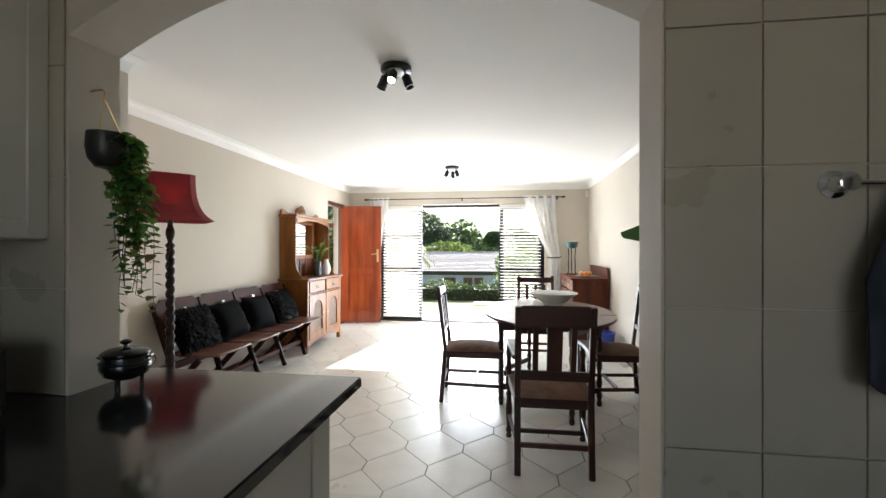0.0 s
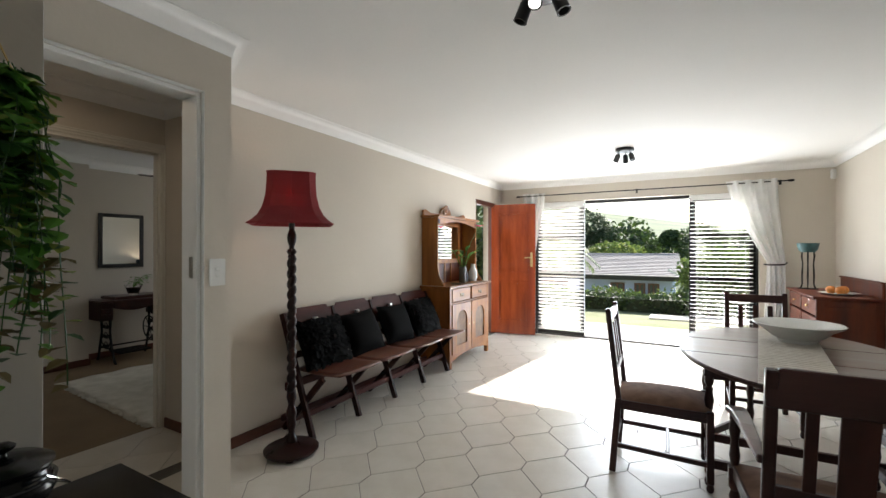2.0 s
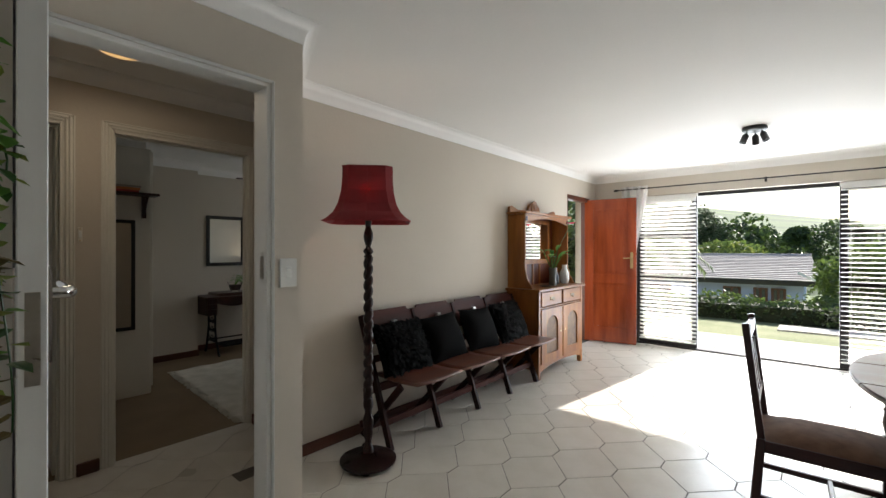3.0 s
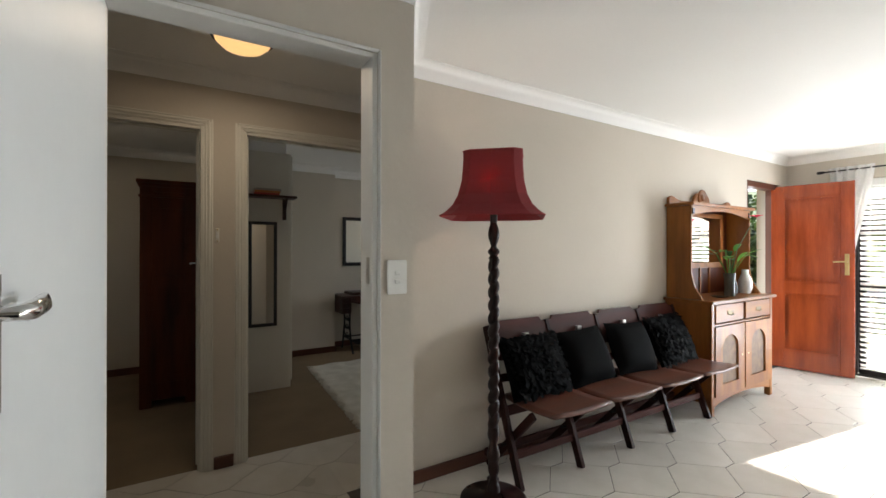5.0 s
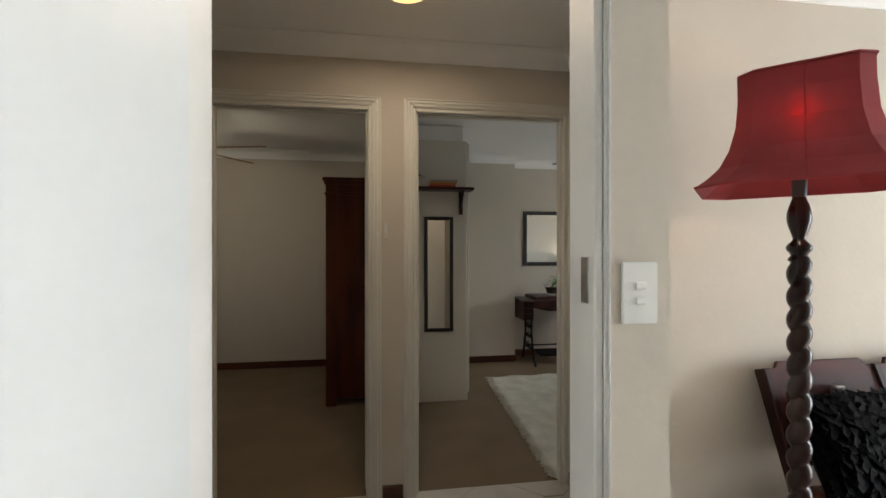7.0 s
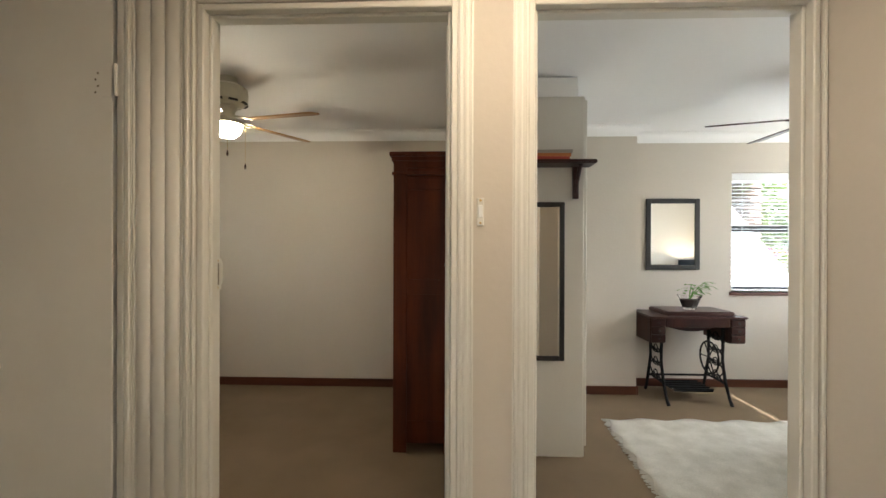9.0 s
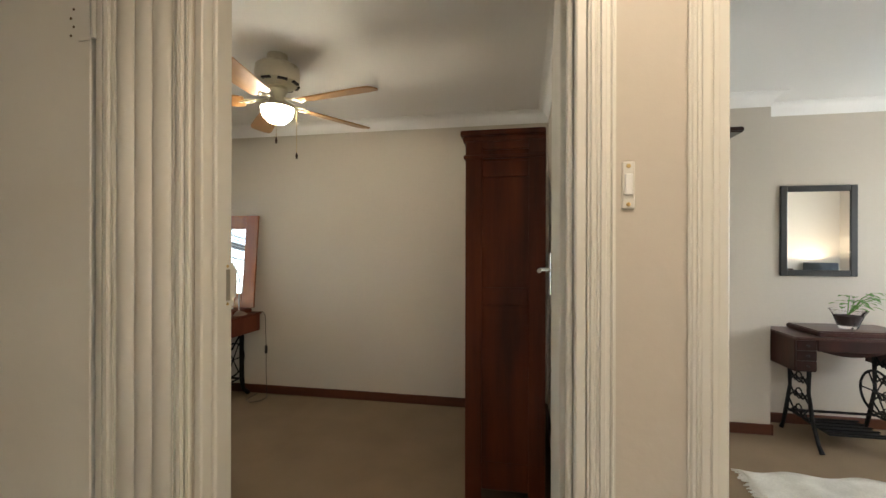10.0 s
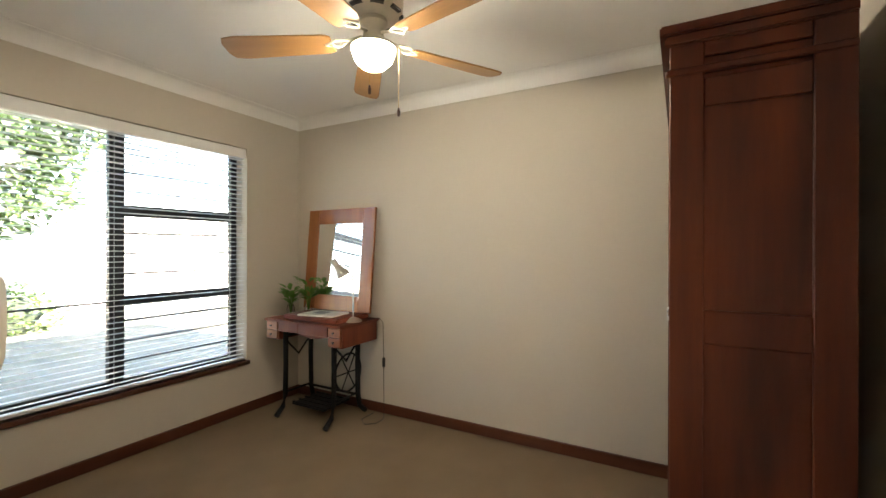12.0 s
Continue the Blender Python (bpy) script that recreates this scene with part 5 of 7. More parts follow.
# ---- kitchen ----
k = tagged(thing("kitchen_cabinet", "cream melamine floor cabinet under the black granite counter", "cabinet", at(0, 0)))
part("carcass", Mesh().box(-1.55, -0.50, -0.9, 1.08, 0.08, 0.865), MELAMINE, k)
part("plinth", Mesh().box(-1.55, -0.55, -0.9, 1.05, 0, 0.08), MELAMINE, k)
part("end_post", Mesh().box(-0.50, -0.482, 0.985, 1.085, 0.0, 0.865).bevel(0.003), MELAMINE, k)
for y0, y1 in ((0.50, 0.97), (0.01, 0.48), (-0.48, -0.01)):
    part("door", Mesh().box(-0.50, -0.482, y0, y1, 0.10, 0.85).bevel(0.003), MELAMINE, k)
wt = Mesh().prism([(-1.55, -0.9), (-0.43, -0.9), (-0.43, 1.20), (-1.138, 1.20), (-1.138, 0.928), (-1.55, 0.928)], 0.868, 0.90)
tagged(part("worktop", wt.bevel(0.004, 2), GRANITE), "polished black granite worktop on the kitchen cabinet", "worktop")
wc = thing("wall_cupboard", "cream wall cupboard with framed doors above the worktop", "cupboard", at(0, 0))
part("carcass", Mesh().box(-1.55, -1.215, -0.5, 0.928, 1.31, 2.25), MELAMINE, wc)
for y0, y1 in ((0.46, 0.922), (-0.02, 0.45), (-0.5, -0.03)):
    d = part("door", Mesh().box(-1.214, -1.203, y0, y1, 1.312, 2.248).bevel(0.002), MELAMINE, wc)
    part("door_frame", Mesh().box(-1.203, -1.197, y0, y0 + 0.05, 1.312, 2.248).box(-1.203, -1.197, y1 - 0.05, y1, 1.312, 2.248).box(-1.203, -1.197, y0 + 0.05, y1 - 0.05, 1.312, 1.362).box(-1.203, -1.197, y0 + 0.05, y1 - 0.05, 2.198, 2.248).bevel(0.002), MELAMINE, d)
tb = thing("black_toaster", "black rectangular toaster standing on the granite worktop", "toaster", at(-1.27, 0.66, 0.90))
part("body", Mesh().box(-0.15, 0.15, -0.12, 0.12, 0.008, 0.17).bevel(0.015, 3), BLACK, tb, "", True)
part("slot", Mesh().box(-0.11, 0.11, -0.05, -0.025, 0.1705, 0.172).box(-0.11, 0.11, 0.025, 0.05, 0.1705, 0.172), IRON, tb)
for x in (-0.12, 0.12):
    for y in (-0.09, 0.09):
        part("foot", Mesh().lathe([(0.012, 0), (0.012, 0.009)], (x, y, 0), 10), BLACK, tb)

pj = thing("cast_iron_pot", "small black three-legged cast iron pot with lid on the worktop", "pot", at(-1.046, 1.004, 0.90, 20) @ Matrix.Diagonal((0.82, 0.82, 0.92, 1)))
part("body", Mesh().lathe([(0, 0.028), (0.035, 0.030), (0.062, 0.042), (0.074, 0.062), (0.0745, 0.074), (0.068, 0.088), (0.066, 0.098), (0.070, 0.100), (0.071, 0.104), (0.060, 0.104), (0.060, 0.09), (0, 0.05)], (0, 0, 0), 32), CASTIRON, pj, "", True)
part("rim_band", Mesh().lathe([(0.0735, 0.078), (0.0765, 0.081), (0.0735, 0.084)], (0, 0, 0), 32), CASTIRON, pj, "", True)
ld = part("lid", Mesh().lathe([(0.072, 0.105), (0.072, 0.109), (0.055, 0.118), (0.02, 0.124), (0, 0.124)], (0, 0, 0), 32), CASTIRON, pj, "", True)
part("knob", Mesh().lathe([(0.007, 0.122), (0.006, 0.130), (0.016, 0.136), (0.018, 0.141), (0.010, 0.146), (0, 0.147)], (0, 0, 0), 16), CASTIRON, ld, "", True)
for i in range(3):
    a = 0.5 + i * 2.094
    part("leg", Mesh().lathe([(0.008, 0), (0.006, 0.01), (0.007, 0.03), (0.010, 0.045)], (0.045 * math.cos(a), 0.045 * math.sin(a), 0), 10), CASTIRON, pj, "", True)
part("bail", Mesh().rod([(0.080 * math.cos(t), 0.086 * math.sin(t) + 0.012, 0.094 - 0.055 * math.sin(t)) for t in [math.pi * k_ / 12 for k_ in range(13)]], 0.0022, 6), CHROME, pj, "wire carrying bail folded down", True)
for s in (-1, 1):
    part("ear", Mesh().rod([(s * 0.066, -0.014, 0.090), (s * 0.080, -0.010, 0.096), (s * 0.080, 0.010, 0.096), (s * 0.066, 0.014, 0.090)], 0.003, 6), CASTIRON, pj, "", True)

hp = thing("hanging_plant", "trailing green ivy in a small dark bowl hung from a hook", "hanging plant", at(AX0, 0.99, 0))
part("hook", Mesh().rod([(0, 0, 1.725), (0.035, 0, 1.728), (0.045, 0, 1.72), (0.04, 0, 1.705)], 0.003, 6), BRASS, hp)
for dy in (-0.035, 0.035):
    part("cord", Mesh().rod([(0.04, 0, 1.71), (0.066, dy, 1.60)], 0.0015, 5), BRASS, hp)
part("bowl", Mesh().lathe([(0, 1.505), (0.026, 1.508), (0.040, 1.53), (0.045, 1.56), (0.043, 1.60), (0.039, 1.60), (0.038, 1.56), (0, 1.55)], (0.070, -0.015, 0), 24, None, 1.12, 1.12), BLACK, hp, "", True)
rnd = random.Random(11)
mats_l = (LEAF, LEAF_YEL, LEAF_DARK, LEAF_OLD)


def heart(m, base, d, up, size):
    base, d = Vector(base), Vector(d).normalized()
    s = d.cross(Vector(up)).normalized()
    n = s.cross(d)
    pts = [(0, 0, 0), (0.18, 0.42, 0.05), (0.55, 0.40, 0.06), (1.0, 0.0, -0.08)]
    r = [m.bm.verts.new(base + d * a * size + s * b * size + n * c * size) for a, b, c in pts]
    l = [m.bm.verts.new(base + d * a * size - s * b * size + n * c * size) for a, b, c in pts[1:3]]
    m.bm.faces.new((r[0], r[1], r[2], r[3]))
    m.bm.faces.new((r[0], r[3], l[1], l[0]))


vines = [Mesh(), Mesh(), Mesh(), Mesh()]
stems = Mesh()
for kx in range(27):
    a = rnd.uniform(0, 6.28)
    p = Vector((0.098 + 0.028 * math.cos(a), 0.0 + 0.026 * math.sin(a), 1.60))
    out = Vector((0.025 * rnd.uniform(-0.8, 1.2), 0.02 + 0.03 * rnd.uniform(-0.8, 1.0), 0))
    L = rnd.uniform(0.12, 0.38) if kx > 7 else rnd.uniform(0.40, 0.50)
    pts = []
    n = int(L / 0.022) + 2
    for i in range(n + 1):
        t = i / n
        q = p + out * min(1, t * 3.0) + Vector((0.008 * math.sin(kx + t * 9), 0.008 * math.cos(kx * 2 + t * 7), 0.015 * math.sin(min(1, t * 4) * math.pi) - L * t))
        q.x = max(q.x, 0.012)
        pts.append(q)
    stems.rod(pts, 0.0011, 4)
    for i, q in enumerate(pts[1:]):
        t = (i + 1) / n
        for s in range(2 if t < 0.75 else 1):
            az = rnd.uniform(0, 6.28)
            d = (math.cos(az), math.sin(az), rnd.uniform(-0.9, 0.2))
            sz = rnd.uniform(0.026, 0.042) * (1 - 0.25 * t)
            low = q.z < 1.32
            pick = rnd.choice((0, 0, 0, 2, 1)) if not low else rnd.choice((0, 1, 3, 2, 3))
            heart(vines[pick], q, d, (0.1, 0.2, 1), sz)
for v_, m_, l_ in zip(vines, mats_l, ("bright green trailing leaves", "yellow-green trailing leaves", "dark green trailing leaves", "faded brownish leaves at the vine ends")):
    tagged(part("leaves", v_, m_, hp, l_), kind="stuff")
tagged(part("stem", stems, LEAF_DARK, hp), kind="stuff")

tr = thing("towel_ring", "chrome towel rail on the tiled kitchen wall", "towel rail", at(0.655, 0.93, 1.418))
part("rosette", Mesh().lathe([(0.028, 0), (0.028, 0.008), (0.018, 0.014), (0.014, 0.04), (0.018, 0.05), (0, 0.056)], (0, 0, 0), 20, pose(0, -0.004, 0, 90)), CHROME, tr, "", True)
part("rail", Mesh().rod([(0, -0.045, 0), (0.25, -0.045, -0.004)], 0.005, 8), CHROME, tr, "", True)
tw = thing("kitchen_towel", "grey-blue cotton towel hanging from the kitchen rail", "towel", at(0.79, 0.885, 1.412))
tm = Mesh()


def tf(u, v):
    x = -0.13 * (0.35 + 0.65 * min(1, v * 2.0)) + 0.26 * u * (0.5 + 0.5 * min(1, v * 2))
    return (x, -0.012 - 0.020 * math.sin(u * 11 + v * 2) * min(1, v * 4) - 0.012 * v, 0.004 - (0.375 + 0.04 * math.sin(u * 4)) * v)


tm.grid(20, 20, tf)
tp = part("cloth", tm, TOWEL, tw, "", True)
md = tp.modifiers.new("thickness", "SOLIDIFY")
md.thickness = 0.006

# ---- hall ----
hl = thing("hall_lamp", "domed amber glass ceiling lamp with black rim, lit", "ceiling light", at(-2.96, 1.59, TOP))
AMBER = plain("amber_glass_lit", (0.9, 0.6, 0.25), 0.4, emit=0.42, emit_c=(1.0, 0.60, 0.24))
g = part("glass_dome", Mesh().lathe([(0, -0.085), (0.05, -0.080), (0.095, -0.063), (0.125, -0.035), (0.132, -0.015)], (0, 0, 0), 28), AMBER, hl, "amber glass dome, lit", True)
g.visible_shadow = False
part("rim", Mesh().lathe([(0.128, -0.022), (0.145, -0.020), (0.147, -0.006), (0.13, 0)], (0, 0, 0), 32), BLACK, hl, "", True)

cd = thing("closet_door", "cream painted flush door, closed, with white hinge", "door", at(HX0 - 0.004, 0.378, 0.01))
part("leaf", Mesh().box(-0.035, 0, -0.775, -0.013, 0, 2.065).bevel(0.002), CREAM, cd)
for z in (0.24, 1.755):
    part("hinge", Mesh().box(0, 0.003, -0.045, -0.013, z, z + 0.10).rod([(0.006, 0.004, z), (0.006, 0.004, z + 0.10)], 0.006, 8), CREAM, cd)
for dy, dz in ((-0.060, 0.075), (-0.068, 0.055), (-0.060, 0.035), (-0.068, 0.015)):
    part("hinge_screw", Mesh().lathe([(0.0035, 0), (0.0025, 0.001), (0, 0.001)], (0, 0, 0), 8, Matrix.Translation((0.0005, dy, 1.755 + dz)) @ pose(0, 0, 0, 0, 90)), AGED, cd)
rs = thing("hall_switch", "white narrow architrave light switch with brass screws", "light switch", at(HX0, 1.516, 1.405))
part("plate", Mesh().box(0, 0.005, -0.011, 0.011, -0.042, 0.042).bevel(0.002), CREAM, rs)
part("rocker", Mesh().box(0.005, 0.010, -0.007, 0.007, -0.018, 0.020).bevel(0.002), PLASTIC, rs)
for z in (-0.034, 0.034):
    part("screw", Mesh().lathe([(0.004, 0), (0.003, 0.002)], (0, 0, 0), 10, Matrix.Translation((0.005, 0, z)) @ pose(0, 0, 0, 0, 90)), BRASS, rs)
lip = [(HX0 - 0.098, 1.172), (HX0 - 0.110, 1.176), (HX0 - 0.113, 1.188), (HX0 - 0.114, 1.205), (HX0 - 0.114, 1.225), (HX0 - 0.113, 1.240), (HX0 - 0.108, 1.249), (HX0 - 0.098, 1.252)]
sm_ = Mesh().box(HX0 - 0.066, HX0 - 0.058, 0.6585, 0.6605, 1.155, 1.258).box(HX0 - 0.098, HX0 - 0.088, 0.6585, 0.6605, 1.155, 1.258).box(HX0 - 0.088, HX0 - 0.066, 0.6585, 0.6605, 1.155, 1.170).box(HX0 - 0.088, HX0 - 0.066, 0.6585, 0.6605, 1.243, 1.258)
lo_, hi_ = [sm_.bm.verts.new((x, 0.6585 - (0.006 if x < HX0 - 0.1 else 0), z)) for x, z in lip], [sm_.bm.verts.new((x, 0.661 - (0.004 if x < HX0 - 0.1 else 0), z)) for x, z in lip]
sm_.bm.faces.new(lo_), sm_.bm.faces.new(hi_[::-1])
for q_ in range(len(lip)):
    sm_.bm.faces.new((lo_[q_], lo_[(q_ + 1) % len(lip)], hi_[(q_ + 1) % len(lip)], hi_[q_]))
structure("striker_bedroom", sm_, CREAM, "metal striker plate with chipped paint")
# no hole is cut; this thin sheet's colour gives the recess its shade
structure("striker_recess", Mesh().box(HX0 - 0.0879, HX0 - 0.0661, 0.6581, 0.6588, 1.1702, 1.2428), RECESS, "flat sheet coloured as the shade in the frame's latch recess")
scr = Mesh()
for z in (1.163, 1.2505):
    scr.lathe([(0.004, 0), (0.003, 0.0015), (0, 0.0018)], (0, 0, 0), 10, Matrix.Translation((HX0 - 0.077, 0.6605, z)) @ pose(0, 0, 0, -90))
structure("striker_screw", scr, BRASS, "brass screws of the striker plate")

bd = thing("bedroom_door", "cream painted flush bedroom door, open against the wall", "door", at(HX0 - 0.095, 1.425, 0.01, 177.6))
WD = 0.80
part("leaf", Mesh().box(0, WD, -0.018, 0.018, 0, 2.01).bevel(0.002), CREAM, bd)
for s in (-1, 1):
    q = part("handle_plate", Mesh().box(WD - 0.065, WD - 0.037, s * 0.018, s * 0.024, 1.11, 1.27).bevel(0.003), CHROME, bd, "chrome handle plate")
    part("handle", Mesh().rod([(WD - 0.051, s * 0.02, 1.205), (WD - 0.051, s * 0.065, 1.205), (WD - 0.06, s * 0.068, 1.205), (WD - 0.15, s * 0.062, 1.205)], 0.008, 8), CHROME, q, "", True)


# ---- first bedroom ----
def ceiling_fan(x, y, first, blade_mat, body, label, lit, pitch=12):
    th = thing("ceiling_fan", label, "ceiling fan", at(x, y, TOP))
    part("canopy", Mesh().lathe([(0.055, 0), (0.060, -0.045), (0.10, -0.055), (0.118, -0.07), (0.122, -0.11), (0.118, -0.155), (0.095, -0.175), (0.06, -0.182), (0, -0.182)], (0, 0, 0), 36), body, th, "", True)
    slots = Mesh()
    for i in range(8):
        a = i * math.pi / 4
        slots.box(0.098, 0.1185, -0.026, 0.026, -0.168, -0.158, pose(0, 0, 0, 0, 0, math.degrees(a)))
    part("vent_slot", slots, BLACK, th)
    part("hub", Mesh().lathe([(0.055, -0.181), (0.058, -0.20), (0.045, -0.215), (0.040, -0.24), (0.05, -0.27), (0.085, -0.29), (0.092, -0.30), (0, -0.30)], (0, 0, 0), 28), body, th, "", True)
    for i in range(5):
        r = pose(0, 0, -0.268, 0, 0, first + 72 * i)
        arm = part("blade_arm", Mesh().rod([(0.05, 0, 0.02), (0.10, 0.0, 0.008), (0.15, 0.028, -0.004), (0.20, 0.0, -0.008)], 0.006, 6).rod([(0.10, 0.0, 0.008), (0.15, -0.028, -0.004), (0.20, 0.0, -0.008)], 0.006, 6), body, th, "", True)
        arm.matrix_basis = r
        pts = [(0.17, -0.045), (0.20, -0.055), (0.57, -0.068), (0.62, -0.06), (0.635, -0.03), (0.635, 0.03), (0.62, 0.06), (0.57, 0.068), (0.20, 0.055), (0.17, 0.045)]
        bl = part("blade", Mesh().prism(pts, -0.005, 0.003).bevel(0.0015), blade_mat, th)
        bl.matrix_basis = r @ pose(0, 0, -0.004, pitch)
    gl = part("globe", Mesh().lathe([(0.088, -0.30), (0.088, -0.315), (0.075, -0.35), (0.045, -0.378), (0, -0.388)], (0, 0, 0), 28), GLOBE if lit else CERAMIC, th, "frosted glass globe, lit" if lit else "frosted glass globe", True)
    gl.visible_shadow = False
    for dx, dy, L in ((0.075, 0.04, 0.19), (-0.05, 0.09, 0.25)):
        part("pull_chain", Mesh().rod([(dx, dy, -0.29), (dx, dy, -0.29 - L)], 0.0012, 5), BRASS, th)
        part("chain_knob", Mesh().lathe([(0.003, 0), (0.007, -0.02), (0.005, -0.035), (0, -0.037)], (dx, dy, -0.29 - L), 10), DARK_Z, th, "", True)
    return th


GLOBE = plain("frosted_globe_lit", (1, 0.95, 0.85), 0.4, emit=7, emit_c=(1.0, 0.90, 0.70))
CREAMM = mat("cream_enamel", (0.60, 0.57, 0.46), (0.54, 0.51, 0.41), 8, 0.3)
ceiling_fan(-4.93, -0.03, 6, BLADE, CREAMM, "cream ceiling fan with five oak blades and lit globe", True)


def sewing_table(m, label, top, front, labelled=3, y_wid=0.77, plain_legs=False, drawer_mat=None):
    """A treadle sewing table: x along its length, front towards local -y."""
    th = thing("treadle_sewing_table", label, "sewing table", m)
    W, D, H = y_wid, 0.43, 0.735
    part("top", Mesh().box(-W / 2, W / 2, -D / 2, D / 2, H - 0.018, H).bevel(0.006, 2), top, th)
    part("lid", Mesh().box(-W * 0.30, W * 0.40, -D / 2 + 0.05, D / 2 - 0.03, H, H + 0.035).bevel(0.008, 2), top, th)
    part("front_panel", Mesh().box(-W / 2 + 0.14, W / 2 - 0.14, -D / 2 + 0.02, -D / 2 + 0.035, H - 0.09, H - 0.018).bevel(0.003), front, th)
    belly = Mesh()
    for i in range(10):
        a, b = i / 10, (i + 1) / 10
        g = lambda t: H - 0.09 - 0.05 * math.sin(math.pi * t)
        x0, x1 = -W / 2 + 0.15 + (W - 0.30) * a, -W / 2 + 0.15 + (W - 0.30) * b
        belly.prism([(x0, g(a)), (x1, g(b)), (x1, H - 0.02), (x0, H - 0.02)], -0.05, 0.12, pose(0, 0.02, 0, 90) @ Matrix.Translation((0, 0, 0)))
    part("machine_case", belly, front, th)
    n = labelled
    for s in (-1, 1):
        x0, x1 = (s * W / 2 - s * 0.01, s * W / 2 - s * 0.135)
        x0, x1 = min(x0, x1), max(x0, x1)
        hgt = 0.065 * n + 0.01
        part("drawer_case", Mesh().box(x0, x1, -D / 2 + 0.03, D / 2 - 0.02, H - 0.018 - hgt, H - 0.018).bevel(0.003), front, th)
        for i in range(n):
            z1 = H - 0.022 - 0.065 * i
            d = part("drawer", Mesh().box(x0 + 0.006, x1 - 0.006, -D / 2 + 0.014, -D / 2 + 0.031, z1 - 0.06, z1).bevel(0.003), drawer_mat or front, th)
            part("knob", Mesh().lathe([(0.004, 0), (0.005, 0.010), (0.009, 0.014), (0, 0.02)], (0, 0, 0), 10, Matrix.Translation(((x0 + x1) / 2, -D / 2 + 0.014, z1 - 0.03)) @ pose(0, 0, 0, 90)), BLACK, d, "", True)
    # cast iron stand
    for s in (-1, 1):
        x = s * (W / 2 - 0.14)
        st = Mesh()
        zt = H - 0.02
        if plain_legs:
            for sy in (-1, 1):
                st.rod([(x, sy * 0.13, zt), (x, sy * 0.125, 0.40), (x, sy * 0.13, 0.16), (x, sy * 0.15, 0.07), (x, sy * 0.215, 0.012)], [0.022, 0.019, 0.020, 0.017, 0.020], 8)
            st.rod([(x, -0.13, 0.60), (x, 0.13, 0.60)], 0.012, 6)
            st.rod([(x, -0.12, 0.56), (x, 0.0, 0.44), (x, 0.12, 0.56)], 0.009, 6)
        else:
            st.rod([(x, -0.11, zt), (x, -0.10, 0.35), (x, -0.14, 0.18), (x, -0.20, 0.05), (x, -0.235, 0.012)], [0.016, 0.011, 0.014, 0.012, 0.015], 8)
            st.rod([(x, 0.11, zt), (x, 0.10, 0.35), (x, 0.14, 0.18), (x, 0.18, 0.05), (x, 0.20, 0.012)], [0.016, 0.011, 0.014, 0.012, 0.015], 8)
            for a in range(4):
                z0 = 0.16 + a * 0.11
                st.rod([(x, -0.11, z0), (x, -0.04, z0 + 0.06), (x, 0.04, z0 + 0.02), (x, 0.11, z0 + 0.09)], 0.006, 6)
                st.rod([(x, 0.11, z0), (x, 0.04, z0 + 0.055), (x, -0.04, z0 + 0.02), (x, -0.11, z0 + 0.09)], 0.006, 6)
                st.rod([(x, 0.035 * math.cos(t), z0 + 0.05 + 0.035 * math.sin(t)) for t in [q * 0.7854 for q in range(9)]], 0.005, 6)
        st.rod([(x, -0.14, 0.17), (x, 0.14, 0.17)], 0.008, 6)
        part("iron_side", st, IRON, th, "scrolled cast iron side frame", True)
    part("cross_brace", Mesh().rod([(-W / 2 + 0.14, 0.10, 0.17), (W / 2 - 0.14, 0.10, 0.17)], 0.010, 6), IRON, th, "", True)
    td = Mesh().box(-0.16, 0.16, -0.14, 0.14, 0.095, 0.108)
    tp = part("treadle", td.bevel(0.002), IRON, th)
    for i in range(5):
        part("treadle_bar", Mesh().box(-0.17, 0.17, -0.13 + i * 0.06, -0.115 + i * 0.06, 0.1085, 0.116), IRON, tp)
    wh = Mesh()
    c = Vector((W / 2 - 0.165, 0.05, 0.34))
    wh.rod([c + Vector((0, 0.14 * math.cos(t), 0.14 * math.sin(t))) for t in [q * 0.2618 for q in range(25)]], 0.008, 6)
    for i in range(6):
        t = i * 1.047
        wh.rod([c, c + Vector((0, 0.14 * math.cos(t), 0.14 * math.sin(t)))], 0.005, 5)
    part("flywheel", wh, IRON, th, "", True)
    return th


sewing_table(at(-5.935, -1.315, 0, 90), "reddish wooden treadle sewing table with drawers on a black iron stand", REDWOOD_Y, REDWOOD_Z, 2, 0.77, True, DRAWERWOOD)

mr = thing("leaning_mirror", "mirror in broad orange wooden frame leaning on the wall", "mirror", Matrix.Translation((-6.09, -1.33, 0.772)) @ pose(0, 0, 0, 0, -5.0, -1.0))
MW, MH, FB = 0.355, 0.815, 0.12
for nm, b in (("frame_side", (-MW, -MW + FB, 0, MH)), ("frame_side", (MW - FB, MW, 0, MH)), ("frame_rail", (-MW + FB, MW - FB, 0, FB)), ("frame_rail", (-MW + FB, MW - FB, MH - FB, MH))):
    part(nm, Mesh().box(-0.022, 0.0, b[0], b[1], b[2], b[3]).bevel(0.004), ORANGE_Z, mr)
part("mirror_pane", Mesh().box(-0.015, -0.006, -MW + FB, MW - FB, FB, MH - FB), MIRROR, mr)

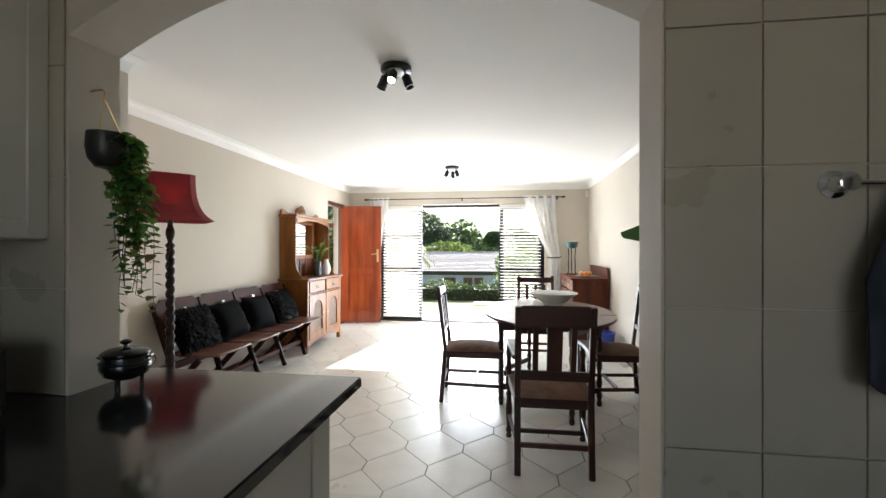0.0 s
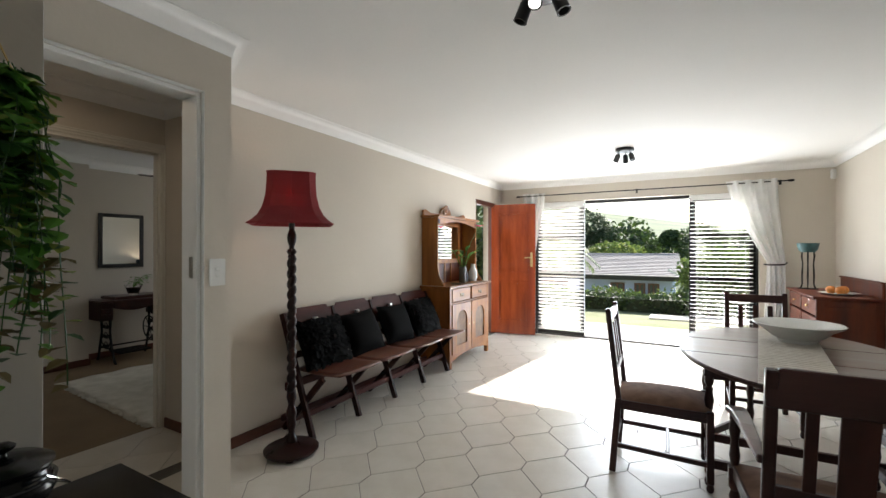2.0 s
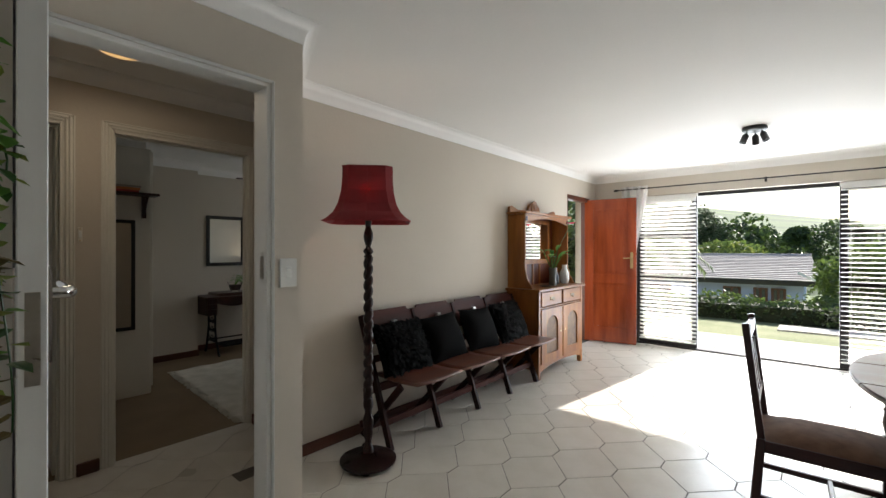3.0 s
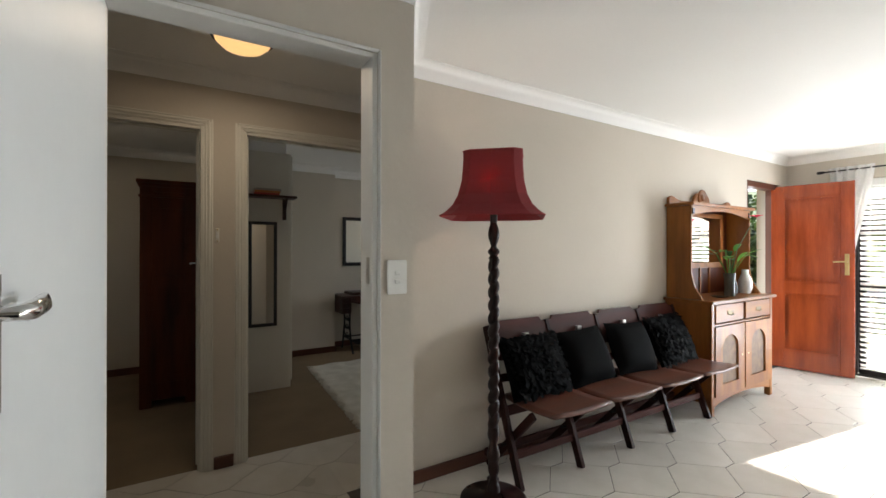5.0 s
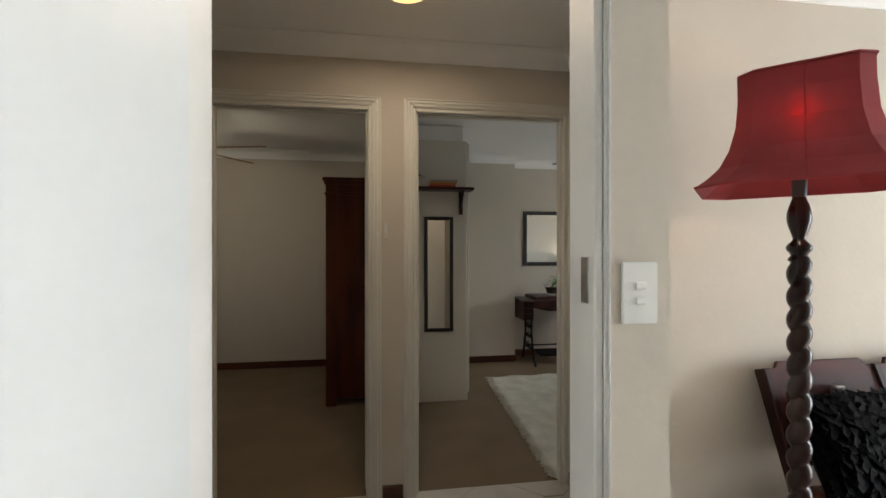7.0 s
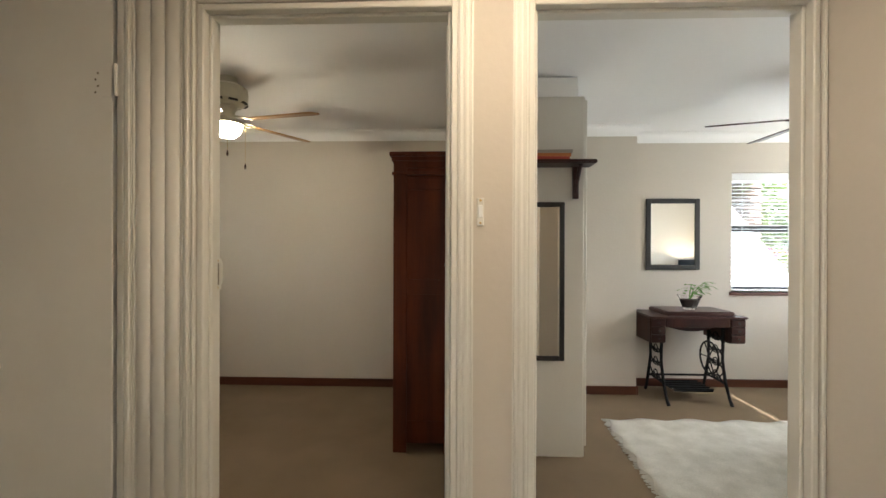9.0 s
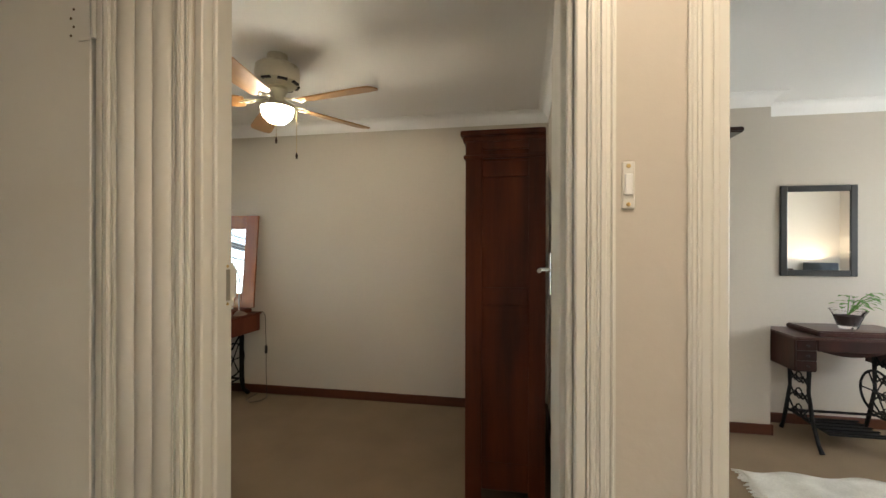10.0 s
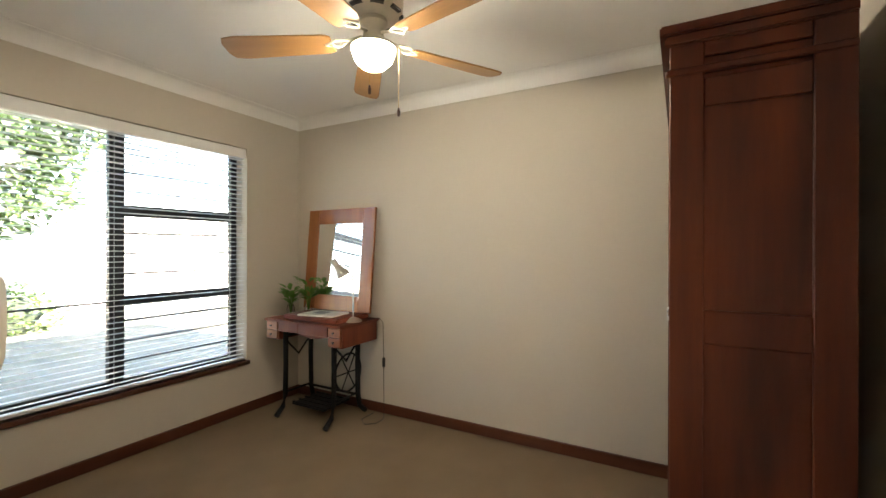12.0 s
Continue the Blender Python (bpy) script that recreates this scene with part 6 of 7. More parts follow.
dl = thing("desk_lamp", "brushed metal gooseneck desk lamp on the sewing table", "desk lamp", at(-5.93, -1.00, 0.735, 0))
part("base", Mesh().lathe([(0, 0), (0.062, 0), (0.062, 0.008), (0.045, 0.022), (0.012, 0.034), (0, 0.034)], (0, 0, 0), 28), NICKEL, dl, "", True)
part("neck", Mesh().rod([(0, 0, 0.03), (0, 0, 0.30), (0.0, -0.015, 0.36), (0.0, -0.06, 0.405), (0.01, -0.12, 0.41), (0.02, -0.155, 0.395)], 0.0055, 8), NICKEL, dl, "", True)
sm = Matrix.Translation((0.022, -0.16, 0.42)) @ pose(0, 0, 0, 22, 20)
part("shade", Mesh().lathe([(0.018, 0.03), (0.024, 0.025), (0.026, -0.03), (0.034, -0.045), (0.052, -0.075), (0.066, -0.115), (0.062, -0.115), (0.048, -0.075), (0.028, -0.04), (0, -0.04)], (0, 0, 0), 24, sm), NICKEL, dl, "", True)
for y, x, s_ in ((-1.645, -5.93, 1.15), (-1.555, -6.03, 1.45)):
    v = thing("succulent_jar", "clear glass jar with a leafy green succulent on the desk", "potted plant", at(x, y, 0.735), "jars with succulents")
    part("jar", Mesh().lathe([(0, 0), (0.028, 0), (0.030, 0.01), (0.030, 0.06), (0.022, 0.075), (0.025, 0.085), (0.022, 0.085), (0.019, 0.075), (0.027, 0.06), (0.027, 0.008), (0, 0.008)], (0, 0, 0), 20), GLASS, v, "", True)
    rr_ = random.Random(int(y * 10))
    lf = Mesh()
    for i in range(38):
        a, h = rr_.uniform(0, 6.28), rr_.uniform(0.08, 0.19) * s_
        b = Vector((0.03 * math.cos(a) * (h / 0.15), 0.03 * math.sin(a) * (h / 0.15), h))
        leaf_blade(lf, b, (math.cos(a), math.sin(a), 0.7), 0.085, 0.036, 0.2, 3)
    for i in range(6):
        a = i * 1.05
        lf.rod([(0, 0, 0.01), (0.03 * math.cos(a), 0.03 * math.sin(a), 0.16 * s_)], 0.003, 5)
    part("leaves", lf, LEAF, v)
bk = thing("open_magazine", "white magazine lying on the sewing table lid", "magazine", at(-5.90, -1.26, 0.770, 10))
part("pages", Mesh().box(-0.11, 0.11, -0.15, 0.15, 0, 0.012).bevel(0.001), PLASTIC, bk)
part("cover_picture", Mesh().box(-0.075, 0.045, -0.08, 0.03, 0.0121, 0.0126), mat("faded_grey_print", (0.30, 0.31, 0.33), rough=0.5), bk)
co = thing("lamp_cable", "thin black lamp cable with inline switch hanging to the floor", "cable", at(0, 0))
part("cable", Mesh().rod([(-6.05, -0.98, 0.737), (-6.15, -0.93, 0.735), (-6.17, -0.915, 0.70), (-6.175, -0.91, 0.45), (-6.17, -0.905, 0.20), (-6.14, -0.88, 0.03), (-6.08, -0.84, 0.008), (-5.99, -0.84, 0.008), (-5.94, -0.90, 0.008), (-6.0, -0.98, 0.008), (-6.15, -0.98, 0.008)], 0.0025, 6), BLACK, co, "", True)
part("inline_switch", Mesh().box(-6.185, -6.165, -0.92, -0.90, 0.36, 0.43).bevel(0.004), BLACK, co)


def wardrobe():
    th = thing("wardrobe", "tall reddish brown wooden wardrobe with framed side panels and cornice", "wardrobe", at(0, 0))
    x0, x1, y0, y1, H = -5.95, -4.93, 1.04, 1.445, 1.90
    part("carcass", Mesh().box(x0, x1 - 0.012, y0 + 0.02, y1, 0.09, H - 0.03), WARD_Z, th)
    for b in ((y0, y0 + 0.085), (y1 - 0.085, y1)):
        part("side_stile", Mesh().box(x1 - 0.012, x1 + 0.004, b[0], b[1], 0.0, H - 0.03).bevel(0.003), WARD_Z, th)
    for z0, z1 in ((0.06, 0.20), (1.0, 1.095), (1.66, 1.74), (1.80, 1.87)):
        part("side_rail", Mesh().box(x1 - 0.012, x1 + 0.002, y0 + 0.085, y1 - 0.085, z0, z1).bevel(0.003), WARD_Z, th)
    for z0, z1 in ((0.20, 1.0), (1.095, 1.66)):
        part("side_panel", Mesh().box(x1 - 0.014, x1 - 0.006, y0 + 0.085, y1 - 0.085, z0, z1), WARD_Z, th)
    part("cornice", Mesh().box(x0 - 0.02, x1 + 0.02, y0 - 0.025, y1, H - 0.03, H).box(x0 - 0.01, x1 + 0.012, y0 - 0.012, y1, H - 0.06, H - 0.03).bevel(0.005, 2), WARD_Z, th)
    part("cornice_moulding", Mesh().box(x0, x1 + 0.010, y0 - 0.010, y1, 1.755, 1.775).bevel(0.004), WARD_Z, th)
    part("plinth", Mesh().box(x0, x1 - 0.02, y0 + 0.02, y0 + 0.04, 0.05, 0.20), WARD_Z, th)
    for xx in (x0 + 0.03,):
        for yy in (y0 + 0.03, y1 - 0.03):
            part("foot", Mesh().box(xx - 0.03, xx + 0.03, yy - 0.03, yy + 0.03, 0, 0.09), WARD_Z, th)
    for a, b in ((x0 + 0.01, (x0 + x1) / 2 - 0.003), ((x0 + x1) / 2 + 0.003, x1 - 0.02)):
        d = part("door", Mesh().box(a, b, y0, y0 + 0.02, 0.20, 1.74).bevel(0.003), WARD_Z, th)
        part("door_panel_bead", Mesh().box(a + 0.07, b - 0.07, y0 - 0.004, y0, 0.30, 1.64).bevel(0.003), WARD_Z, d)
    part("latch", Mesh().box(x1 - 0.062, x1 - 0.048, y0 - 0.006, y0, 1.05, 1.09).bevel(0.002), NICKEL, th, "small tarnished metal latch")


wardrobe()


def blind_window(name, axis, wall_in, wall_out, a, b, z0, z1, bars, rails, label, n, tilt):
    """A dark aluminium window with a white blind in its reveal. bars, rails: positions of the uprights and of the level bars with their spans."""
    th = tagged(thing(name, label, "window"), kind="structure")
    yw = wall_out + (wall_in - wall_out) * 0.35

    def bx(p0, p1, q, t, za, zb):
        m = Mesh()
        return m.box(p0, p1, q - t, q + t, za, zb) if axis == "x" else m.box(q - t, q + t, p0, p1, za, zb)

    for p0, p1, za, zb in ((a, a + 0.045, z0, z1), (b - 0.045, b, z0, z1), (a + 0.045, b - 0.045, z0, z0 + 0.045), (a + 0.045, b - 0.045, z1 - 0.045, z1)):
        part("window_frame", bx(p0, p1, yw, 0.025, za, zb).bevel(0.003), ALU, th)
    for p in bars:
        part("mullion", bx(p - 0.042, p + 0.042, yw, 0.025, z0 + 0.045, z1 - 0.045).bevel(0.003), ALU, th)
    for p0, p1, z, h in rails:
        part("glazing_bar", bx(p0, p1, yw, 0.022, z - h, z + h).bevel(0.003), ALU, th)
    g = part("pane", bx(a + 0.045, b - 0.045, yw , 0.002, z0 + 0.045, z1 - 0.045), GLASS, th)
    g.visible_shadow = False
    s = 1 if wall_in > wall_out else -1
    m = Mesh()
    lo, hi = min(wall_in - s * 0.12, wall_in + s * 0.02), max(wall_in - s * 0.12, wall_in + s * 0.02)
    (m.box(a - 0.02, b + 0.02, lo, hi, z0 - 0.03, z0) if axis == "x" else m.box(lo, hi, a - 0.02, b + 0.02, z0 - 0.03, z0))
    part("window_sill", m.bevel(0.004), SKIRT if axis == "x" else SKIRT_Y, th)
    q = wall_in - s * 0.035
    bl = thing("window_blind", "white venetian blind, slats open, in front of the dark window", "blind", at(0, q) if axis == "x" else at(q, 0))

    def lb(p0, p1, t0, t1, za, zb):
        m = Mesh()
        return m.box(p0, p1, t0, t1, za, zb) if axis == "x" else m.box(t0, t1, p0, p1, za, zb)

    part("headrail", lb(a + 0.005, b - 0.005, -0.03, 0.03, z1 - 0.075, z1 - 0.004).bevel(0.003), BLIND, bl)
    part("bottom_rail", lb(a + 0.01, b - 0.01, -0.022, 0.022, z0 + 0.008, z0 + 0.026).bevel(0.003), BLIND, bl)
    base = None
    for i in range(n):
        z = z0 + 0.05 + (z1 - z0 - 0.14) * i / (n - 1)
        mb = pose(0, 0, z, tilt) if axis == "x" else pose(0, 0, z, 0, tilt)
        if base is None:
            f = (lambda u, v: ((a + 0.012 + (b - a - 0.024) * u), (v - 0.5) * 0.042, 0.0035 * (1 - ((v - 0.5) * 2) ** 2))) if axis == "x" else (lambda u, v: ((v - 0.5) * 0.042, (a + 0.012 + (b - a - 0.024) * u), 0.0035 * (1 - ((v - 0.5) * 2) ** 2)))
            base = part("slat", Mesh().grid(1, 4, f), BLIND, bl)
            base.matrix_basis = mb
        else:
            o = base.copy()
            scene.collection.objects.link(o)
            o.parent = bl
            o.matrix_basis = mb
    for p in (a + 0.12, b - 0.12, (a + b) / 2):
        part("cord", lb(p - 0.001, p + 0.001, -0.001, 0.001, z0 + 0.02, z1 - 0.03), BLIND, bl)
    return th


blind_window("window_2", "x", BY0, BY0 - 0.23, -5.69, -3.95, 0.40, 2.03, (-4.875,), ((-5.645, -4.915, 1.50, 0.036), (-5.645, -4.915, 0.93, 0.032), (-4.835, -3.995, 0.93, 0.005)), "dark bronze aluminium bedroom window with white blind and wooden sill", 46, 4)
blind_window("window_3", "y", -6.34, -6.57, 4.01, 5.10, 0.89, 2.01, (), ((4.055, 5.055, 1.49, 0.03),), "dark bronze aluminium window of the second bedroom with white blind", 30, 4)
burg = Mesh()
for z in (1.87, 1.75, 1.63, 1.36, 1.23, 1.10, 0.80, 0.67, 0.54):
    burg.rod([(-5.65, BY0 - 0.19, z), (-4.90, BY0 - 0.19, z)], 0.007, 6)
tagged(part("burglar_bars", burg, BLACK), "thin black burglar bars behind the bedroom window", "burglar bars", "", "structure")

# ---- second bedroom ----
cb = thing("builtin_cupboard", "white built-in cupboard side by the bedroom door", "cupboard", at(0, 0))
part("carcass", Mesh().box(-6.08, -4.93, 1.612, 2.235, 0.0, 2.235), MELAMINE, cb)
part("end_panel", Mesh().box(-4.93, -4.915, 1.612, 2.225, 0.0, 2.235).bevel(0.002), MELAMINE, cb)
for x0, x1 in ((-6.07, -5.70), (-5.69, -5.32), (-5.31, -4.94)):
    part("door", Mesh().box(x0, x1, 2.236, 2.252, 0.06, 2.22).bevel(0.002), MELAMINE, cb)
part("bulkhead", Mesh().box(-6.08, -4.96, 1.612, 2.20, 2.236, 2.372), CEIL, cb)
sh = thing("wall_shelf", "dark wooden wall shelf on curved brackets", "shelf", at(0, 0))
part("board", Mesh().box(-4.914, -4.76, 1.64, 2.26, 1.795, 1.818).bevel(0.005, 2), DARK_Y, sh)
for y in (1.72, 2.17):
    part("bracket", Mesh().box(-4.914, -4.888, y - 0.016, y + 0.016, 1.60, 1.795).rod([(-4.895, y, 1.64), (-4.87, y, 1.69), (-4.82, y, 1.76), (-4.79, y, 1.79)], 0.012, 8), DARK_Z, sh)
for i, (c, z) in enumerate((((0.45, 0.05, 0.03), 0), ((0.50, 0.16, 0.04), 0.02), ((0.35, 0.32, 0.28), 0.04))):
    b = thing("book", ("red paperback book", "orange paperback book", "thin grey booklet")[i] + " lying in a stack on the wall shelf", "book", at(-4.84, 1.99 + 0.01 * i, 1.818 + z, 3 - 2 * i))
    part("cover", Mesh().box(-0.065, 0.065, -0.11, 0.11, 0.0, 0.003).box(-0.065, 0.065, -0.11, 0.11, 0.015, 0.018).box(0.062, 0.065, -0.11, 0.11, 0.003, 0.015), mat("book_cover", c, rough=0.5), b)
    part("pages", Mesh().box(-0.063, 0.0615, -0.108, 0.108, 0.003, 0.015), PLASTIC, b)
fern = thing("shelf_plant", "small leafy green plant in a white pot on the wall shelf", "potted plant", at(-4.84, 1.76, 1.818))
part("pot", Mesh().lathe([(0, 0), (0.035, 0), (0.042, 0.06), (0.036, 0.06), (0, 0.05)], (0, 0, 0), 18), CERAMIC, fern, "", True)
lf, rr_ = Mesh(), random.Random(3)
for i in range(34):
    a = rr_.uniform(0, 6.28)
    leaf_blade(lf, (0.015 * math.cos(a), 0.015 * math.sin(a), 0.05 + rr_.uniform(0, 0.08)), (math.cos(a), math.sin(a), rr_.uniform(-0.2, 0.9)), rr_.uniform(0.05, 0.11), 0.022, 0.3, 4)
part("leaves", lf, LEAF_DARK, fern)


def wall_mirror(name, label, x, y0, y1, z0, z1, w):
    th = thing(name, label, "mirror", at(x, 0))
    for b in ((y0, y0 + w, z0, z1), (y1 - w, y1, z0, z1), (y0 + w, y1 - w, z0, z0 + w), (y0 + w, y1 - w, z1 - w, z1)):
        part("mirror_frame", Mesh().box(0, 0.022, *b).bevel(0.004), BLACK, th)
    part("mirror_pane", Mesh().box(0.004, 0.012, y0 + w, y1 - w, z0 + w, z1 - w), MIRROR, th)


wall_mirror("tall_mirror", "tall narrow mirror in a thin black frame on the cupboard side", -4.914, 1.855, 2.105, 0.60, 1.58, 0.03)
wall_mirror("square_mirror", "rectangular wall mirror in a black frame above the sewing table", -6.339, 3.215, 3.71, 1.097, 1.764, 0.045)
sewing_table(at(-6.03, 3.43, 0, 90), "old dark wooden treadle sewing table on a black iron stand", TABLE, DARK_Z, 3, 0.79)
gv = thing("glass_planter", "clear glass bowl with green leafy plant on the sewing table", "potted plant", at(-6.03, 3.46, 0.770))
part("bowl", Mesh().lathe([(0, 0), (0.05, 0), (0.055, 0.01), (0.085, 0.09), (0.105, 0.125), (0.095, 0.125), (0.075, 0.09), (0.045, 0.02), (0, 0.02)], (0, 0, 0), 8), GLASS, gv, "", True)
part("soil", Mesh().lathe([(0, 0.021), (0.043, 0.021), (0.068, 0.085), (0, 0.09)], (0, 0, 0), 16), mat("potting_soil", (0.05, 0.035, 0.025), rough=1.0), gv)
lf, rr_ = Mesh(), random.Random(8)
for i in range(30):
    a, h = rr_.uniform(0, 6.28), rr_.uniform(0.12, 0.24)
    r = rr_.uniform(0.02, 0.10)
    b = Vector((r * math.cos(a), r * math.sin(a) + (h - 0.12) * 0.9, h))
    leaf_blade(lf, b, (math.cos(a), math.sin(a) + 0.4, 0.2), rr_.uniform(0.05, 0.08), 0.035, 0.4, 3)
    if i % 4 == 0:
        lf.rod([(0, 0, 0.08), b * 0.6 + Vector((0, 0, 0.06)), b], 0.003, 5)
part("leaves", lf, LEAF, gv)
rg = thing("shaggy_rug", "off-white woven rug with ragged edges lying on the carpet", "rug", at(0, 0, 0.002))
rr_ = random.Random(21)
rm = Mesh()


def rgf(u, v):
    x, y = -5.50 + 1.9 * u, 2.57 + 1.75 * v - 0.10 * u
    x += 0.02 * math.sin(v * 31) * (u < 0.01)
    y += 0.018 * math.sin(u * 47) * (v < 0.01)
    return (x, y, 0.010 + 0.004 * noise.noise(Vector((x * 9, y * 9, 0))))


rm.grid(50, 46, rgf)
rug = part("woven_sheet", rm, RUG, rg, "", True)
md = rug.modifiers.new("thickness", "SOLIDIFY")
md.thickness = 0.012
fm = Mesh()
for i in range(260):
    u = i / 260
    x, y = -5.50 + 1.9 * u, 2.57 - 0.10 * u
    fm.rod([(x, y + 0.01, 0.006), (x + rr_.uniform(-0.015, 0.015), y - rr_.uniform(0.015, 0.045), 0.003)], 0.0035, 4)
tagged(part("fringe", fm, RUG, rg), kind="stuff")
bed = thing("bed", "bed with dark headboard and pale cover by the east wall", "bed", at(-4.0, 4.15, 0))
part("mattress", Mesh().box(-1.0, 0.30, -0.55, 0.55, 0.30, 0.55).bevel(0.05, 3), CERAMIC, bed, "", True)
part("base", Mesh().box(-1.0, 0.30, -0.55, 0.55, 0.0, 0.299).bevel(0.01), DARK_X, bed)
part("headboard", Mesh().box(0.30, 0.335, -0.6, 0.6, 0.0, 1.05).bevel(0.01), DARK_Y, bed)
bs = thing("bedside_table", "dark bedside table against the wall", "bedside table", at(-3.86, 4.95))
part("top", Mesh().box(-0.2, 0.18, -0.2, 0.2, 0.62, 0.65).bevel(0.004), DARK_X, bs)
part("body", Mesh().box(-0.18, 0.16, -0.18, 0.18, 0.12, 0.62).bevel(0.004), DARK_Z, bs)
for sx in (-0.16, 0.14):
    for sy in (-0.16, 0.16):
        part("leg", Mesh().box(sx - 0.015, sx + 0.015, sy - 0.015, sy + 0.015, 0, 0.12), DARK_Z, bs)
tl = thing("table_lamp", "black turned table lamp with dark drum shade, lit", "table lamp", at(-3.86, 4.95, 0.65))
part("base", Mesh().lathe([(0, 0), (0.07, 0), (0.06, 0.02), (0.02, 0.05), (0.05, 0.11), (0.055, 0.15), (0.02, 0.20), (0.015, 0.30), (0, 0.30)], (0, 0, 0), 20), BLACK, tl, "", True)
part("shade", Mesh().lathe([(0.17, 0.28), (0.165, 0.48), (0.163, 0.48), (0.168, 0.28)], (0, 0, 0), 28), cloth("dark_lampshade", (0.05, 0.06, 0.07), 0.3), tl, "", True)
ceiling_fan(-4.95, 3.70, -108, DARK_X, BLACK, "dark ceiling fan of the second bedroom", False, -13)


# ---- outdoors ----
GRASS = mat("grass", (0.25, 0.26, 0.14), (0.15, 0.175, 0.075), 1.2, 1.0, bump=0.02, bscale=40, grain=0.35)
HILLSIDE = mat("vineyard_hillside", (0.10, 0.155, 0.05), (0.035, 0.065, 0.026), 0.05, 1.0, bscale=0.9, grain=0.55, stretch=(0.5, 1.6, 1))
YARD = mat("yard_paving", (0.19, 0.175, 0.13), (0.10, 0.10, 0.06), 1.5, 0.9, bump=0.003, bscale=30, grain=0.3)
PAVE = mat("patio_paving", (0.55, 0.53, 0.49), (0.46, 0.44, 0.41), 2.0, 0.9, bump=0.003, bscale=60, grain=0.12)


def ground_z(x, y):
    z = -0.11
    if y > 12.0:
        t = min(1, (y - 12.0) / 5.0)
        z += -2.5 * t * t * (3 - 2 * t)
    if y > 70:
        t = min(1, (y - 70) / 330.0)
        z += 31 * t * t * (3 - 2 * t) * max(0.4, min(1.6, 1.0 - 0.0055 * (x + 34))) + 2.0 * noise.noise(Vector((x / 90, y / 90, 0))) * t
    return z


def steps(lo, hi, near, k):
    out, v, s = [], 0.0, near
    while v < hi:
        out.append(v)
        v += s
        s *= k
    neg, v, s = [], -near, near
    while v > lo:
        neg.append(v)
        v -= s
        s *= k
    return [lo] + neg[::-1] + out + [hi]


gx, gy = steps(-3000, 3000, 1.2, 1.09), steps(-3000, 3000, 1.2, 1.07)
gm = Mesh()
vs = [[gm.bm.verts.new((x, y, ground_z(x, y))) for y in gy] for x in gx]
for i in range(len(gx) - 1):
    for j in range(len(gy) - 1):
        gm.bm.faces.new((vs[i][j], vs[i + 1][j], vs[i + 1][j + 1], vs[i][j + 1]))
gob = part("ground", gm, GRASS, None, "", True)
gob.data.materials.append(HILLSIDE)
for poly in gob.data.polygons:
    if poly.center.y > 18:
        poly.material_index = 1
tagged(gob, "grassy ground that falls from the house and rises to a green hill", "", "", "structure")

rnd = random.Random(77)
pv = Mesh()
for x in range(-9, 8):
    for y in range(0, 4):
        x0, y0 = x * 0.45, 7.56 + y * 0.40
        pv.box(x0, x0 + 0.44, y0, y0 + 0.39, -0.12, -0.040 + rnd.uniform(-0.002, 0.002))
structure("pavement", pv, PAVE, "pale concrete paving slabs of the patio")
structure("pavement_step", Mesh().box(-4.5, 3.5, 7.55, 9.15, -0.2, -0.052), PAVE, "concrete bed of the patio")
structure("pavement_path", Mesh().box(-0.8, 8, 10.6, 11.2, -0.2, -0.085), PAVE, "narrow pale garden path")
structure("pavement_side", Mesh().box(-9.5, -2.0, -9.4, -2.09, -0.2, -0.07), YARD, "pale paved yard beside the bedroom")
structure("pavement_west", Mesh().box(-12.5, -8.2, 1.5, 11.0, -0.2, -0.06), YARD, "pale paved drive beside the house")


def leaf_cloud(name, centre, radii, n, size, mats, rd, flat=False):
    """Leaves spread in the outer part of an uneven body, as one mesh per colour."""
    ms = [Mesh() for _ in mats]
    c = Vector(centre)
    for i in range(n):
        a, z = rd.uniform(0, 6.283), rd.uniform(-1, 1)
        r = math.sqrt(max(0, 1 - z * z))
        d = Vector((r * math.cos(a), r * math.sin(a), z))
        if flat:
            d = Vector((rd.uniform(-1, 1), rd.uniform(-1, 1), rd.uniform(-1, 1)))
            d[rd.randrange(3)] = rd.choice((-1, 1, 1))
            k = rd.uniform(0.85, 1.06)
        else:
            k = 0.62 + 0.38 * rd.random() + 0.28 * noise.noise(d * 2.3 + c)
        p = c + Vector((d.x * radii[0], d.y * radii[1], d.z * radii[2])) * k
        s = size * rd.uniform(0.6, 1.3)
        m = ms[rd.randrange(len(ms))]
        e = Euler((rd.uniform(-1.3, 1.3), rd.uniform(-1.3, 1.3), rd.uniform(0, 6.28))).to_matrix()
        q = [p + e @ Vector(v) * s for v in ((0, -0.5, 0), (0.32, 0, 0.08), (0, 0.6, 0), (-0.32, 0, 0.08))]
        m.bm.faces.new([m.bm.verts.new(v) for v in q])
    return ms


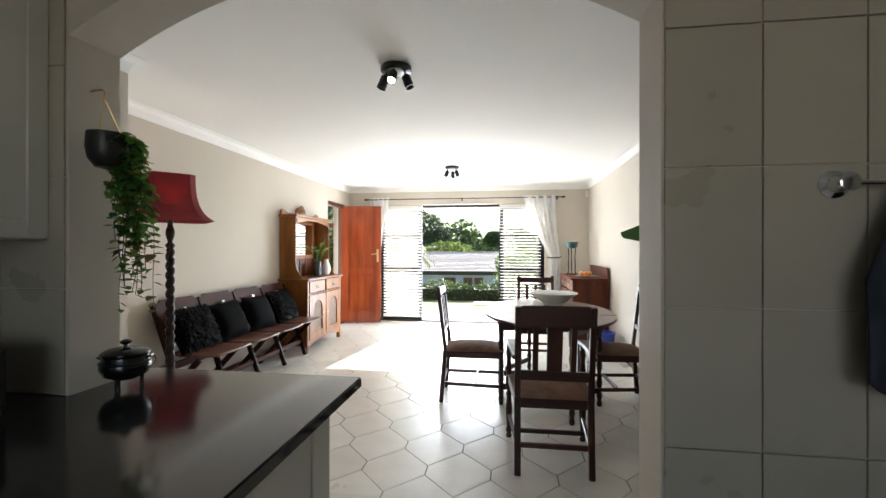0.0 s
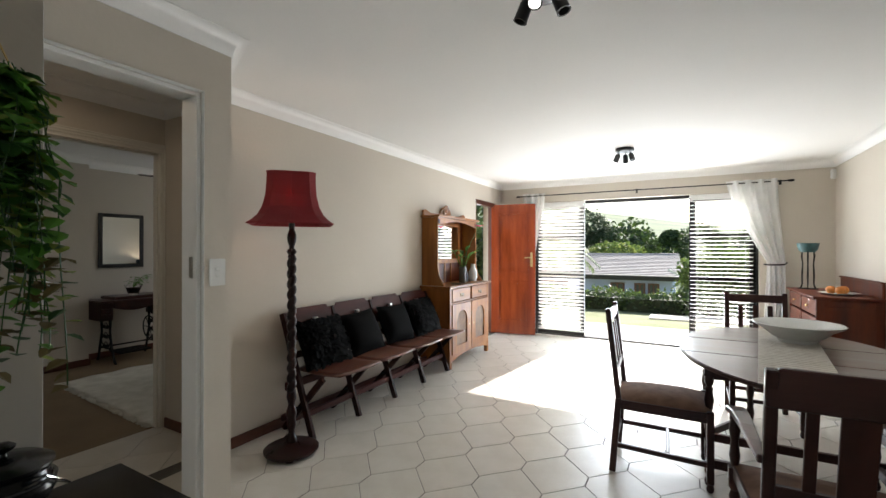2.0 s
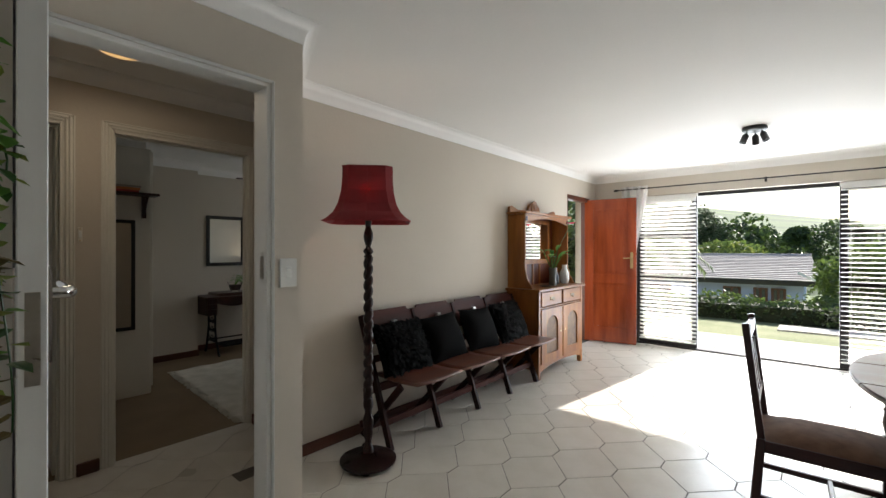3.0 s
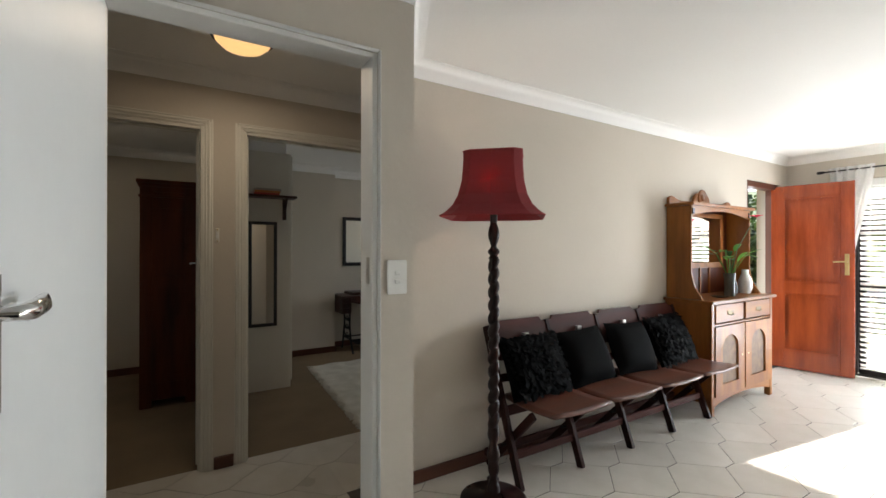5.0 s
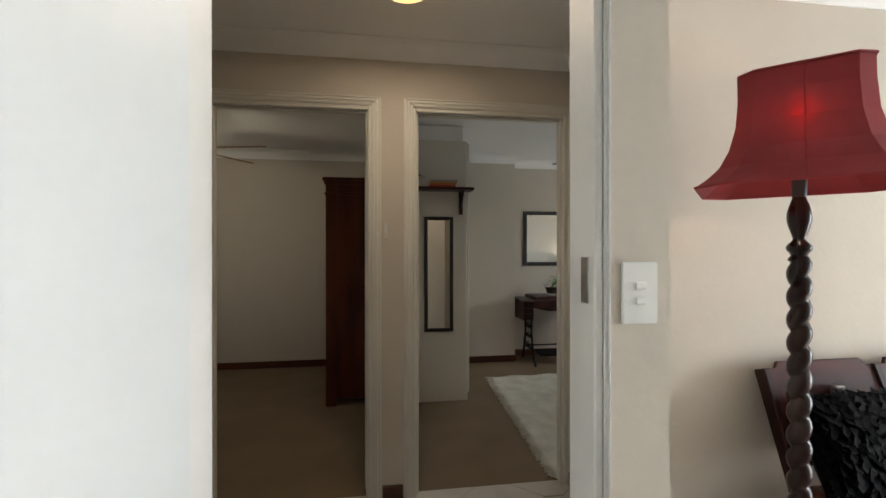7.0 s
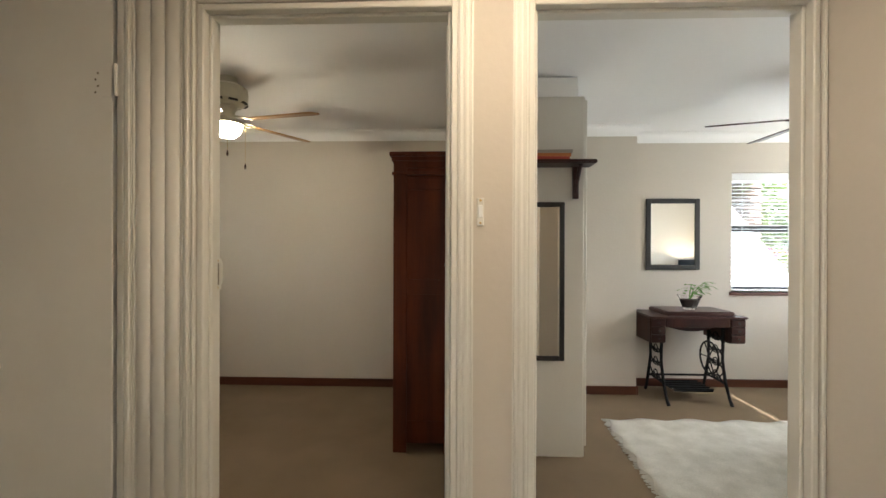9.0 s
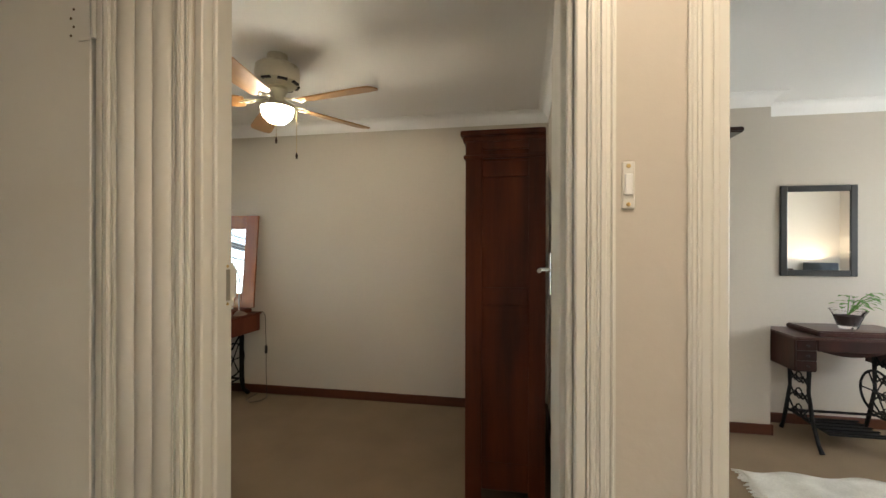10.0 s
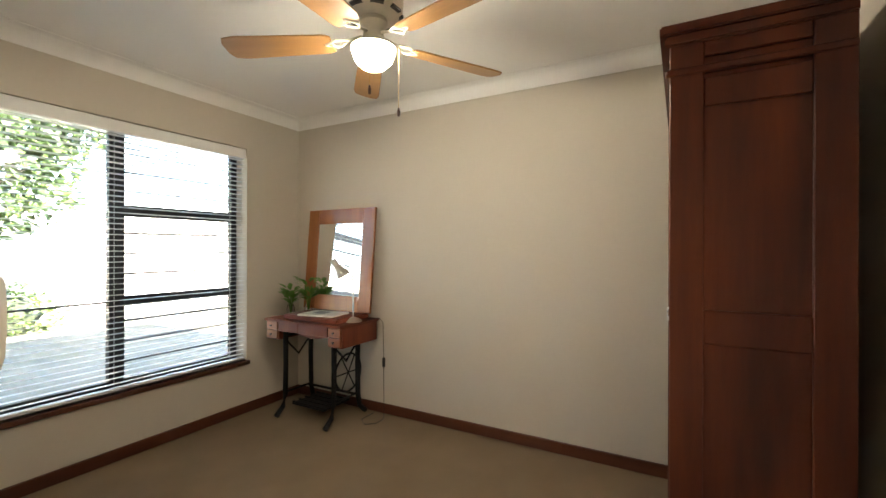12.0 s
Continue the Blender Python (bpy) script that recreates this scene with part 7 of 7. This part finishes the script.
def plant(name, label, category, at_, bodies, trunk, mats, n, size, seed, flat=False, group=""):
    rd = random.Random(seed)
    th = thing(name, label, category, at(*at_), group)
    if trunk:
        h, r = trunk
        t = Mesh().rod([(0, 0, -0.05), (0.05 * r, 0, h * 0.4), (-0.2 * r, 0.1 * r, h * 0.75), (0, 0, h)], [r, r * 0.75, r * 0.6, r * 0.35], 9)
        for c, rad in bodies:
            t.rod([(0, 0, h * 0.55), (c[0] * 0.5, c[1] * 0.5, h * 0.6 + (c[2] - h * 0.6) * 0.5), c], [r * 0.45, r * 0.3, r * 0.12], 6)
        part("trunk", t, BARK, th, "", True)
    allm = [Mesh() for _ in mats]
    for c, rad in bodies:
        for k, m in enumerate(leaf_cloud(name, c, rad, n, size, mats, rd, flat)):
            me = bpy.data.meshes.new("tmp")
            m.bm.to_mesh(me)
            m.bm.free()
            allm[k].bm.from_mesh(me)
            bpy.data.meshes.remove(me)
    for m, mt in zip(allm, mats):
        tagged(part("crown" if trunk else "foliage", m, mt, th), kind="stuff")
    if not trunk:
        # added dark core; its colour stands in for the shade between the leaves
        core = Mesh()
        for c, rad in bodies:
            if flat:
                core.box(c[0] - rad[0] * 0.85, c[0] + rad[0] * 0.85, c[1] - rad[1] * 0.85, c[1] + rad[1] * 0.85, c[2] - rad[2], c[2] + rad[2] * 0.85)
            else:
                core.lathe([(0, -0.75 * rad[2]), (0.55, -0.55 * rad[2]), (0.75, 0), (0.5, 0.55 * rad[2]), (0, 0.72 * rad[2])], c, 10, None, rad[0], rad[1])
        part("shade_core", core, SHADOWTWIG, th)
    return th


BARK = mat("bark", (0.14, 0.10, 0.075), (0.07, 0.05, 0.038), 6, 0.95, bump=0.02, bscale=25, grain=0.3)
# near-black green: shade inside the foliage put into the colour
SHADOWTWIG = mat("inner_foliage_shade", (0.03, 0.04, 0.018), (0.018, 0.024, 0.01), 6, 1.0, grain=0.4)
G1 = cloth("foliage_mid", (0.075, 0.12, 0.03), 0.25, 0.6)
G2 = cloth("foliage_light", (0.13, 0.19, 0.045), 0.3, 0.6)
G2Y = cloth("foliage_yellow", (0.26, 0.30, 0.07), 0.3, 0.6)
G3 = cloth("foliage_dark", (0.035, 0.060, 0.022), 0.2, 0.6)
G4 = cloth("foliage_grey", (0.11, 0.13, 0.08), 0.25, 0.7)
PINKF = cloth("pink_blossom", (0.65, 0.08, 0.18), 0.3)
# hedge and low shrubs past the lawn
for k in range(7):
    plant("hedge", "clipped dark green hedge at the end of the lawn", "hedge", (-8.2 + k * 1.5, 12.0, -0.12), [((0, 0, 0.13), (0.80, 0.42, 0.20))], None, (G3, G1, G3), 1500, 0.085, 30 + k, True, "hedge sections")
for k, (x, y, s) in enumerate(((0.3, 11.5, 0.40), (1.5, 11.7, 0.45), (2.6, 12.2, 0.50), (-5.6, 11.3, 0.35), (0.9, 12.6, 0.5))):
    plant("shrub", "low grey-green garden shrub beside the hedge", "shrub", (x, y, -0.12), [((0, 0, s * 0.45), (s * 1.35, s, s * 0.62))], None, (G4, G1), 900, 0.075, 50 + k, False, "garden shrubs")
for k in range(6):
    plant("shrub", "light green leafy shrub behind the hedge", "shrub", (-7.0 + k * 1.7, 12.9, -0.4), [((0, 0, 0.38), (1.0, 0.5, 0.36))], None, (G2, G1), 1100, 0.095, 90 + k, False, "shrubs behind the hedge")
plant("bushy_tree", "dense round green garden tree standing beside the lawn", "tree", (0.6, 14.2, -1.1), [((0, 0, 1.55), (0.95, 0.9, 1.05)), ((0.7, 0.3, 1.5), (0.8, 0.8, 0.9))], (1.2, 0.12), (G2, G2, G1), 3000, 0.13, 61)
plant("bushy_tree", "dense round green garden tree standing beside the lawn", "tree", (3.9, 16.0, -1.8), [((0, 0, 2.4), (1.7, 1.4, 1.9))], (2.2, 0.14), (G3, G1), 3000, 0.2, 62)
# woods before the hill
rd = random.Random(4)
woods = [Mesh(), Mesh(), Mesh()]
for i in range(95):
    x = rd.uniform(-75, 22)
    y = rd.uniform(48, 92)
    g = ground_z(x, y)
    h = rd.uniform(5.0, 7.4) if y < 68 else rd.uniform(3.5, 5.5) * (1.4 if rd.random() < 0.08 else 1)
    c = Vector((x, y, g + h * 0.55))
    for j in range(620):
        a, z = rd.uniform(0, 6.283), rd.uniform(-1, 1)
        r = math.sqrt(1 - z * z)
        d = Vector((r * math.cos(a), r * math.sin(a), z))
        p = c + Vector((d.x * h * 0.5, d.y * h * 0.5, d.z * h * 0.48)) * (0.8 + 0.45 * noise.noise(d * 2.2 + c))
        s = rd.uniform(0.2, 0.42)
        e = Euler((rd.uniform(-1.2, 1.2), rd.uniform(-1.2, 1.2), a)).to_matrix()
        q = [p + e @ Vector(v) * s for v in ((0, -0.7, 0), (0.6, 0, 0.1), (0, 0.7, 0), (-0.6, 0, 0.1))]
        m = woods[(i * 7 + (j % 5 == 0)) % 3]
        m.bm.faces.new([m.bm.verts.new(v) for v in q])
for m, mt in zip(woods, (G3, G1, G3)):
    tagged(part("far_woods", m, mt), "dark green far woods below the hill", "woods", "", "stuff")
plant("tall_pine", "tall dark tree rising above the woods", "tree", (-8.2, 43, -2.6), [((0, 0, 6.3), (1.9, 1.8, 1.5)), ((1.5, 0, 5.0), (1.4, 1.4, 1.1)), ((-1.9, 0, 6.7), (1.4, 1.4, 1.1)), ((-1.2, 0, 4.8), (2.0, 1.6, 1.4))], (6.5, 0.25), (G3, G4, G3), 1500, 0.26, 65)
plant("light_shrub_tree", "yellow-green leafy tree behind the neighbour's roof", "tree", (-4.4, 33, -2.6), [((0, 0, 3.5), (2.3, 1.4, 1.0)), ((-3.2, 0.4, 3.2), (2.0, 1.3, 0.9))], (2.6, 0.2), (G2, G2Y, G2), 2000, 0.25, 66)
plant("light_shrub_tree", "dark green spreading tree behind the neighbour's roof", "tree", (1.3, 46, -2.6), [((0, 0, 4.0), (2.3, 2.0, 2.3)), ((-2.6, 1, 5.0), (1.0, 1.0, 0.8))], (3.0, 0.25), (G3, G1), 3600, 0.26, 67)


def neighbour():
    th = thing("neighbour_house", "low grey-blue neighbour house with a wide grey tiled roof", "house", at(-12.6, 25.5, -2.6))
    WALLC = mat("bluegrey_plaster", (0.46, 0.51, 0.74), (0.41, 0.46, 0.67), 2, 0.9, grain=0.05)
    ROOF = mat("roof_tile", (0.36, 0.33, 0.315), (0.27, 0.25, 0.24), 3, 0.9, grain=0.15, rand=0.08)
    L, D, H = 12.0, 3.9, 2.75
    part("wall", Mesh().box(-L, L, -D, D, 0, H), WALLC, th, "blue-grey plastered wall")
    rise = 0.88
    e = 0.45
    core = Mesh()
    pts = [(-L - e, -D - e, H - 0.02), (L + e, -D - e, H - 0.02), (L + e, D + e, H - 0.02), (-L - e, D + e, H - 0.02), (-L + 1.6, 0, H + rise - 0.03), (L + 0.2, 0, H + rise - 0.03)]
    v = [core.bm.verts.new(p) for p in pts]
    for f in ((3, 2, 1, 0), (0, 1, 5, 4), (1, 2, 5), (2, 3, 4, 5), (3, 0, 4)):
        core.bm.faces.new([v[i] for i in f])
    rf = part("roof", core, ROOF, th, "grey concrete roof tiles")
    n = 15
    sl = math.hypot(D + e, rise)
    for i in range(n):
        t0, t1 = i / n, (i + 1) / n
        y0, y1 = -(D + e) * (1 - t0), -(D + e) * (1 - t1)
        z0, z1 = H + rise * t0, H + rise * t1
        xl0, xr0 = -(L + e) + (1.6 + e) * t0, (L + e) - 0.25 * t0
        c = Mesh()
        c.bm.faces.new([c.bm.verts.new(p) for p in ((xl0, y0 - 0.03, z0 + 0.055), (xr0, y0 - 0.03, z0 + 0.055), (xr0, y1, z1 + 0.02), (xl0, y1, z1 + 0.02))])
        c.bm.faces.new([c.bm.verts.new(p) for p in ((xl0, y0 - 0.03, z0 - 0.01), (xr0, y0 - 0.03, z0 - 0.01), (xr0, y0 - 0.03, z0 + 0.055), (xl0, y0 - 0.03, z0 + 0.055))])
        part("tile_course", c, ROOF, rf)
    part("ridge", Mesh().rod([(-L + 1.6, 0, H + rise + 0.02), (L + 0.2, 0, H + rise + 0.02)], 0.09, 8), ROOF, rf)
    part("fascia", Mesh().box(-L - e, L + e, -D - e - 0.03, -D - e, H - 0.16, H + 0.02), BLACK, th, "dark fascia and gutter")
    gr = Mesh().beam((L - 0.15, -D - 0.6, H + 0.34), (L + 0.45, -D - 0.6, H + 0.02), 0.05, 0.09)
    part("barge_board", gr, TRIM, th, "white barge board")
    PANE = plain("dark_window_glass", (0.03, 0.035, 0.045), 0.08)
    WINR = mat("red_brown_frame", (0.12, 0.045, 0.03), rough=0.6)
    for x0, x1 in ((-6.5, -5.0), (-1.6, -0.2), (3.4, 4.7), (6.3, 7.6), (9.5, 10.1), (10.5, 10.95), (11.05, 11.5)):
        w = part("window", Mesh().box(x0, x1, -D - 0.06, -D - 0.001, 1.5, 2.44), WINR, th, "window with red-brown frame")
        for a, b in ((x0 + 0.08, (x0 + x1) / 2 - 0.04), ((x0 + x1) / 2 + 0.04, x1 - 0.08)):
            part("pane", Mesh().box(a, b, -D - 0.075, -D - 0.061, 1.56, 2.38), PANE, w)


neighbour()

# palm fronds that reach in front of the opening from the left
palm = thing("garden_palm", "palm with long arching green fronds beside the patio", "palm", at(-3.35, 10.8, -0.12))
part("trunk", Mesh().rod([(0, 0, 0), (0.05, 0, 0.8), (0.02, 0, 1.75)], [0.16, 0.13, 0.12], 10), BARK, palm, "", True)
rd = random.Random(9)
for k in range(15):
    az = k * 0.47 + rd.uniform(-0.1, 0.1)
    el = rd.uniform(0.15, 1.0)
    pts, L = [], rd.uniform(1.3, 1.8)
    for i in range(9):
        t = i / 8
        pts.append(Vector((math.cos(az) * L * t * math.cos(el * (1 - 0.5 * t)), math.sin(az) * L * t * math.cos(el * (1 - 0.5 * t)), 1.75 + L * t * math.sin(el) - 1.15 * t * t * L * 0.6)))
    fm = Mesh().rod(pts, [0.014 * (1 - 0.09 * i) for i in range(9)], 5)
    for i in range(1, 9):
        d = (pts[i] - pts[i - 1]).normalized()
        s = d.cross(Vector((0, 0, 1))).normalized()
        for q in range(3):
            b = pts[i - 1].lerp(pts[i], q / 3)
            for sg in (-1, 1):
                tip = b + (s * sg * 0.9 + d * 0.7 + Vector((0, 0, -0.35))) * 0.38 * (1 - 0.06 * i)
                w = d * 0.04
                fm.bm.faces.new([fm.bm.verts.new(p) for p in (b - w, b + w, tip)])
    part("frond", fm, G2 if k % 2 else G1, palm)

# outside the front door: white post, blossom shrub and foliage
post = thing("garden_post", "white plastered porch post outside the front door", "post", at(-4.15, 8.35, -0.11))
part("shaft", Mesh().box(-0.11, 0.11, -0.11, 0.11, 0, 2.45).bevel(0.01), TRIM, post)
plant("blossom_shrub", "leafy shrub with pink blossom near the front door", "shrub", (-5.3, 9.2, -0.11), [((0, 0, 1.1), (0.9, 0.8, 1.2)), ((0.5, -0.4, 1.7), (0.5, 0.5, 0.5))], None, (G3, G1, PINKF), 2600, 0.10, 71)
plant("garden_tree", "dark leafy tree outside the front door", "tree", (-6.6, 11.5, -0.11), [((0, 0, 2.2), (1.8, 1.6, 1.7)), ((1.2, -0.6, 1.3), (1.0, 0.9, 1.0))], (2.0, 0.13), (G3, G1), 3800, 0.16, 72)
# beside the first bedroom: big bush against the light, low wall
plant("yard_bush", "tall flowering bush in the paved yard outside the bedroom", "tree", (-4.9, -6.3, -0.11), [((0, 0, 2.5), (1.4, 1.1, 1.1)), ((-0.5, -0.2, 3.2), (1.3, 1.0, 0.8)), ((1.2, 0.2, 3.1), (1.2, 1.0, 1.0))], (1.8, 0.10), (G1, G3, G1), 3200, 0.13, 73)
structure("boundary_wall", Mesh().box(-14, 3, -9.6, -9.4, -0.2, 1.9), WALL, "white plastered boundary wall of the yard")
plant("yard_shrub", "low green shrub along the yard paving", "shrub", (-5.6, -7.9, -0.11), [((0, 0, 0.35), (1.2, 0.5, 0.45))], None, (G2, G1), 1400, 0.09, 74)
# west of the second bedroom: palm trunk, drive, bushes, white wall
pt = thing("thick_palm_trunk", "thick rough palm trunk outside the second bedroom", "palm", at(-10.5, 6.75, -0.11))
tm = Mesh()
for i in range(26):
    z = i * 0.13
    tm.lathe([(0.30, z), (0.36, z + 0.04), (0.33, z + 0.13)], (0, 0, 0), 11, pose(0, 0, 0, 0, 0, i * 17))
part("trunk", tm, BARK, pt)
rd = random.Random(19)
for k in range(14):
    az = k * 0.45
    pts = [Vector((math.cos(az) * 2.2 * t, math.sin(az) * 2.2 * t, 3.3 + 1.1 * t - 2.0 * t * t)) for t in [i / 7 for i in range(8)]]
    fm = Mesh().rod(pts, 0.02, 5)
    for i in range(1, 8):
        d = (pts[i] - pts[i - 1]).normalized()
        s = d.cross(Vector((0, 0, 1))).normalized()
        for q in range(4):
            b = pts[i - 1].lerp(pts[i], q / 4)
            for sg in (-1, 1):
                tip = b + (s * sg + d * 0.6 + Vector((0, 0, -0.5))) * 0.42
                fm.bm.faces.new([fm.bm.verts.new(p) for p in (b - d * 0.02, b + d * 0.02, tip)])
    part("frond", fm, G2, pt)
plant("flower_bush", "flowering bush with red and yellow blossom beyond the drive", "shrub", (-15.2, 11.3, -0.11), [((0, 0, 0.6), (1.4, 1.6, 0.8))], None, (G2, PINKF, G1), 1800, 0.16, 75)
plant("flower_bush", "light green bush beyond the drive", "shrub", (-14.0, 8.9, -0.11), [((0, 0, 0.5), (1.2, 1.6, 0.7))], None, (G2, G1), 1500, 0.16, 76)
structure("garden_wall", Mesh().box(-20, -19.8, -4, 26, -0.2, 1.0), TRIM, "white garden wall far across the drive")
plant("street_tree", "spreading green tree across the drive", "tree", (-21, 16, -0.11), [((0, 0, 3.6), (3.4, 3.8, 2.3)), ((0, -4.5, 3.0), (2.6, 2.8, 1.9)), ((0.5, 3.5, 2.6), (2.0, 2.4, 1.6))], (3.0, 0.22), (G2, G1), 3000, 0.35, 77)


# ---- pieces: wall tiles, then floor tiles ----
def poly_mesh(name, pts, z0, z1, material, chamfer=0.0015):
    m = Mesh()
    c = Vector((sum(p[0] for p in pts) / len(pts), sum(p[1] for p in pts) / len(pts)))
    n = len(pts)
    ins = [(c.x + (x - c.x) * (1 - chamfer * 6), c.y + (y - c.y) * (1 - chamfer * 6)) for x, y in pts]
    lo = [m.bm.verts.new((x, y, z0)) for x, y in pts]
    mid = [m.bm.verts.new((x, y, z1 - chamfer)) for x, y in pts]
    hi = [m.bm.verts.new((x, y, z1)) for x, y in ins]
    for i in range(n):
        j = (i + 1) % n
        m.bm.faces.new((lo[i], lo[j], mid[j], mid[i]))
        m.bm.faces.new((mid[i], mid[j], hi[j], hi[i]))
    m.bm.faces.new(hi)
    return data_of(name, m, material)


wall_tiles = tagged(thing("tiling_kitchen", "cream glazed wall tiles of the kitchen", "wall tiles"), kind="structure")


def tile_wall(x0, x1, z0, z1, w, h, zoff):
    """Tiles on the kitchen side of the arch wall."""
    xs = x0
    while xs < x1 - 0.004:
        xe = min(xs + w, x1)
        z = zoff
        while z < z1:
            za, zb = max(z, z0), min(z + h, z1)
            if zb - za > 0.01:
                me = data_of("tile", Mesh().box(xs + 0.0015, xe - 0.0015, 0.923, 0.9292, za + 0.0015, zb - 0.0015).bevel(0.001), WTILE)
                o = new("tile", me)
                o.parent = wall_tiles
            z += h
        xs = xe


tile_wall(AX1 + 0.004, 2.55, 0.0, TOP, 0.192, 0.297, 0.272 - 0.297)
tile_wall(-1.55, AX0 - 0.006, 0.902, 2.30, 0.20, 0.295, 0.885)

A, B0 = 0.187, 0.10


def clip(pts, ax, lim, keep_less):
    out = []
    n = len(pts)
    for i in range(n):
        p, q = pts[i], pts[(i + 1) % n]
        ip, iq = (p[ax] <= lim) == keep_less, (q[ax] <= lim) == keep_less
        if ip:
            out.append(p)
        if ip != iq:
            t = (lim - p[ax]) / (q[ax] - p[ax])
            out.append((p[0] + (q[0] - p[0]) * t, p[1] + (q[1] - p[1]) * t))
    return out


def size_of(pts):
    return abs(sum(pts[i][0] * pts[(i + 1) % len(pts)][1] - pts[(i + 1) % len(pts)][0] * pts[i][1] for i in range(len(pts)))) / 2


G = 0.0032
HEX = [(0, -0.25 + 0.0045), (A - G, -0.053), (A - G, 0.053), (0, 0.25 - 0.0045), (-A + G, 0.053), (-A + G, -0.053)]
whole = poly_mesh("tile", HEX, -0.008, 0.0, TILE)
rooms = [(LX0, LX1, 2.10, LY1), (-2.14, 2.6, 1.08, 2.10), (LX1, 2.6, 2.10, 3.30), (HX0 - 0.05, HX1, -0.6, 2.10), (HX0 - 0.05, LX0 - 0.12, 2.10, 2.53), (HX1, -2.14, 1.14, 1.94), (-0.49, 2.6, -2.2, 1.08), (-2.19, -1.50, LY1, LY1 + 0.07)]
floor_tiles = tagged(thing("tiling_floor", "cream glazed elongated hexagonal floor tiles with grey joints", "floor tiles"), kind="structure")
count = 0
for j in range(-20, 20):
    for i in range(-30, 30):
        cx, cy = -0.828 + 0.374 * i + 0.187 * j, 3.30 + 0.30 * j
        if not (-3.9 < cx < 2.9 and -2.6 < cy < 7.8):
            continue
        pts = [(cx + x, cy + y) for x, y in HEX]
        for x0, x1, y0, y1 in rooms:
            c = pts
            for ax, lim, less in ((0, x0, False), (0, x1, True), (1, y0, False), (1, y1, True)):
                c = clip(c, ax, lim, less) if c else c
            if len(c) < 3 or size_of(c) < 0.0008:
                continue
            if size_of(c) > size_of(pts) - 1e-6:
                o = new("tile", whole)
                o.matrix_basis = pose(cx, cy, 0)
            else:
                o = new("tile", poly_mesh("tile", c, -0.008, 0.0, TILE, 0.0008))
            o.parent = floor_tiles
            count += 1
